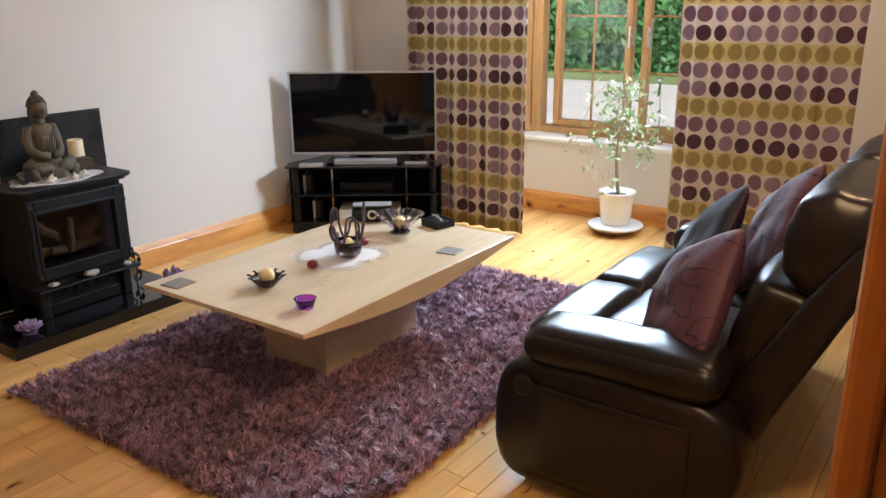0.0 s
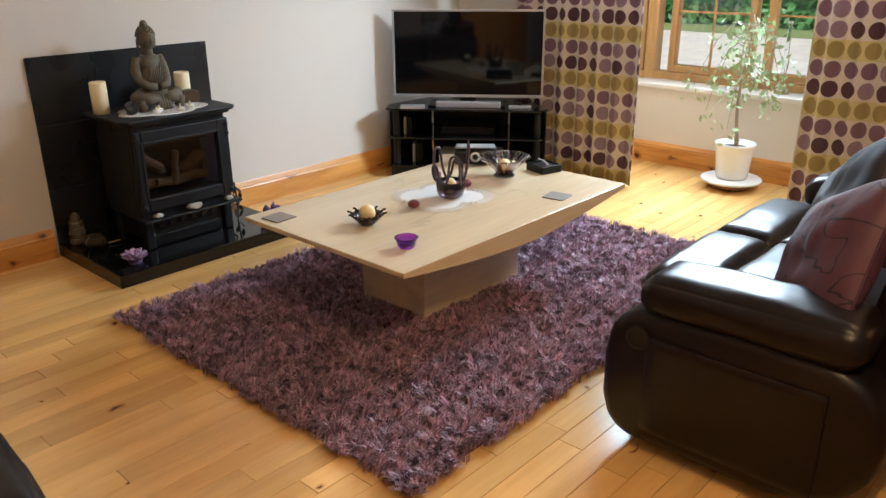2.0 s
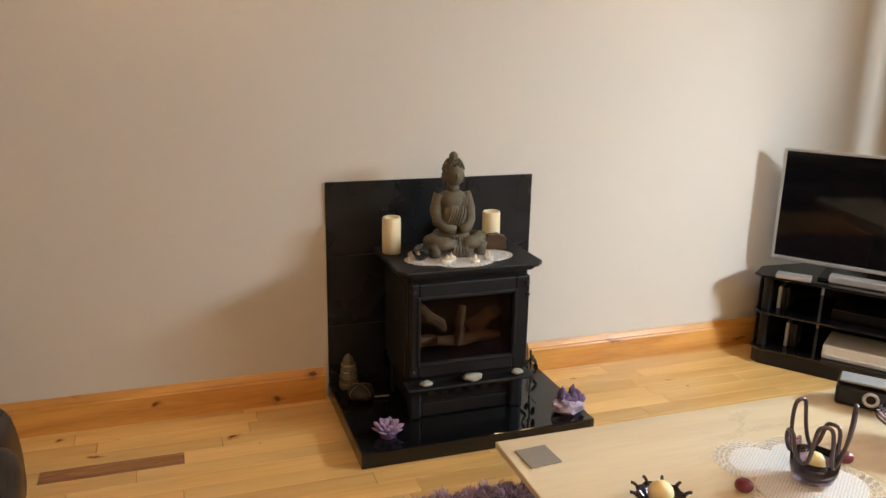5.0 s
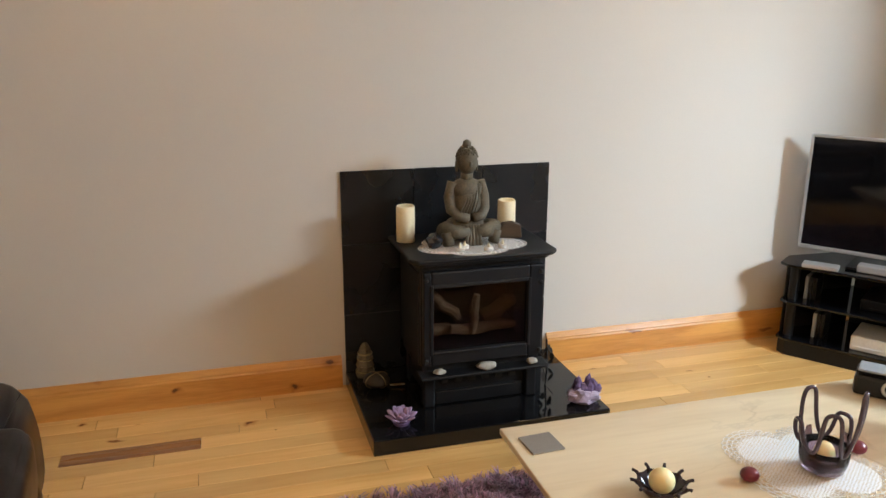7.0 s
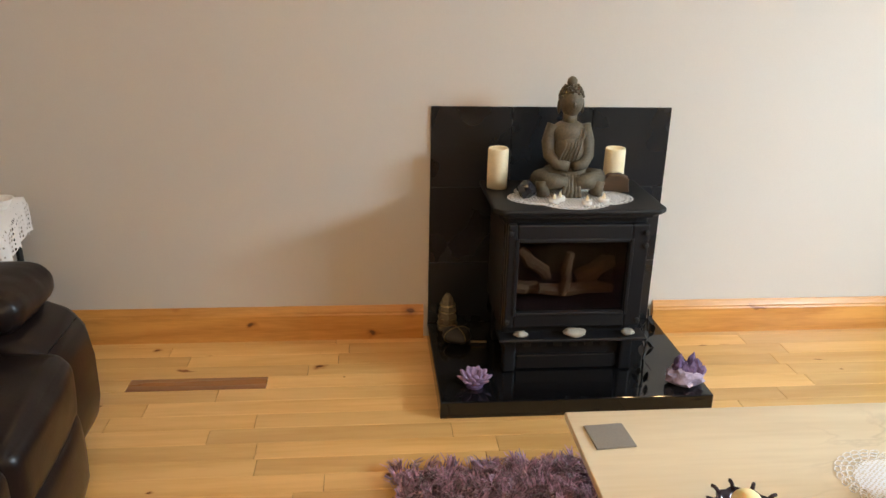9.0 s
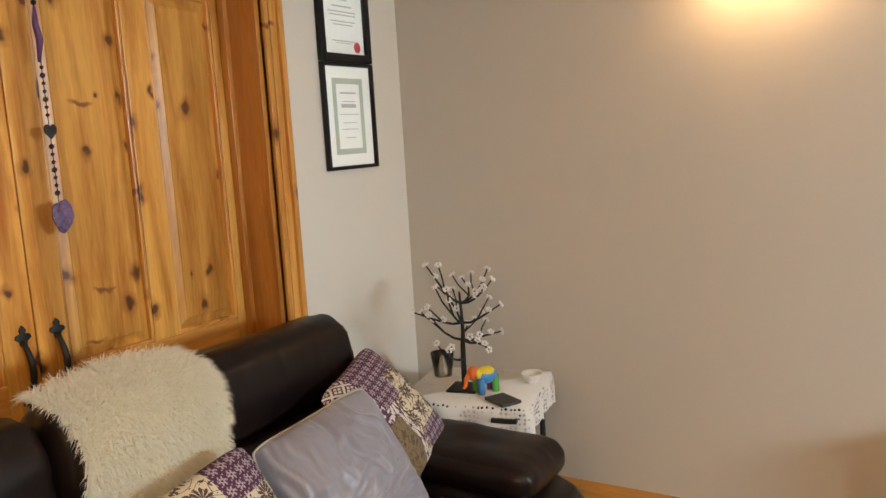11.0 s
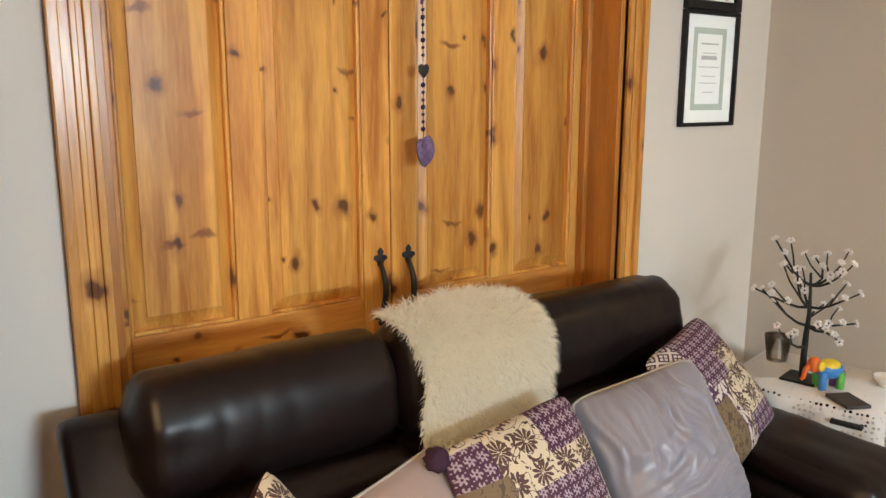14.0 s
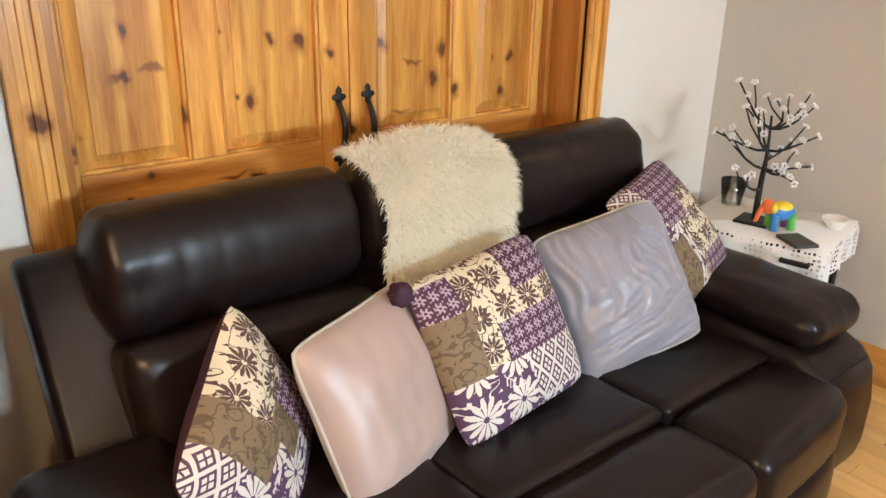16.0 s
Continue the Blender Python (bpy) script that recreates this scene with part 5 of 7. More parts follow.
def fan_bowl():
    t = thing("candle_holder", "clear and purple striped glass fan bowl with a ball candle", "candle holder", pose(-1.985, 3.045, TT))
    n = 20
    clear = glass("crystal", (0.97, 0.97, 1.0), 0.0, 1.5)
    part("base", lathe([(0.0, 0.0), (0.045, 0.0), (0.048, 0.008), (0.030, 0.016), (0.0, 0.018)], 24), clear, t, smooth=True)
    for i in range(n):
        a = i * math.tau / n
        w0, w1 = 0.0055, 0.0165
        bm = bmesh.new()
        rows = []
        for s in range(6):
            k = s / 5
            r, z, w = 0.030 + 0.085 * k ** 1.1, 0.012 + 0.075 * k ** 0.9, w0 + (w1 - w0) * k
            c, ta, up = Vector((r * math.cos(a), r * math.sin(a), z)), Vector((-math.sin(a), math.cos(a), 0)), Vector((-0.5 * math.cos(a), -0.5 * math.sin(a), 0.8)).normalized()
            rows.append([bm.verts.new(c - ta * w - up * 0.0015), bm.verts.new(c + ta * w - up * 0.0015), bm.verts.new(c + ta * w * 0.7 + up * 0.003), bm.verts.new(c - ta * w * 0.7 + up * 0.003)])
        for p, q in zip(rows, rows[1:]):
            for j in range(4):
                bm.faces.new((p[j], p[(j + 1) % 4], q[(j + 1) % 4], q[j]))
        bm.faces.new(rows[0][::-1]), bm.faces.new(rows[-1])
        bmesh.ops.recalc_face_normals(bm, faces=list(bm.faces))
        part("flute", bm, clear if i % 2 else SMOKE, t, "" if i % 2 else "purple glass flute")
    part("ball_candle", blob(0.030, Matrix.Translation((0, 0, 0.047)), 0, 3), CREAM, t, "cream ball candle", smooth=True)


fan_bowl()
ash = thing("trinket_box", "black rectangular tray with a silver lid piece", "tray", pose(-1.905, 3.235, TT, 0, 0, -15))
part("tray", join(box(-0.06, 0.06, -0.055, 0.055, 0, 0.006, 0.002), box(-0.06, -0.054, -0.055, 0.055, 0, 0.034, 0.002), box(0.054, 0.06, -0.055, 0.055, 0, 0.034, 0.002), box(-0.054, 0.054, -0.055, -0.049, 0, 0.034, 0.002), box(-0.054, 0.054, 0.049, 0.055, 0, 0.034, 0.002), box(-0.054, 0.054, -0.049, 0.049, 0.006, 0.026, 0.002)), BLACK_PLASTIC, ash)
part("rest", tube([(-0.05, 0.01, 0.042), (0.0, 0.0, 0.045), (0.05, -0.02, 0.040)], 0.006, 8), SILVERY, ash, "silver bar")
rad = thing("radio", "black portable speaker with a round dial", "radio", pose(-2.235, 3.14, TT, 0, 0, 40))
part("case", join(box(-0.10, 0.10, -0.045, 0.045, 0, 0.066, 0.012), box(-0.098, 0.098, -0.02, 0.046, 0.06, 0.074, 0.006)), BLACK_PLASTIC, rad)
part("top_grille", box(-0.092, 0.092, -0.035, 0.042, 0.0742, 0.082, 0.003), material("grey_grille", (0.24, 0.25, 0.26), 0.6, fine=700, bump=0.4), rad)
part("dial", lathe([(0.014, 0.0), (0.024, 0.0), (0.024, 0.004), (0.016, 0.005), (0.014, 0.002)], 24, Matrix.Translation((0.0, -0.0455, 0.038)) @ Matrix.Rotation(math.pi / 2, 4, "X"), caps=False), SILVER, rad, "silver dial ring", smooth=True)

# ---- on the stove and hearth ----
lace("doily", 5, 0.125, 0.10, pose(-3.30, 2.155, 0.672) @ Matrix.Diagonal((0.95, 1.35, 1, 1)), "white crocheted doily on top of the stove", 2)


def seated_statue():
    """A seated meditating stone figure, one plain mesh."""
    b = []
    T = Matrix.Translation
    b.append(blob(1, T((0, 0, 0.055)), 0.05, 3, 3, 1, (0.070, 0.085, 0.045)))
    for s in (1, -1):
        b.append(tube([Vector((0.0, s * 0.055, 0.05)), Vector((0.045, s * 0.098, 0.052)), Vector((0.070, s * 0.070, 0.050)), Vector((0.082, s * 0.012, 0.048))], 0.031, 12, taper=[1, 1.12, 0.9, 0.7]))
        b.append(tube([Vector((0.07, s * 0.10, 0.05)), Vector((0.072, s * 0.095, 0.03)), Vector((0.07, s * 0.09, 0.003))], 0.024, 10, taper=[0.9, 0.9, 1.0]))
        b.append(tube([Vector((-0.005, s * 0.050, 0.228)), Vector((0.0, s * 0.068, 0.17)), Vector((0.02, s * 0.066, 0.125)), Vector((0.055, s * 0.045, 0.105)), Vector((0.07, s * 0.008, 0.10))], 0.024, 12, taper=[1.05, 1.0, 0.9, 0.8, 0.7]))
        b.append(blob(1, T((0.0, s * 0.040, 0.292)), 0, 2, 1, 0, (0.008, 0.007, 0.026)))
    b.append(blob(1, T((0.005, 0, 0.14)), 0.03, 3, 3, 5, (0.050, 0.056, 0.095)))
    b.append(blob(1, T((0.0, 0, 0.20)), 0.02, 3, 3, 7, (0.048, 0.064, 0.046)))
    b.append(tube([Vector((0, 0, 0.235)), Vector((0.004, 0, 0.27))], 0.024, 12))
    b.append(blob(1, T((0.008, 0, 0.308)), 0.02, 3, 2, 2, (0.042, 0.039, 0.050)))
    b.append(blob(1, T((0.049, 0, 0.302)), 0, 2, 1, 0, (0.008, 0.006, 0.013)))
    for i in range(70):
        z = 0.32 + 0.045 * (i / 70)
        a = i * 2.399
        rr = math.sqrt(max(0.0, 1 - ((z - 0.308) / 0.062) ** 2)) * 0.044
        x = 0.002 + rr * math.cos(a)
        if x < 0.028 or z > 0.338:
            b.append(blob(0.006, T((x, rr * 0.95 * math.sin(a), z)), 0, 1))
    b.append(blob(1, T((0.0, 0, 0.372)), 0.05, 2, 9, 3, (0.018, 0.018, 0.020)))
    for k in range(6):
        b.append(tube([Vector((0.036 - 0.003 * k, 0.045 - 0.010 * k, 0.225 - 0.004 * k)), Vector((0.056, 0.03 - 0.010 * k, 0.165)), Vector((0.062, 0.012 - 0.012 * k, 0.11))], 0.003, 5))
    for k in range(5):
        b.append(tube([Vector((0.078, -0.022 + 0.011 * k, 0.075)), Vector((0.096, -0.024 + 0.012 * k, 0.035)), Vector((0.098, -0.03 + 0.015 * k, 0.0))], 0.008, 6))
    bm = join(*b)
    bm.transform(pose(-3.37, 2.155, 0.676) @ Matrix.Scale(1.0, 4))
    return bm


STONE = material("bronzed_stone", (0.105, 0.085, 0.055), 0.6, var=0.45, scale=14, fine=120, bump=0.5, depth=0.002)
tagged(part("statue", seated_statue(), STONE, smooth=True), "bronze coloured seated meditating figure on the stove", "statue")


def pillar_candle(x, y, z, h):
    t = thing("candle", "ivory pillar candle with a wavy melted rim", "candle", pose(x, y, z), group="pillar candles")
    part("wax", lathe([(0.0, 0.0), (0.036, 0.0), (0.0365, h * 0.5), (0.036, h - 0.006), (0.033, h), (0.029, h - 0.004), (0.026, h - 0.018), (0.0, h - 0.020)], 28, wave=lambda a, k: 1 + 0.02 * math.sin(3 * a)), material("ivory_wax", (0.80, 0.70, 0.48), 0.45, var=0.06, scale=20, bump=0.1), t, smooth=True)
    part("wick", tube([(0, 0, h - 0.021), (0.002, 0, h - 0.008)], 0.0015, 5), BLACK_PLASTIC, t)


pillar_candle(-3.42, 1.925, 0.672, 0.142)
pillar_candle(-3.43, 2.345, 0.672, 0.140)
tagged(part("wood_block", prism([(-0.045, 0), (0.045, 0), (0.04, 0.05), (0.01, 0.062), (-0.03, 0.058), (-0.045, 0.04)], -0.02, 0.02, 0.004, pose(-3.36, 2.335, 0.675, 90, 0, 80)), wood("dark_block_wood", (0.10, 0.055, 0.025), (0.05, 0.025, 0.012), 1, 0.5)), "rough dark wooden block beside the candle", "ornament")
tagged(part("crystal_rock", blob(0.03, pose(-3.29, 2.005, 0.70), 0.6, 2, 2.5, 4, (1.1, 1.1, 1.0)), material("dark_crystal", (0.02, 0.02, 0.025), 0.2, var=0.4, bump=0.3)), "rough black crystal on the doily", "crystal")
for x, y, k in ((-3.22, 2.085, 0), (-3.20, 2.19, 1), (-3.225, 2.255, 2), (-3.245, 2.11, 3)):
    tl = thing("tealight", "small white tealight cup on the doily", "candle", pose(x, y, 0.6745), group="tealights")
    part("cup", lathe([(0.0, 0.0), (0.017, 0.0), (0.018, 0.014), (0.016, 0.014), (0.0, 0.012)], 16), material("tealight_white", (0.78, 0.76, 0.72), 0.4, bump=0), tl, smooth=True)
    part("flame_tip", lathe([(0.005, 0.012), (0.006, 0.018), (0.003, 0.028), (0.0, 0.034)], 10), material("plastic_flame", (0.8, 0.7, 0.5), 0.4, bump=0), tl, smooth=True)
PEBBLE = material("grey_pebble", (0.34, 0.32, 0.28), 0.7, var=0.2, scale=30, fine=160, bump=0.3)
for x, y, s, e in ((-3.147, 1.985, 0.022, 1.0), (-3.145, 2.17, 0.030, 1.15), (-3.15, 2.36, 0.023, 0.9)):
    tagged(part("pebble", blob(s, Matrix.Translation((x, y, 0.219 + s * 0.47)), 0.25, 3, 1.6, y * 9, (0.75, e * 1.15, 0.5)), PEBBLE, smooth=True), "smooth grey pebble on the stove ledge", "stone", group="pebbles")
AMETHYST = material("amethyst", (0.17, 0.115, 0.23), 0.15, var=0.5, scale=25, fine=120, bump=0.2)
PALE_QUARTZ = material("pale_quartz", (0.42, 0.34, 0.45), 0.3, var=0.35, scale=40, fine=150, bump=0.4)


def crystal_cluster(x, y, z):
    t = thing("crystal_cluster", "purple amethyst crystal cluster on the hearth", "crystal", pose(x, y, z) @ Matrix.Scale(1.25, 4))
    part("matrix_rock", blob(0.05, Matrix.Translation((0, 0, 0.025)), 0.35, 3, 3, 2, (0.8, 1.05, 0.62)), PALE_QUARTZ, t)
    rng = random.Random(8)
    for i in range(16):
        r, h = rng.uniform(0.009, 0.016), rng.uniform(0.030, 0.055)
        m = Matrix.Translation((rng.uniform(-0.026, 0.026), rng.uniform(-0.04, 0.04), 0.03)) @ Matrix.Rotation(rng.uniform(-0.35, 0.35), 4, "X") @ Matrix.Rotation(rng.uniform(-0.35, 0.35), 4, "Y")
        part("crystal", lathe([(r, 0), (r, h * 0.65), (0.0, h)], 6, m), AMETHYST, t)


crystal_cluster(-3.08, 2.555, 0.062)
lotus = thing("lotus_holder", "pale purple crystal lotus tealight holder on the hearth", "candle holder", pose(-3.10, 1.825, 0.062))
part("base", lathe([(0.0, 0.0), (0.03, 0.0), (0.034, 0.012), (0.0, 0.016)], 16), AMETHYST, lotus)
for ring, (cnt, tilt, ln) in enumerate(((8, 1.05, 0.052), (8, 0.70, 0.050), (6, 0.35, 0.044))):
    for i in range(cnt):
        a = (i + 0.5 * ring) * math.tau / cnt
        part("petal", blob(1, Matrix.Rotation(a, 4, "Z") @ Matrix.Translation((0.012, 0, 0.012)) @ Matrix.Rotation(tilt, 4, "Y") @ Matrix.Translation((0, 0, ln * 0.55)), 0, 2, 1, 0, (0.005, 0.014, ln * 0.55)), material("lilac_glass", (0.33, 0.23, 0.38), 0.2, var=0.2, bump=0) if (ring, i) == (0, 0) else bpy.data.materials["lilac_glass"], lotus, smooth=True)
fig = thing("figurine", "small dark carved figurine standing on the hearth", "figurine", pose(-3.55, 1.775, 0.062))
part("body", lathe([(0.0, 0), (0.038, 0.0), (0.040, 0.012), (0.034, 0.03), (0.038, 0.05), (0.030, 0.07), (0.034, 0.085), (0.026, 0.10), (0.022, 0.125), (0.010, 0.145), (0.0, 0.15)], 20, wave=lambda a, k: 1 + 0.08 * math.cos(6 * a)), STONE, fig)
for k in range(4):
    part("band", lathe([(0.030, 0.02 + k * 0.026), (0.041 - k * 0.003, 0.024 + k * 0.026), (0.030, 0.028 + k * 0.026)], 20), material("old_gold", (0.30, 0.24, 0.14), 0.35, 0.8, bump=0.1) if k == 0 else bpy.data.materials["old_gold"], fig)
drum = thing("pouch", "small dark leather pouch tied with cord", "pouch", pose(-3.43, 1.80, 0.062))
part("bag", blob(1, Matrix.Translation((0, 0, 0.03)), 0.12, 3, 2, 3, (0.055, 0.055, 0.030)), material("pouch_leather", (0.022, 0.017, 0.013), 0.6, bump=0.3), drum, smooth=True)
for a in (0.5, 2.0):
    part("cord", tube([Vector((0.056 * math.cos(k) * math.cos(a), 0.056 * math.cos(k) * math.sin(a), 0.03 + 0.032 * math.sin(k))) for k in [i * math.tau / 18 for i in range(18)]], 0.0022, 5, closed=True), bpy.data.materials["old_gold"], drum)
part("toggle", tube([(0.02, 0.05, 0.01), (0.03, 0.11, 0.012)], 0.004, 6), bpy.data.materials["old_gold"], drum)
# dark leafy iron ornament beside the stove
orn = thing("iron_ornament", "black iron leaf ornament hanging beside the stove", "ornament", pose(-3.26, 2.47, 0.062))
rng_o = random.Random(2)
for i in range(12):
    z = 0.03 + i * 0.012
    part("leaf", prism([(0, 0.024), (0.010, 0.008), (0.007, -0.010), (0, -0.02), (-0.007, -0.010), (-0.010, 0.008)], -0.0012, 0.0012, 0, Matrix.Translation((0.02 * math.sin(i * 2.4), 0.022 * math.cos(i * 2.4), z)) @ Matrix.Rotation(i * 1.3, 4, "Z") @ Matrix.Rotation(0.9 + 0.4 * math.sin(i), 4, "X")), IRON_MATT, orn)
part("stem", tube([(0, 0, 0), (0.005, 0.004, 0.09), (-0.004, 0.0, 0.20)], 0.004, 6), IRON_MATT, orn)

# ---- cushions ----
def patchwork(name, patches):
    """Woven patches: (u0, u1, v0, v1, kind), later ones over earlier ones, on a flowered ground."""
    m = material(name, (0.5, 0.5, 0.5), 0.75, var=0.08, fine=600, bump=0.3)
    n, l = m.node_tree.nodes, m.node_tree.links
    b = n["Principled BSDF"]
    uv, sep = n.new("ShaderNodeUVMap"), n.new("ShaderNodeSeparateXYZ")
    uv.uv_map = "cloth"
    l.new(uv.outputs[0], sep.inputs[0])

    def op(kind, a, c=None, d=None):
        o = n.new("ShaderNodeMath")
        o.operation = kind
        for k, s in enumerate((a, c, d)):
            if s is None:
                continue
            if isinstance(s, (int, float)):
                o.inputs[k].default_value = s
            else:
                l.new(s, o.inputs[k])
        return o.outputs[0]

    def mix(f, a, c):
        o = n.new("ShaderNodeMix")
        o.data_type = "RGBA"
        l.new(f, o.inputs[0])
        for k, s in ((6, a), (7, c)):
            if isinstance(s, tuple):
                o.inputs[k].default_value = (*s, 1)
            else:
                l.new(s, o.inputs[k])
        return o.outputs[2]

    u, v = sep.outputs[0], sep.outputs[1]

    def blobs(scale, dist, lo):
        t = n.new("ShaderNodeTexNoise")
        t.inputs["Scale"].default_value, t.inputs["Distortion"].default_value, t.inputs["Detail"].default_value = scale, dist, 1
        l.new(uv.outputs[0], t.inputs["Vector"])
        return op("GREATER_THAN", t.outputs[0], lo)

    def flowers(scale, petals):
        """Rows of little flower heads."""
        fu, fv = op("SUBTRACT", op("FRACT", op("MULTIPLY", u, scale)), 0.5), op("SUBTRACT", op("FRACT", op("MULTIPLY", v, scale)), 0.5)
        rad = op("SQRT", op("ADD", op("MULTIPLY", fu, fu), op("MULTIPLY", fv, fv)))
        ang = op("ARCTAN2", fv, fu)
        lim = op("MULTIPLY_ADD", op("COSINE", op("MULTIPLY", ang, float(petals))), 0.12, 0.30)
        return op("MULTIPLY", op("LESS_THAN", rad, lim), op("GREATER_THAN", rad, 0.10))

    def sprigs(scale, width, off):
        """Thin curling stems."""
        t = n.new("ShaderNodeTexNoise")
        t.inputs["Scale"].default_value, t.inputs["Distortion"].default_value, t.inputs["Detail"].default_value = scale, 1.6, 0
        mv = n.new("ShaderNodeVectorMath")
        mv.inputs[1].default_value = (off, off * 2, 0)
        l.new(uv.outputs[0], mv.inputs[0]), l.new(mv.outputs[0], t.inputs["Vector"])
        return op("LESS_THAN", op("ABSOLUTE", op("SUBTRACT", t.outputs[0], 0.5)), width)

    def within(u0, u1, v0, v1):
        a = op("MULTIPLY", op("GREATER_THAN", u, u0), op("LESS_THAN", u, u1))
        return op("MULTIPLY", a, op("MULTIPLY", op("GREATER_THAN", v, v0), op("LESS_THAN", v, v1)))

    def petals(scale, count, lo, hi):
        """Large flower heads with slit petals."""
        fu, fv = op("SUBTRACT", op("FRACT", op("MULTIPLY", u, scale)), 0.5), op("SUBTRACT", op("FRACT", op("MULTIPLY", v, scale)), 0.5)
        rad = op("SQRT", op("ADD", op("MULTIPLY", fu, fu), op("MULTIPLY", fv, fv)))
        wav = op("ABSOLUTE", op("COSINE", op("MULTIPLY", op("ARCTAN2", fv, fu), count / 2)))
        inside = op("LESS_THAN", rad, op("MULTIPLY_ADD", wav, hi - lo, lo))
        return op("MULTIPLY", op("MULTIPLY", inside, op("GREATER_THAN", wav, 0.35)), op("GREATER_THAN", rad, 0.07))

    cream, plum, taupe = (0.66, 0.57, 0.42), (0.075, 0.022, 0.055), (0.20, 0.135, 0.075)
    dark = (0.090, 0.045, 0.040)
    kinds = {
        "cream": mix(op("MAXIMUM", op("MAXIMUM", sprigs(9, 0.028, 1.0), blobs(30, 0.4, 0.63)), petals(5.2, 12, 0.20, 0.40)), cream, dark),
        "plum": mix(op("MAXIMUM", flowers(13, 6), op("GREATER_THAN", op("MULTIPLY", op("SINE", op("MULTIPLY", u, 163.0)), op("SINE", op("MULTIPLY", v, 163.0))), 0.72)), plum, (0.42, 0.33, 0.38)),
        "taupe": mix(op("MAXIMUM", blobs(24, 0.8, 0.60), sprigs(7, 0.03, 4.0)), taupe, (0.11, 0.07, 0.04)),
        "flower": mix(op("MAXIMUM", petals(3.7, 12, 0.22, 0.48), op("MULTIPLY", blobs(9, 1.5, 0.50), sprigs(11, 0.07, 7.0))), (0.085, 0.035, 0.085), (0.68, 0.62, 0.56)),
    }
    du, dv = op("ADD", op("MULTIPLY", u, 8.0), op("MULTIPLY", v, 6.0)), op("SUBTRACT", op("MULTIPLY", u, 8.0), op("MULTIPLY", v, 6.0))
    fa, fb = op("SUBTRACT", op("FRACT", du), 0.5), op("SUBTRACT", op("FRACT", dv), 0.5)
    edge = op("GREATER_THAN", op("MAXIMUM", op("ABSOLUTE", fa), op("ABSOLUTE", fb)), 0.40)
    heart = op("MULTIPLY", op("LESS_THAN", op("MAXIMUM", op("ABSOLUTE", fa), op("ABSOLUTE", fb)), 0.27), op("GREATER_THAN", op("MINIMUM", op("ABSOLUTE", fa), op("ABSOLUTE", fb)), 0.045))
    kinds["lattice"] = mix(op("MAXIMUM", edge, heart), (0.085, 0.035, 0.070), (0.66, 0.60, 0.54))
    out = kinds["flower"]
    for u0, u1, v0, v1, kind in patches:
        out = mix(within(u0, u1, v0, v1), out, kinds[kind])
    l.new(out, b.inputs["Base Color"])
    return m


def satin(name, colour, rough=0.46):
    m = material(name, colour, rough, var=0.07, scale=3, fine=420, bump=0.12, depth=0.0006, spec=0.5)
    b = m.node_tree.nodes["Principled BSDF"]
    b.inputs["Sheen Weight"].default_value = 0.4 if sum(colour) > 0.5 else 0.0
    b.inputs["Anisotropic"].default_value = 0.5
    return m


PLUM_BACK = material("plum_velvet", (0.045, 0.012, 0.030), 0.8, var=0.2, bump=0.2)
CORD = material("silver_cord", (0.45, 0.42, 0.38), 0.5, fine=900, bump=0.5)


def cushion_axes(c, psi, tau, rho):
    psi, tau, rho = radians(psi), radians(tau), radians(rho)
    n, u = Vector((math.sin(psi), math.cos(psi), 0)), Vector((0, 0, 1))
    r = u.cross(n)
    u2, n2 = u * math.cos(tau) - n * math.sin(tau), n * math.cos(tau) + u * math.sin(tau)
    r3, u3 = r * math.cos(rho) + u2 * math.sin(rho), u2 * math.cos(rho) - r * math.sin(rho)
    m = Matrix((r3, u3, n2)).transposed().to_4x4()
    m.translation = c
    return m


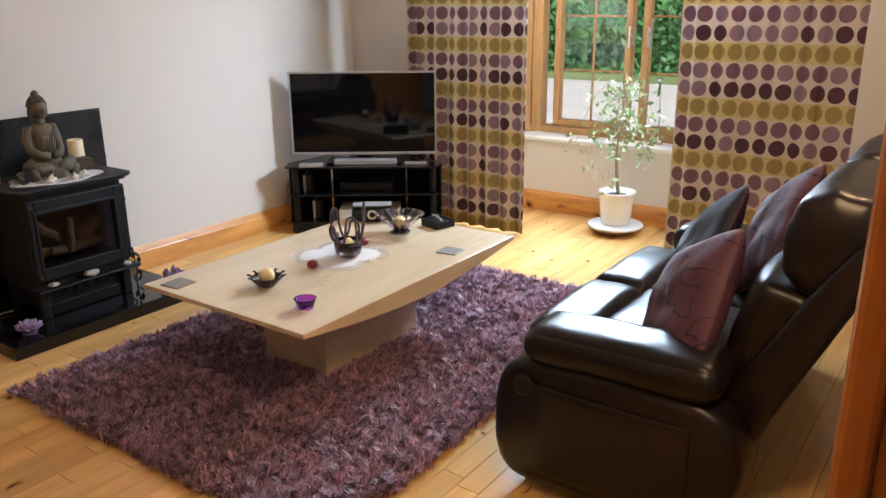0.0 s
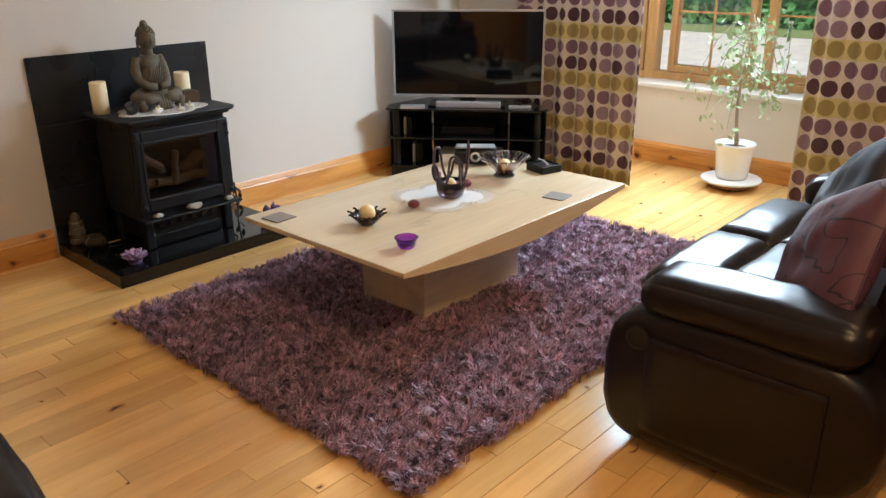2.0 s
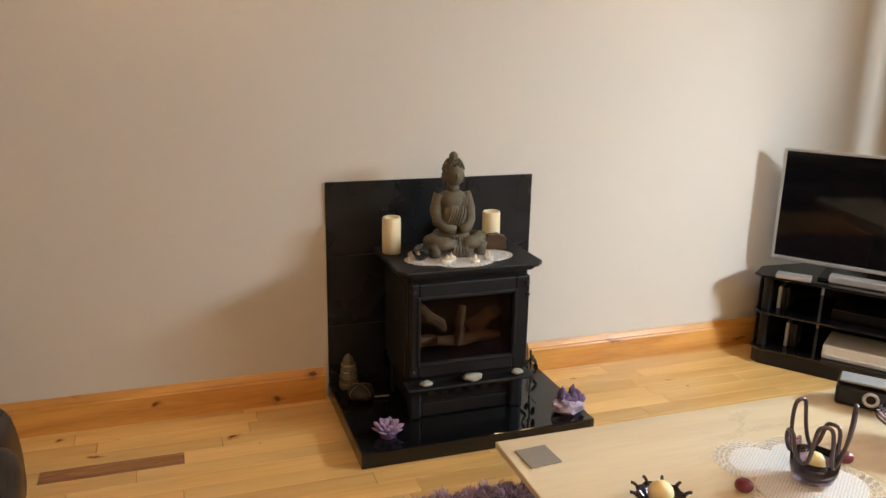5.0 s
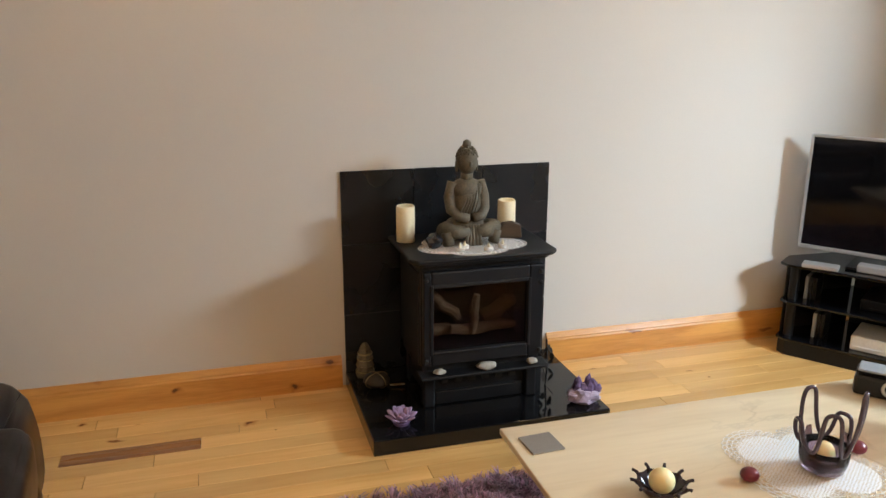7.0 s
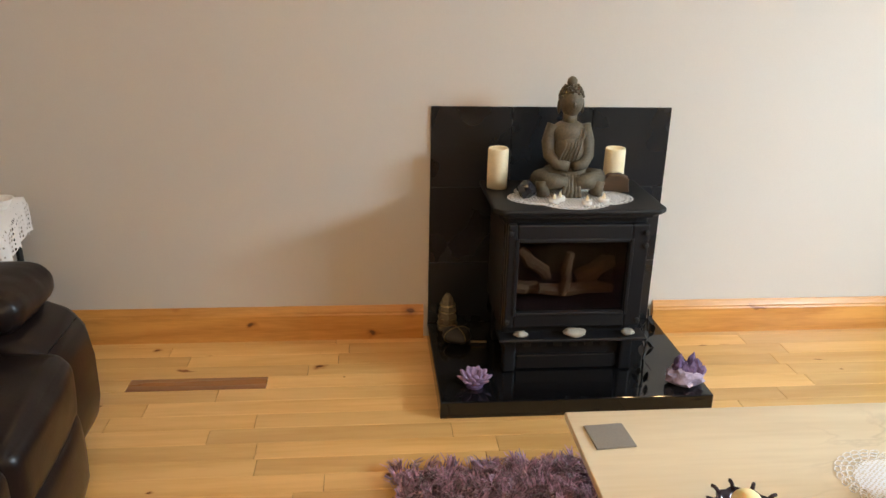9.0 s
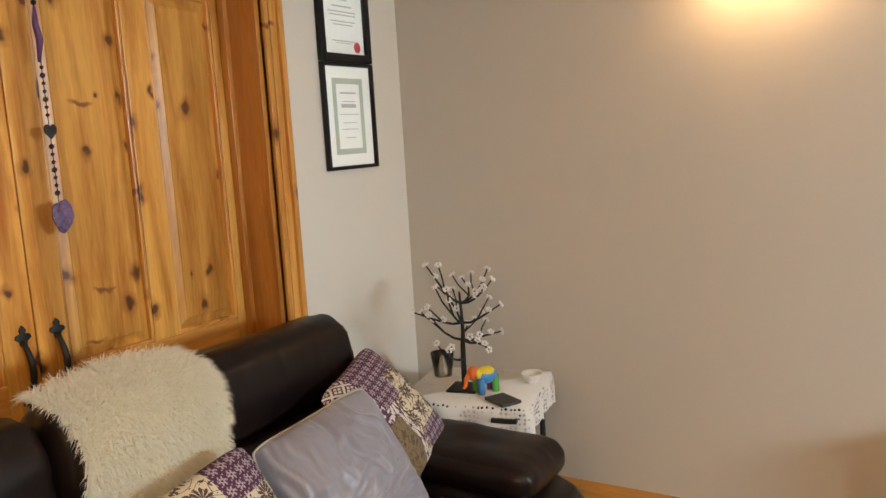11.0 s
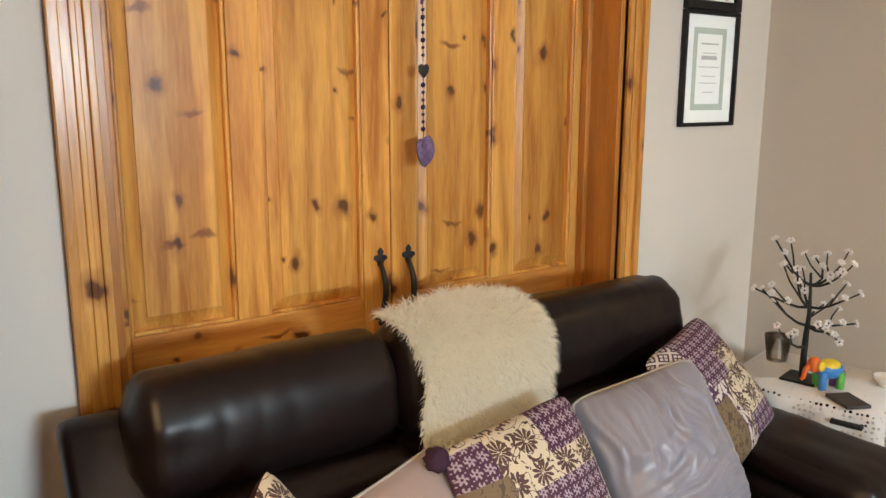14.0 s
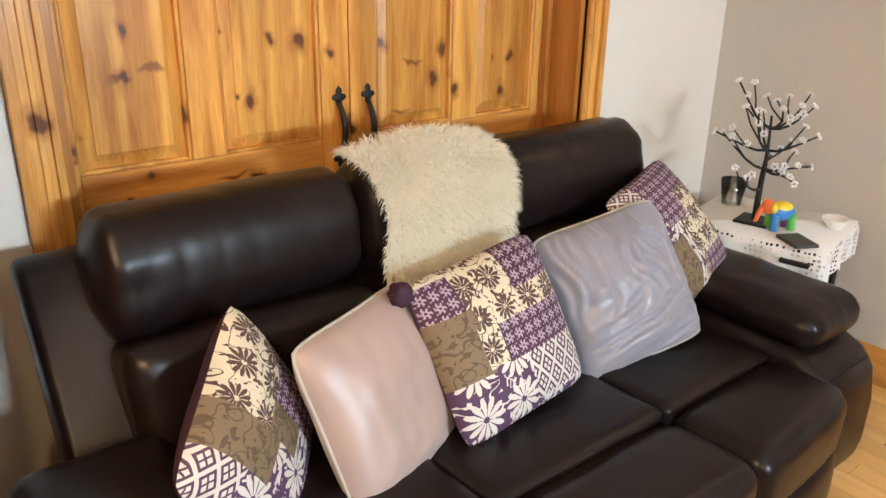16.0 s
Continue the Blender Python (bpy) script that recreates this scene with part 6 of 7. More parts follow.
def cushion(label, front, back, size, thick, m, seed, piping=None, crease=0.006, tassel=False):
    c = thing("cushion", label, "cushion", m)
    for side, mat, name in ((1, front, "front_cover"), (-1, back, "back_cover")):
        bm = bmesh.new()
        layer = bm.loops.layers.uv.new("cloth")
        n = 64
        g = []
        for j in range(n + 1):
            row = []
            for i in range(n + 1):
                u, v = 2 * i / n - 1, 2 * j / n - 1
                pinch = 0.035
                tuck = 1 - 0.075 * abs(u * v) ** 5
                x = u * (1 - pinch * (1 - v * v)) * tuck * size / 2
                y = v * (1 - pinch * (1 - u * u)) * tuck * size / 2
                e = max(0.0, (1 - abs(u) ** 2.6) * (1 - abs(v) ** 2.6)) ** 0.55
                fold = noise.noise((u * 2.2 + seed, v * 2.2, seed)) + 0.5 * noise.noise((u * 5 + seed, v * 2.5, seed))
                if crease > 0.015:
                    # gathers that run in from the corners
                    fold *= 0.3
                    wu, wv = u + 0.35 * noise.noise((u * 1.3, v * 1.3, seed)), v + 0.35 * noise.noise((v * 1.3, u * 1.3, seed + 4))
                    top = 1 - abs(noise.noise((wu * 6.5 + 1.2 * wv, wv * 0.8, seed))) * 2.6
                    low = 1 - abs(noise.noise((wu * 0.9, wv * 6.8 - 1.6 * wu, seed + 9))) * 2.6
                    fold += 0.62 * max(top, -0.4) * max(0.0, 0.35 + 0.65 * v) + 0.5 * max(low, -0.4) * max(0.0, 0.30 - 0.7 * v)
                z = side * (thick * e + crease * fold * e)
                row.append(bm.verts.new((x, y, z)))
            g.append(row)
        for j in range(n):
            for i in range(n):
                q = (g[j][i], g[j][i + 1], g[j + 1][i + 1], g[j + 1][i])
                uvs = ((i, j), (i + 1, j), (i + 1, j + 1), (i, j + 1))
                if side < 0:
                    q, uvs = q[::-1], uvs[::-1]
                f = bm.faces.new(q)
                for lp, (a, b) in zip(f.loops, uvs):
                    lp[layer].uv = (a / n, b / n)
        part(name, bm, mat, c, smooth=True)
    if piping:
        pts = []
        for k in range(80):
            s = k / 20
            e, t = int(s) % 4, 2 * (s % 1) - 1
            u, v = ((t, -1), (1, t), (-t, 1), (-1, -t))[e]
            tuck = 1 - 0.075 * abs(u * v) ** 5
            pts.append(Vector((u * (1 - 0.035 * (1 - v * v)) * tuck * size / 2, v * (1 - 0.035 * (1 - u * u)) * tuck * size / 2, 0)))
        part("piping", tube(pts, 0.0042, 6, closed=True), piping, c, "twisted cord piping", smooth=True)
    if tassel:
        part("tassel", blob(0.028, Matrix.Translation((-size / 2 - 0.005, size / 2 - 0.02, 0)), 0.3, 3, 5), PLUM_BACK, c, "plum pompom", smooth=True)
    return c


PATCH_A = patchwork("patchwork_cloth_one", [(0.0, 0.34, 0.45, 1.0, "cream"), (0.34, 1.0, 0.62, 1.0, "plum"), (0.0, 0.45, 0.22, 0.45, "taupe"), (0.34, 0.62, 0.45, 0.62, "taupe"), (0.0, 0.28, 0.0, 0.22, "lattice"), (0.8, 1.0, 0.0, 0.3, "plum")])
PATCH_B = patchwork("patchwork_cloth_two", [(0.0, 0.62, 0.60, 1.0, "cream"), (0.55, 1.0, 0.58, 0.76, "cream"), (0.60, 1.0, 0.74, 1.0, "plum"), (0.0, 0.24, 0.74, 0.96, "plum"), (0.0, 0.27, 0.36, 0.74, "taupe"), (0.24, 0.42, 0.38, 0.62, "cream"), (0.38, 0.94, 0.37, 0.60, "plum"), (0.52, 1.0, 0.08, 0.37, "lattice")])
PATCH_C = patchwork("patchwork_cloth_three", [(0.0, 0.30, 0.60, 1.0, "plum"), (0.25, 1.0, 0.45, 1.0, "cream"), (0.0, 0.45, 0.30, 0.60, "plum"), (0.0, 0.30, 0.0, 0.30, "lattice"), (0.55, 1.0, 0.0, 0.38, "taupe"), (0.78, 1.0, 0.5, 1.0, "plum")])
TAUPE_SATIN, SILVER_SATIN = satin("taupe_satin", (0.40, 0.29, 0.26), 0.40), satin("silver_lilac_satin", (0.27, 0.255, 0.30), 0.33)
cushion("patchwork cushion in plum and cream leaning on the sofa", PATCH_A, PLUM_BACK, 0.41, 0.075, cushion_axes((-1.268, 0.165, 0.585), -42, 14, -64), 1.0)
cushion("dusky pink satin cushion with corded edge on the sofa", TAUPE_SATIN, TAUPE_SATIN, 0.40, 0.085, cushion_axes((-1.565, 0.185, 0.592), -19, 24, 2.4), 2.0, CORD, 0.010)
cushion("patchwork cushion with plum pompom in the middle of the sofa", PATCH_B, PLUM_BACK, 0.405, 0.075, cushion_axes((-1.873, 0.215, 0.650), 1, 28, 7), 3.0, None, 0.006, True)
cushion("silver lilac satin cushion with corded edge on the sofa", SILVER_SATIN, SILVER_SATIN, 0.415, 0.090, cushion_axes((-2.342, 0.184, 0.634), 18, 30, 12), 4.0, CORD, 0.044)
cushion("patchwork cushion propped behind the silver cushion", PATCH_C, PLUM_BACK, 0.39, 0.065, cushion_axes((-2.635, 0.120, 0.715), -7, 40, -78), 5.0)
MAUVE = satin("mauve_satin", (0.075, 0.024, 0.038), 0.72)
def stitched(m, colour):
    """Thin dark branches worked over the cloth."""
    n, l = m.node_tree.nodes, m.node_tree.links
    b = n["Principled BSDF"]
    uv, t, d, e, g, mx = n.new("ShaderNodeUVMap"), n.new("ShaderNodeTexNoise"), n.new("ShaderNodeMath"), n.new("ShaderNodeMath"), n.new("ShaderNodeMath"), n.new("ShaderNodeMix")
    uv.uv_map = "cloth"
    t.inputs["Scale"].default_value, t.inputs["Detail"].default_value, t.inputs["Distortion"].default_value = 3.2, 1.5, 0.8
    d.operation, d.inputs[1].default_value, e.operation, g.operation, g.inputs[1].default_value = "SUBTRACT", 0.5, "ABSOLUTE", "LESS_THAN", 0.014
    l.new(uv.outputs[0], t.inputs["Vector"]), l.new(t.outputs[0], d.inputs[0]), l.new(d.outputs[0], e.inputs[0]), l.new(e.outputs[0], g.inputs[0])
    mx.data_type = "RGBA"
    mx.inputs[7].default_value = (*colour, 1)
    l.new(b.inputs["Base Color"].links[0].from_socket, mx.inputs[6]), l.new(g.outputs[0], mx.inputs[0]), l.new(mx.outputs[2], b.inputs["Base Color"])


stitched(MAUVE, (0.012, 0.005, 0.008))
BLACK_SATIN = satin("black_satin", (0.010, 0.006, 0.009), 0.7)
cushion("mauve satin cushion with stitched branches on the sofa", MAUVE, MAUVE, 0.42, 0.075, cushion_axes((-0.435, 2.45, 0.590), -122, 26, 32), 6.0, PLUM_BACK, 0.010)
cushion("black satin cushion leaning on the sofa back", BLACK_SATIN, BLACK_SATIN, 0.42, 0.065, cushion_axes((-0.50, 2.74, 0.645), -112, 26, 38), 7.0, PLUM_BACK, 0.010)
cushion("mauve satin cushion at the window end of the sofa", MAUVE, MAUVE, 0.42, 0.07, cushion_axes((-0.33, 3.00, 0.685), -112, 24, 35), 8.0, PLUM_BACK, 0.010)

# ---- sheepskin ----
def sheepskin():
    t = thing("sheepskin", "cream sheepskin draped over the sofa headrest", "sheepskin")
    WOOL = material("cream_wool", (0.97, 0.93, 0.82), 0.9, var=0.06, scale=9, fine=75, bump=0.45, depth=0.010)
    wn_, wl_ = WOOL.node_tree.nodes, WOOL.node_tree.links
    wt, wm_ = wn_.new("ShaderNodeBsdfTranslucent"), wn_.new("ShaderNodeMixShader")
    wt.inputs[0].default_value, wm_.inputs[0].default_value = (0.97, 0.93, 0.82, 1), 0.42
    wl_.new(wn_["Principled BSDF"].outputs[0], wm_.inputs[1]), wl_.new(wt.outputs[0], wm_.inputs[2]), wl_.new(wm_.outputs[0], wn_["Material Output"].inputs[0])
    path = []
    cy, cz, r = -0.170, 0.862, 0.148
    for k in range(15):
        a = radians(97 - k * 7.8)
        path.append(Vector((0, cy + r * math.cos(a) * 0.96, cz + r * math.sin(a))))
    for k in range(1, 13):
        path.append(Vector((0, path[14].y + 0.010 * k, path[14].z - 0.028 * k)))
    n = len(path)
    x0, x1 = -2.10, -1.725
    bm = bmesh.new()
    g, nor = [], []
    for j, p in enumerate(path):
        tang = (path[min(j + 1, n - 1)] - path[max(j - 1, 0)]).normalized()
        nn = Vector((0, -tang.z, tang.y))
        nor.append(nn)
        s = j / (n - 1)
        wl = 0.024 * math.sin(math.pi * min(1.0, s * 1.35)) ** 1.5
        wr = 0.045 * math.sin(math.pi * min(1.0, s * 1.5)) - 0.02
        row = []
        for i in range(17):
            u = i / 16
            row.append(bm.verts.new(Vector((x0 - wr + (x1 + 0.02 - wl * 1.2 - x0 + wr) * u, p.y, p.z)) + nn * (0.010 + 0.034 * math.sin(math.pi * (1 - u) ** 0.75) * (1 - u) ** 0.5 * (1 - s) + 0.010 * noise.noise((u * 7, s * 9, 3)))))
        g.append(row)
    for j in range(n - 1):
        for i in range(16):
            bm.faces.new((g[j][i], g[j][i + 1], g[j + 1][i + 1], g[j + 1][i]))
    pts = [[v.co.copy() for v in row] for row in g]
    hide = part("hide", bm, WOOL, t, smooth=True)
    so = hide.modifiers.new("thickness", "SOLIDIFY")
    so.thickness, so.offset = 0.008, -1
    rng = random.Random(21)
    v, f = [], []
    for k in range(20000):
        j, i = rng.uniform(0, n - 1.001), rng.uniform(0, 15.999)
        if k % 9 == 0:
            i = rng.choice((0.0, 15.999))
        a, b = pts[int(j)][int(i)], pts[int(j)][int(i) + 1]
        c = a.lerp(b, i % 1).lerp(pts[int(j) + 1][int(i)].lerp(pts[int(j) + 1][int(i) + 1], i % 1), j % 1)
        edge = (i - 8) / 8
        way = (nor[int(j)] * 0.8 + Vector((0.6 * edge ** 5, 0, 0)) + Vector((rng.gauss(0, 0.35), rng.gauss(0, 0.25), rng.gauss(0, 0.3) - 0.12))).normalized()
        ln = rng.uniform(0.016, 0.040)
        side = way.orthogonal().normalized()
        side = (side * math.cos(k) + way.cross(side) * math.sin(k)) * rng.uniform(0.0008, 0.0016)
        mid = c + way * ln * 0.55
        tip = c + (way + Vector((0, 0, -0.4))).normalized() * ln
        q = len(v)
        v += [c - side, c + side, mid + side * 1.1, mid - side * 1.1, tip]
        f += [(q, q + 1, q + 2, q + 3), (q + 3, q + 2, q + 4)]
    me = bpy.data.meshes.new("wool")
    me.from_pydata([tuple(p) for p in v], [], f)
    me.materials.append(WOOL)
    o = new("wool", me)
    o.parent = t
    o["kind"] = "stuff"


sheepskin()

# ---- side table ----
ZT = 0.64
SM = pose(-3.19, 0.127, 0, 0, 0, 12)
st = thing("side_table", "small black metal side table in the corner", "table", SM)
part("tabletop", box(-0.20, 0.20, -0.23, 0.23, ZT - 0.02, ZT - 0.003, 0.004), BLACK_PLASTIC, st)
for x in (-0.17, 0.17):
    for y in (-0.20, 0.20):
        part("leg", tube([(x, y, 0), (x, y, ZT - 0.02)], 0.011, 10), IRON_MATT, st)
part("lower_shelf", box(-0.18, 0.18, -0.21, 0.21, 0.20, 0.214, 0.003), BLACK_PLASTIC, st)
part("side_handle", tube([(0.17, 0.12, ZT - 0.04), (0.225, 0.12, ZT - 0.045), (0.225, 0.20, ZT - 0.045), (0.17, 0.20, ZT - 0.04)], 0.009, 8), IRON_MATT, st)


def lace_cloth():
    t = thing("tablecloth", "white lace tablecloth over the side table", "tablecloth", SM)
    m = pierced("lace_cloth", 62, 0.30)
    bm = bmesh.new()
    hx, hy = 0.205, 0.235
    per = 96
    rings = []
    for s in range(7):
        ring = []
        for k in range(per):
            q = k / per * 4
            e, u = int(q) % 4, 2 * (q % 1) - 1
            x, y = ((u * hx, -hy), (hx, u * hy), (-u * hx, hy), (-hx, -u * hy))[e]
            if s < 2:
                f = (0.0, 1.0)[s] if s else 0.02
                ring.append(bm.verts.new((x * f, y * f, ZT - 0.001)))
            else:
                d = (s - 1) / 5
                drop = (0.085 + 0.018 * abs(math.sin(k * math.pi / 4)) + 0.05 * max(0, abs(u) - 0.6)) * d
                nrm = ((0, -1), (1, 0), (0, 1), (-1, 0))[e]
                w = 0.012 + 0.012 * math.sin(k * 0.8) * d
                ring.append(bm.verts.new((x + nrm[0] * w, y + nrm[1] * w, ZT - 0.001 - drop)))
        rings.append(ring)
    for a, b in zip(rings, rings[1:]):
        for k in range(per):
            bm.faces.new((a[k], a[(k + 1) % per], b[(k + 1) % per], b[k]))
    bm.faces.new(rings[0])
    bmesh.ops.recalc_face_normals(bm, faces=list(bm.faces))
    part("cloth", bm, m, t, smooth=True)


lace_cloth()


def blossom_tree():
    t = thing("blossom_tree", "black wire ornamental tree with white blossom lights", "ornament", pose(-3.138, 0.106, ZT))
    part("base", box(-0.055, 0.055, -0.055, 0.055, 0.0, 0.008, 0.002, m=pose(0, 0, 0, 0, 0, 12)), BLACK_PLASTIC, t)
    rng = random.Random(23)
    stem = [Vector(p) for p in ((0, 0, 0.006), (-0.004, -0.003, 0.08), (0.004, 0.003, 0.16), (0.010, 0.010, 0.22), (0.0, 0.002, 0.29), (0.004, 0.0, 0.36))]
    part("trunk", tube(stem, 0.0105, 8, taper=[1.15, 1.0, 0.9, 0.7, 0.5, 0.4]), IRON_MATT, t, smooth=True)
    petals = material("blossom_white", (0.78, 0.76, 0.75), 0.6, bump=0)

    def flower(p, way, parent, seed):
        b = []
        for q in range(5):
            b.append(blob(1, Matrix.Translation(p) @ Matrix.Rotation(q * math.tau / 5 + seed, 4, way) @ Matrix.Translation(way.orthogonal().normalized() * 0.0085), 0, 1, 1, 0, (0.0062, 0.0062, 0.0055)))
        part("blossom", join(*b), petals, parent, "white blossom")

    for i in range(13):
        z = 0.145 + 0.205 * i / 12
        k = min(4, int((z - 0.006) / 0.0708))
        p0 = stem[k].lerp(stem[k + 1], 0.4)
        a = i * 2.399 + rng.uniform(-0.4, 0.4)
        reach = rng.uniform(0.13, 0.18) * (1.1 - 0.5 * max(0.0, (z - 0.2) / 0.15))
        rise = rng.uniform(-0.01, 0.11) + 0.06 * (z > 0.25)
        out = Vector((math.cos(a), math.sin(a), 0))
        bend = Vector((-out.y, out.x, 0)) * rng.uniform(-0.03, 0.03)
        elbow = p0 + out * reach * 0.42 + Vector((0, 0, rise * 0.25)) + bend
        tip = p0 + out * reach + Vector((0, 0, rise))
        pts = [p0, p0.lerp(elbow, 0.5) + Vector((0, 0, -0.006)), elbow, elbow.lerp(tip, 0.5) + bend * 0.4, tip]
        br = part("branch", tube(pts, 0.0044, 6, taper=[1.2, 1, 0.9, 0.75, 0.6]), IRON_MATT, t, smooth=True)
        side = (tip - elbow).cross(Vector((0, 0, 1))).normalized() * rng.choice((-1, 1))
        twig = elbow + (tip - elbow) * 0.55 + side * 0.05 + Vector((0, 0, rng.uniform(0.02, 0.055)))
        part("twig", tube([elbow, elbow.lerp(twig, 0.5) + side * 0.008, twig], 0.0034, 5, taper=[1, 0.85, 0.7]), IRON_MATT, br, smooth=True)
        flower(tip, (tip - elbow).normalized(), br, i)
        flower(twig, (twig - elbow).normalized(), br, i + 1)
        flower(pts[3] + Vector((0, 0, 0.009)), Vector((0.3, 0.5, 0.8)).normalized(), br, i + 2)
        if i % 2:
            flower(elbow + Vector((0, 0, 0.010)), Vector((0.5, 0.6, 0.6)).normalized(), br, i + 3)


blossom_tree()


def toy_elephant():
    t = thing("toy_elephant", "rainbow painted toy elephant on the lace cloth", "figurine", pose(-3.135, 0.195, ZT + 0.001, 0, 0, -28) @ Matrix.Scale(1.08, 4))
    cols = {k: material("toy_" + k, c, 0.4, bump=0.05) for k, c in dict(blue=(0.05, 0.25, 0.62), green=(0.10, 0.45, 0.08), yellow=(0.85, 0.62, 0.04), orange=(0.80, 0.16, 0.03), purple=(0.22, 0.08, 0.40)).items()}
    T = Matrix.Translation
    part("body", blob(1, T((0, 0, 0.055)), 0.03, 3, 2, 1, (0.042, 0.028, 0.028)), cols["blue"], t, smooth=True)
    part("saddle", blob(1, T((0.0, 0, 0.066)), 0.03, 3, 2, 1, (0.034, 0.026, 0.021)), cols["yellow"], t, smooth=True)
    part("head", blob(1, T((0.048, 0, 0.072)), 0.03, 3, 2, 2, (0.022, 0.021, 0.024)), cols["orange"], t, smooth=True)
    part("trunk", tube([(0.064, 0, 0.07), (0.076, 0, 0.055), (0.080, 0, 0.035), (0.088, 0, 0.028)], 0.008, 8, taper=[1.2, 1, 0.8, 0.6]), cols["orange"], t, smooth=True)
    for s in (1, -1):
        part("ear", blob(1, T((0.040, s * 0.024, 0.074)), 0, 2, 1, 0, (0.012, 0.005, 0.017)), cols["yellow"], t, smooth=True)
    for k, (x, y) in enumerate(((0.028, 0.016), (0.028, -0.016), (-0.028, 0.016), (-0.028, -0.016))):
        part("leg", tube([(x, y, 0.05), (x, y, 0.0)], 0.012, 10), cols[("blue", "green", "green", "purple")[k]], t, smooth=True)
    part("tail", tube([(-0.04, 0, 0.06), (-0.05, 0, 0.04)], 0.003, 5), cols["purple"], t)


toy_elephant()
tagged(part("tumbler", lathe([(0.0, 0.0), (0.034, 0.0), (0.046, 0.09), (0.0435, 0.09), (0.032, 0.006), (0.0, 0.006)], 28, pose(-3.25, -0.055, ZT)), glass("smoked_tumbler", (0.86, 0.84, 0.78), 0.08), smooth=True), "smoky patterned glass tumbler on the side table", "glass")
tagged(part("bowl", lathe([(0.0, 0.0), (0.018, 0.0), (0.022, 0.005), (0.040, 0.030), (0.042, 0.036), (0.038, 0.034), (0.020, 0.010), (0.0, 0.008)], 24, pose(-3.295, 0.30, ZT)), material("white_bowl", (0.78, 0.74, 0.70), 0.3, bump=0), smooth=True), "small white ceramic bowl on the side table", "bowl")
tagged(part("notebook", box(-0.055, 0.055, -0.04, 0.04, ZT + 0.0005, ZT + 0.012, 0.003, m=pose(-3.06, 0.30, 0, 0, 0, 62)), material("dark_cover", (0.05, 0.045, 0.042), 0.5, bump=0.1)), "dark square coaster on the lace cloth", "coaster")

# ---- framed certificates ----
PAPER = material("certificate_paper", (0.76, 0.76, 0.72), 0.7, var=0.02, bump=0.03)
INK = material("print_ink", (0.36, 0.36, 0.34), 0.7, bump=0)


def certificate(label, z0, z1, rail, mount, border, seal):
    x0, x1 = -3.392, -3.080
    t = thing("framed_certificate", label, "picture", group="certificates")
    y = YP + 0.001
    part("frame", join(box(x0, x0 + rail, y, y + 0.022, z0, z1, 0.003), box(x1 - rail, x1, y, y + 0.022, z0, z1, 0.003), box(x0 + rail, x1 - rail, y, y + 0.022, z0, z0 + rail, 0.003), box(x0 + rail, x1 - rail, y, y + 0.022, z1 - rail, z1, 0.003)), BLACK_PLASTIC, t)
    part("sheet", box(x0 + rail, x1 - rail, y, y + 0.006, z0 + rail, z1 - rail), PAPER, t)
    cx, h = (x0 + x1) / 2, z1 - z0
    if border:
        bx, bz = 0.062, 0.058
        gm = material("border_green", (0.36, 0.40, 0.33), 0.7, bump=0)
        part("border", join(box(x0 + bx, x0 + bx + 0.022, y + 0.006, y + 0.0068, z0 + bz, z1 - bz), box(x1 - bx - 0.022, x1 - bx, y + 0.006, y + 0.0068, z0 + bz, z1 - bz), box(x0 + bx + 0.022, x1 - bx - 0.022, y + 0.006, y + 0.0068, z0 + bz, z0 + bz + 0.022), box(x0 + bx + 0.022, x1 - bx - 0.022, y + 0.006, y + 0.0068, z1 - bz - 0.022, z1 - bz)), gm, t)
        rows = ((0.72, 0.05, 0.006), (0.64, 0.04, 0.003), (0.60, 0.045, 0.014), (0.52, 0.06, 0.003), (0.44, 0.04, 0.003), (0.38, 0.05, 0.003), (0.30, 0.03, 0.003))
    else:
        rows = ((0.80, 0.09, 0.006), (0.74, 0.095, 0.006), (0.70, 0.06, 0.005), (0.66, 0.05, 0.005), (0.58, 0.035, 0.004), (0.52, 0.06, 0.005), (0.47, 0.085, 0.004), (0.44, 0.08, 0.004), (0.38, 0.075, 0.004), (0.35, 0.06, 0.004), (0.20, 0.07, 0.004), (0.18, 0.05, 0.003))
        part("crest", prism([(-0.010, 0.016), (0.010, 0.016), (0.010, 0.0), (0.0, -0.016), (-0.010, 0.0)], 0, 0.0008, 0, Matrix.Translation((cx, y + 0.0068, z0 + 0.88 * h)) @ Matrix.Rotation(math.pi / 2, 4, "X")), material("crest_blue", (0.10, 0.10, 0.22), 0.6, bump=0), t)
    for zf, w, hh in rows:
        part("text_line", box(cx - w, cx + w, y + 0.006, y + 0.0066, z0 + h * zf - hh / 2, z0 + h * zf + hh / 2), INK, t)
    if seal:
        part("seal", lathe([(0.0, 0.0), (0.021, 0.0), (0.019, 0.001), (0.0, 0.0012)], 24, Matrix.Translation((x0 + 0.075, y + 0.0064, z0 + 0.06)) @ Matrix.Rotation(-math.pi / 2, 4, "X")), material("red_seal", (0.55, 0.03, 0.05), 0.5, bump=0), t, "red paper seal")
    gl = part("glazing", box(x0 + rail, x1 - rail, y + 0.010, y + 0.012, z0 + rail, z1 - rail), PANE, t)
    gl.visible_shadow = False


certificate("black framed certificate with a red seal on the wall", 1.857, 2.262, 0.032, 0, False, True)
certificate("thin black framed certificate with a green border", 1.447, 1.855, 0.014, 0, True, False)

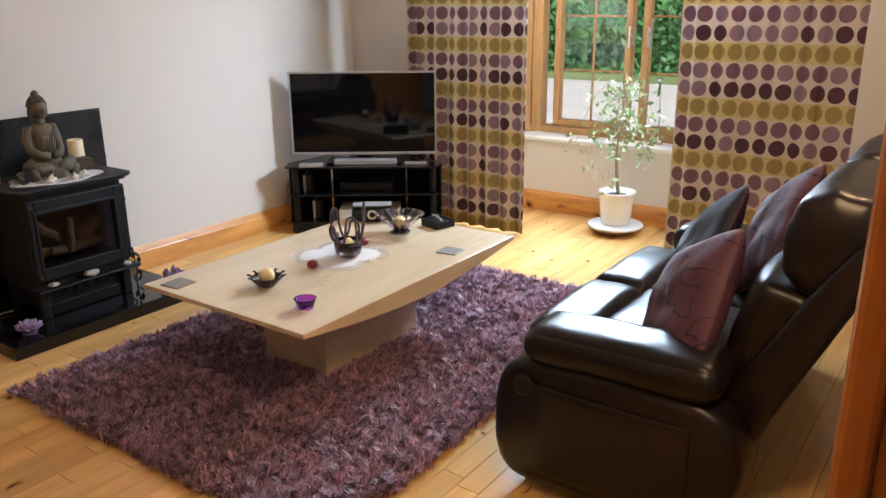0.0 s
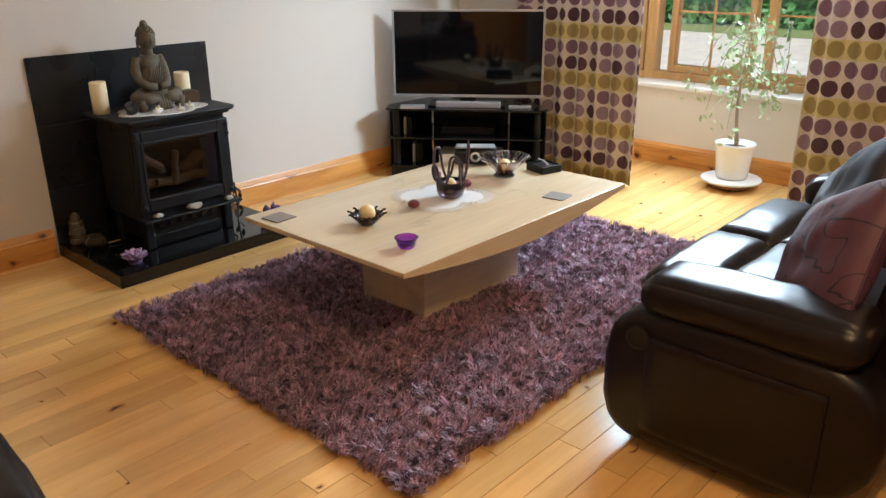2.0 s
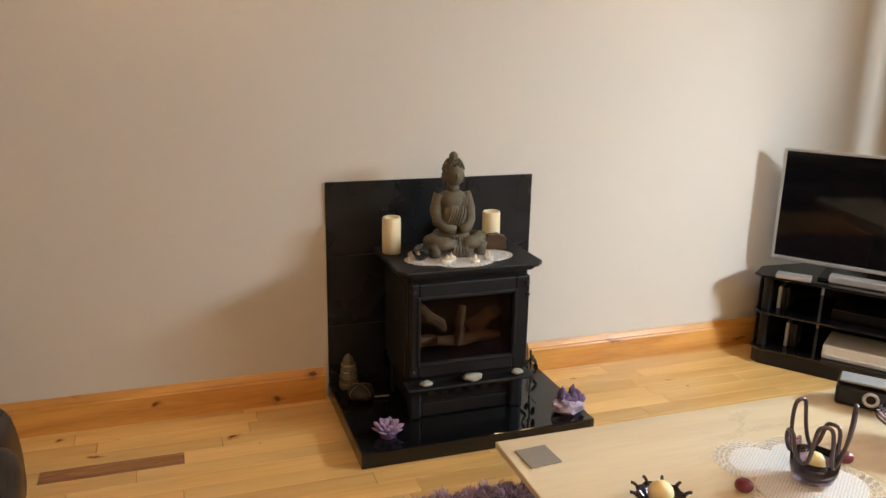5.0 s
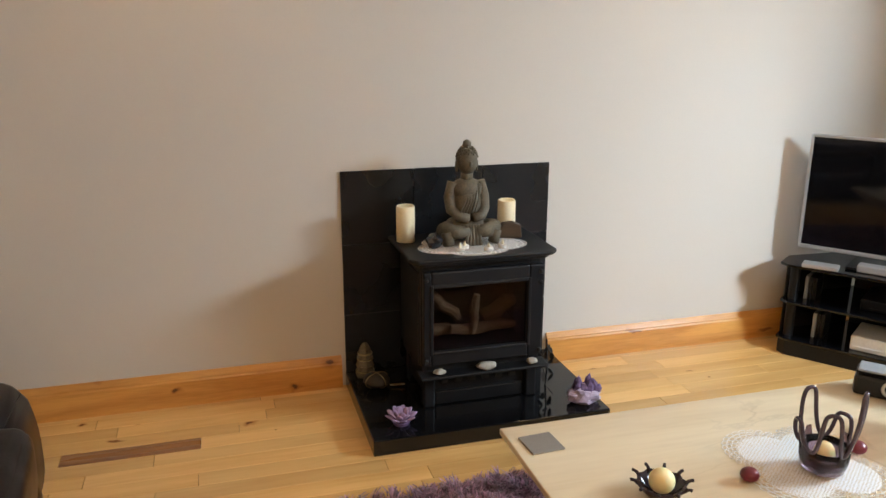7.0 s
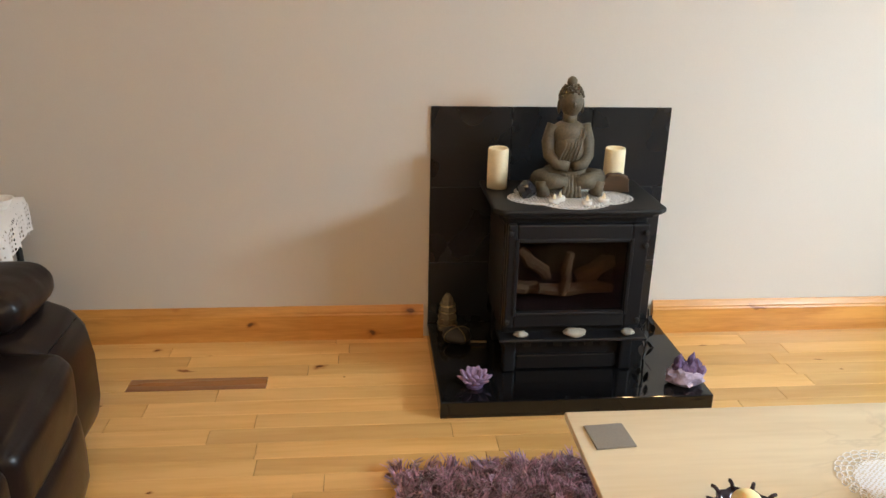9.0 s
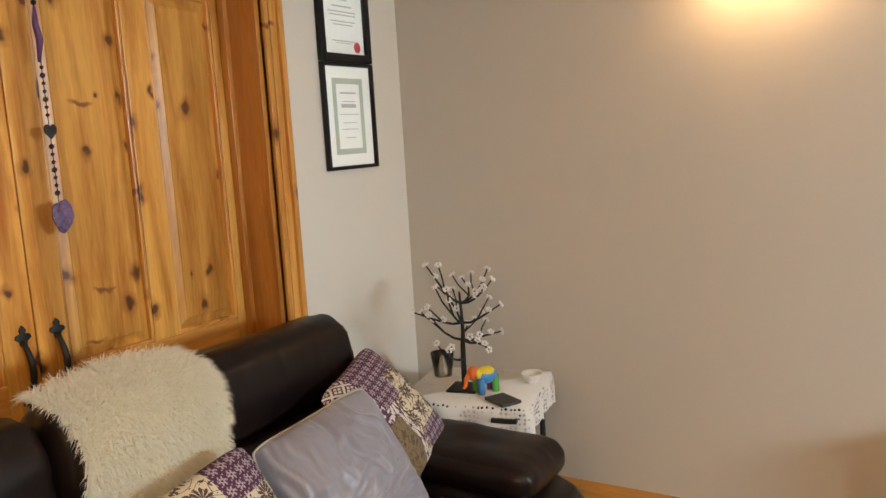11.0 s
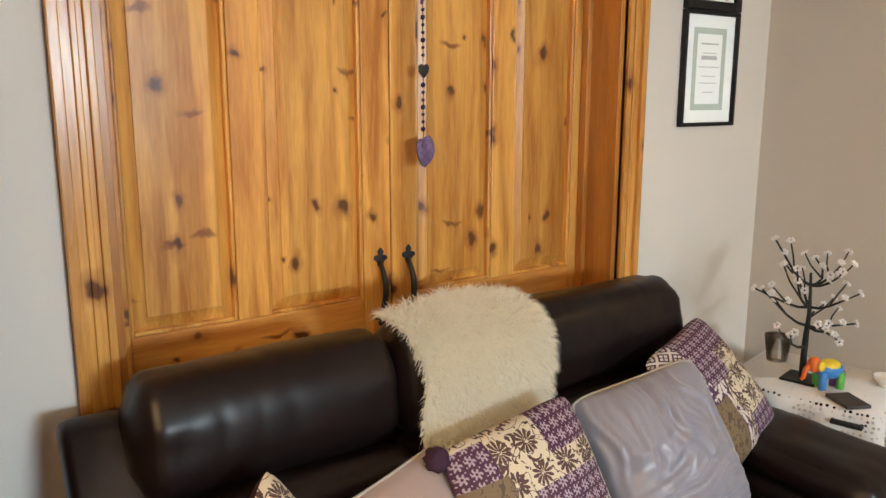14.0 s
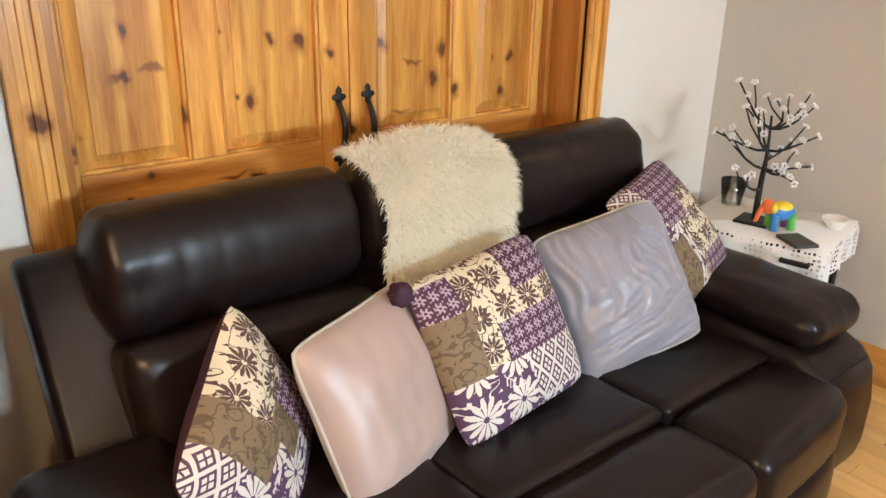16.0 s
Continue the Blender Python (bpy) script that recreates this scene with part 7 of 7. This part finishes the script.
# ---- air vent ----
vent = thing("air_vent", "white plastic louvred air vent high on the wall", "vent")
vy0, vy1, vz0, vz1 = -0.395, -0.142, 2.160, 2.328
VW = material("vent_plastic", (0.74, 0.72, 0.68), 0.5, var=0.03, bump=0)
part("frame", join(box(XW, XW + 0.014, vy0, vy0 + 0.02, vz0, vz1, 0.003), box(XW, XW + 0.014, vy1 - 0.03, vy1, vz0, vz1, 0.003), box(XW, XW + 0.014, vy0 + 0.02, vy1 - 0.03, vz0, vz0 + 0.02, 0.003), box(XW, XW + 0.014, vy0 + 0.02, vy1 - 0.03, vz1 - 0.02, vz1, 0.003), box(XW, XW + 0.012, vy0 + 0.02, vy1 - 0.03, 2.238, 2.250, 0.002)), VW, vent)
part("backing", box(XW, XW + 0.002, vy0 + 0.01, vy1 - 0.01, vz0 + 0.01, vz1 - 0.01), material("vent_dark", (0.10, 0.085, 0.07), 0.9, bump=0), vent)
for i in range(11):
    y = vy0 + 0.024 + i * 0.0183
    for z0, z1 in ((vz0 + 0.02, 2.238), (2.250, vz1 - 0.02)):
        part("slat", box(XW + 0.001, XW + 0.010, y, y + 0.0085, z0, z1, 0.001, 1), VW, vent)

# ---- wall clock ----
def wall_clock():
    cx, y, cz = -1.985, YP + 0.004, 2.405
    t = thing("wall_clock", "round wall clock in a black scrolled iron frame", "clock")
    R = Matrix.Translation((cx, y, cz)) @ Matrix.Rotation(-math.pi / 2, 4, "X") @ Matrix.Rotation(math.pi, 4, "Z")
    part("rim", lathe([(0.080, 0.0), (0.103, 0.0), (0.104, 0.022), (0.096, 0.032), (0.086, 0.026), (0.080, 0.014), (0.080, 0.0)], 40, R, caps=False), IRON_MATT, t, smooth=True)
    part("dial", lathe([(0.0, 0.012), (0.083, 0.012), (0.083, 0.008), (0.0, 0.008)], 40, R), material("clock_dial", (0.78, 0.76, 0.66), 0.6, bump=0), t)
    for k in range(12):
        a = k * math.tau / 12
        part("hour_mark", box(-0.0035, 0.0035, 0.062, 0.074, 0.0121, 0.0132, m=R @ Matrix.Rotation(a, 4, "Z")), INK, t)
    for ang, ln, w in ((180, 0.066, 0.0025), (-45, 0.040, 0.004)):
        part("hand_pointer", box(-w, w, -0.010, ln, 0.0136, 0.0146, m=R @ Matrix.Rotation(radians(ang), 4, "Z")), BLACK_PLASTIC, t)
    part("outer_ring", tube([R @ Vector((0.150 * math.cos(k * math.tau / 48), 0.150 * math.sin(k * math.tau / 48), 0.010)) for k in range(48)], 0.0042, 8, closed=True), IRON_MATT, t, smooth=True)
    for k in range(8):
        a0 = k * math.tau / 8
        pts = []
        for s in range(22):
            q = s / 21
            rr = 0.106 + 0.040 * q
            a = a0 + 0.62 * q
            pts.append(R @ Vector((rr * math.cos(a), rr * math.sin(a), 0.010)))
        part("scroll", tube(pts, 0.0030, 6), IRON_MATT, t, smooth=True)
        cur = []
        for s in range(20):
            q = s / 19 * 4.6
            rr = 0.016 * (1 - s / 26)
            c = Vector((0.128 * math.cos(a0 + 0.12), 0.128 * math.sin(a0 + 0.12), 0.010))
            cur.append(R @ (c + Vector((rr * math.cos(q + a0), rr * math.sin(q + a0), 0))))
        part("scroll", tube(cur, 0.0028, 6), IRON_MATT, t, smooth=True)


wall_clock()

# ---- bead hanging ----
def bead_hanging():
    x, y = -2.045, YP - 0.085
    t = thing("bead_hanging", "string of dark beads with a heart and purple crystal", "ornament")
    part("cord", tube([(x, y, 2.111), (x + 0.002, y, 1.9), (x, y, 1.42)], 0.0014, 5), BLACK_PLASTIC, t)
    bead = material("dark_bead", (0.03, 0.015, 0.03), 0.25, bump=0)
    z = 2.09
    k = 0
    while z > 1.44:
        if not (1.59 < z < 1.66 or 1.80 < z < 1.96):
            part("bead", blob(0.006 if k % 3 else 0.0085, Matrix.Translation((x + 0.001, y, z)), 0, 1), bead, t, smooth=True)
        z -= 0.021
        k += 1
    rib = material("purple_ribbon", (0.12, 0.05, 0.14), 0.5, bump=0)
    part("ribbon", tube([(x, y, 1.955), (x + 0.006, y + 0.004, 1.91), (x - 0.004, y, 1.87), (x + 0.005, y, 1.81)], 0.009, 6, taper=[0.4, 1.0, 1.1, 0.5]), rib, t, "purple ribbon", smooth=True)
    part("heart", prism([(0.0, -0.024), (0.016, -0.006), (0.018, 0.010), (0.009, 0.019), (0.0, 0.012), (-0.009, 0.019), (-0.018, 0.010), (-0.016, -0.006)], -0.006, 0.006, 0.004, Matrix.Translation((x, y + 0.002, 1.628)) @ Matrix.Rotation(math.pi / 2, 4, "X")), IRON_MATT, t, "black heart")
    part("crystal", blob(1, Matrix.Translation((x - 0.002, y + 0.004, 1.395)), 0.5, 2, 2.5, 6, (0.030, 0.010, 0.048)), AMETHYST, t, "rough purple crystal")


bead_hanging()

# ---- wall lights ----
BRASS = bpy.data.materials["brass"]


SHADE = material("frosted_shade", (0.85, 0.78, 0.66), 0.5, bump=0.1)
sn, sl = SHADE.node_tree.nodes, SHADE.node_tree.links
s_tr, s_ms = sn.new("ShaderNodeBsdfTranslucent"), sn.new("ShaderNodeMixShader")
s_tr.inputs[0].default_value = (0.9, 0.8, 0.62, 1)
s_ms.inputs[0].default_value = 0.6
sl.new(sn["Principled BSDF"].outputs[0], s_ms.inputs[1]), sl.new(s_tr.outputs[0], s_ms.inputs[2]), sl.new(s_ms.outputs[0], sn["Material Output"].inputs[0])
BULB = glow("lamp_glow", (1.0, 0.72, 0.40), 18)


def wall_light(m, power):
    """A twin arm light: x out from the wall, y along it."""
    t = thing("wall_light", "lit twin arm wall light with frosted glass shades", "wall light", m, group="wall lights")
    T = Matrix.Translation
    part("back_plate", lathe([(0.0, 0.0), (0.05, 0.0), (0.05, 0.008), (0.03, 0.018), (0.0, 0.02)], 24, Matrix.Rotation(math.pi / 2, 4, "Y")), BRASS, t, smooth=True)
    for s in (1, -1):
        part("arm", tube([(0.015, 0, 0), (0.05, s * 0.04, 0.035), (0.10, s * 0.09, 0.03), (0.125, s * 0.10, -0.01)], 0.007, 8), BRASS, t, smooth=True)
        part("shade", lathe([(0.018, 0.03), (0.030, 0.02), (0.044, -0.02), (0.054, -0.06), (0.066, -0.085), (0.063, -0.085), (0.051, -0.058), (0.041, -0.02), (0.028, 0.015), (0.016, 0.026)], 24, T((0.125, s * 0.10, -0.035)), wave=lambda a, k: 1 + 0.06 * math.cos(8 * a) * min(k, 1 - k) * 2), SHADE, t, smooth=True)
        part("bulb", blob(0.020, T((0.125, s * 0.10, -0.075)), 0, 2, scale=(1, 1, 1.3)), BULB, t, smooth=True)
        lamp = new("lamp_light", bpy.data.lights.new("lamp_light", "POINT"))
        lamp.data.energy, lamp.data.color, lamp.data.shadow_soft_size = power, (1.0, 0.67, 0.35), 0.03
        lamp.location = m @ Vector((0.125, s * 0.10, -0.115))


wall_light(pose(XW, 1.05, 2.16), LAMP_POWER * 0.32)
wall_light(pose(XW, 3.10, 2.16), LAMP_POWER * 0.2)
# Unseen pair on the entrance wall, added for warm light from that side.
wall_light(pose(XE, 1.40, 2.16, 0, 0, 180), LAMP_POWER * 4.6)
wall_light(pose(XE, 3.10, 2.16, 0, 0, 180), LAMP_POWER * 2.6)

# ---- floorboards ----
FLOORING = tagged(part("floor", box(XW, XE + 1.2, YP, YN + 0.6, -0.03, -0.012), JOINT), "honey coloured maple strip floor with dark streaks", "floor", kind="structure")


def floorboards():
    rng = random.Random(11)
    w = 0.0835
    rest = []
    x, row, placed = -3.227 - w * 5, 0, 0
    while x < XE + 1.2:
        y = YP - rng.uniform(0, 0.7)
        while y < 5.16:
            ln = rng.uniform(0.42, 1.25)
            a, b = y, y + ln
            y = b
            if row == 4:
                if a < 0.63 < b:
                    b = y = 0.63
                elif abs(a - 0.63) < 1e-6:
                    b = y = 1.107
            dark = row == 4 and abs(a - 0.63) < 1e-6
            x0, x1, y0, y1 = max(x, XW), min(x + w, XE + 1.2), max(a, YP), min(b, 5.15)
            if x1 - x0 < 0.01 or y1 - y0 < 0.02:
                continue
            bm = box(x0 + 0.0006, x1 - 0.0006, y0 + 0.0007, y1 - 0.0007, -0.012, 0.0, 0.0012, 1)
            hidden = (-2.6 < x < -1.2 and y0 > 1.6 and y1 < 3.7) or x > XE or (x > -0.9 and y0 > 2.2) or (x < -3.0 and y0 > 3.9)
            if hidden or placed >= 300:
                rest.append(bm)
            else:
                part("floorboard", bm, FLOOR_DARK if dark else FLOOR, FLOORING)
                placed += 1
        x += w
        row += 1
    o = part("floorboards", join(*rest), FLOOR, FLOORING)
    o["kind"] = "stuff"


floorboards()
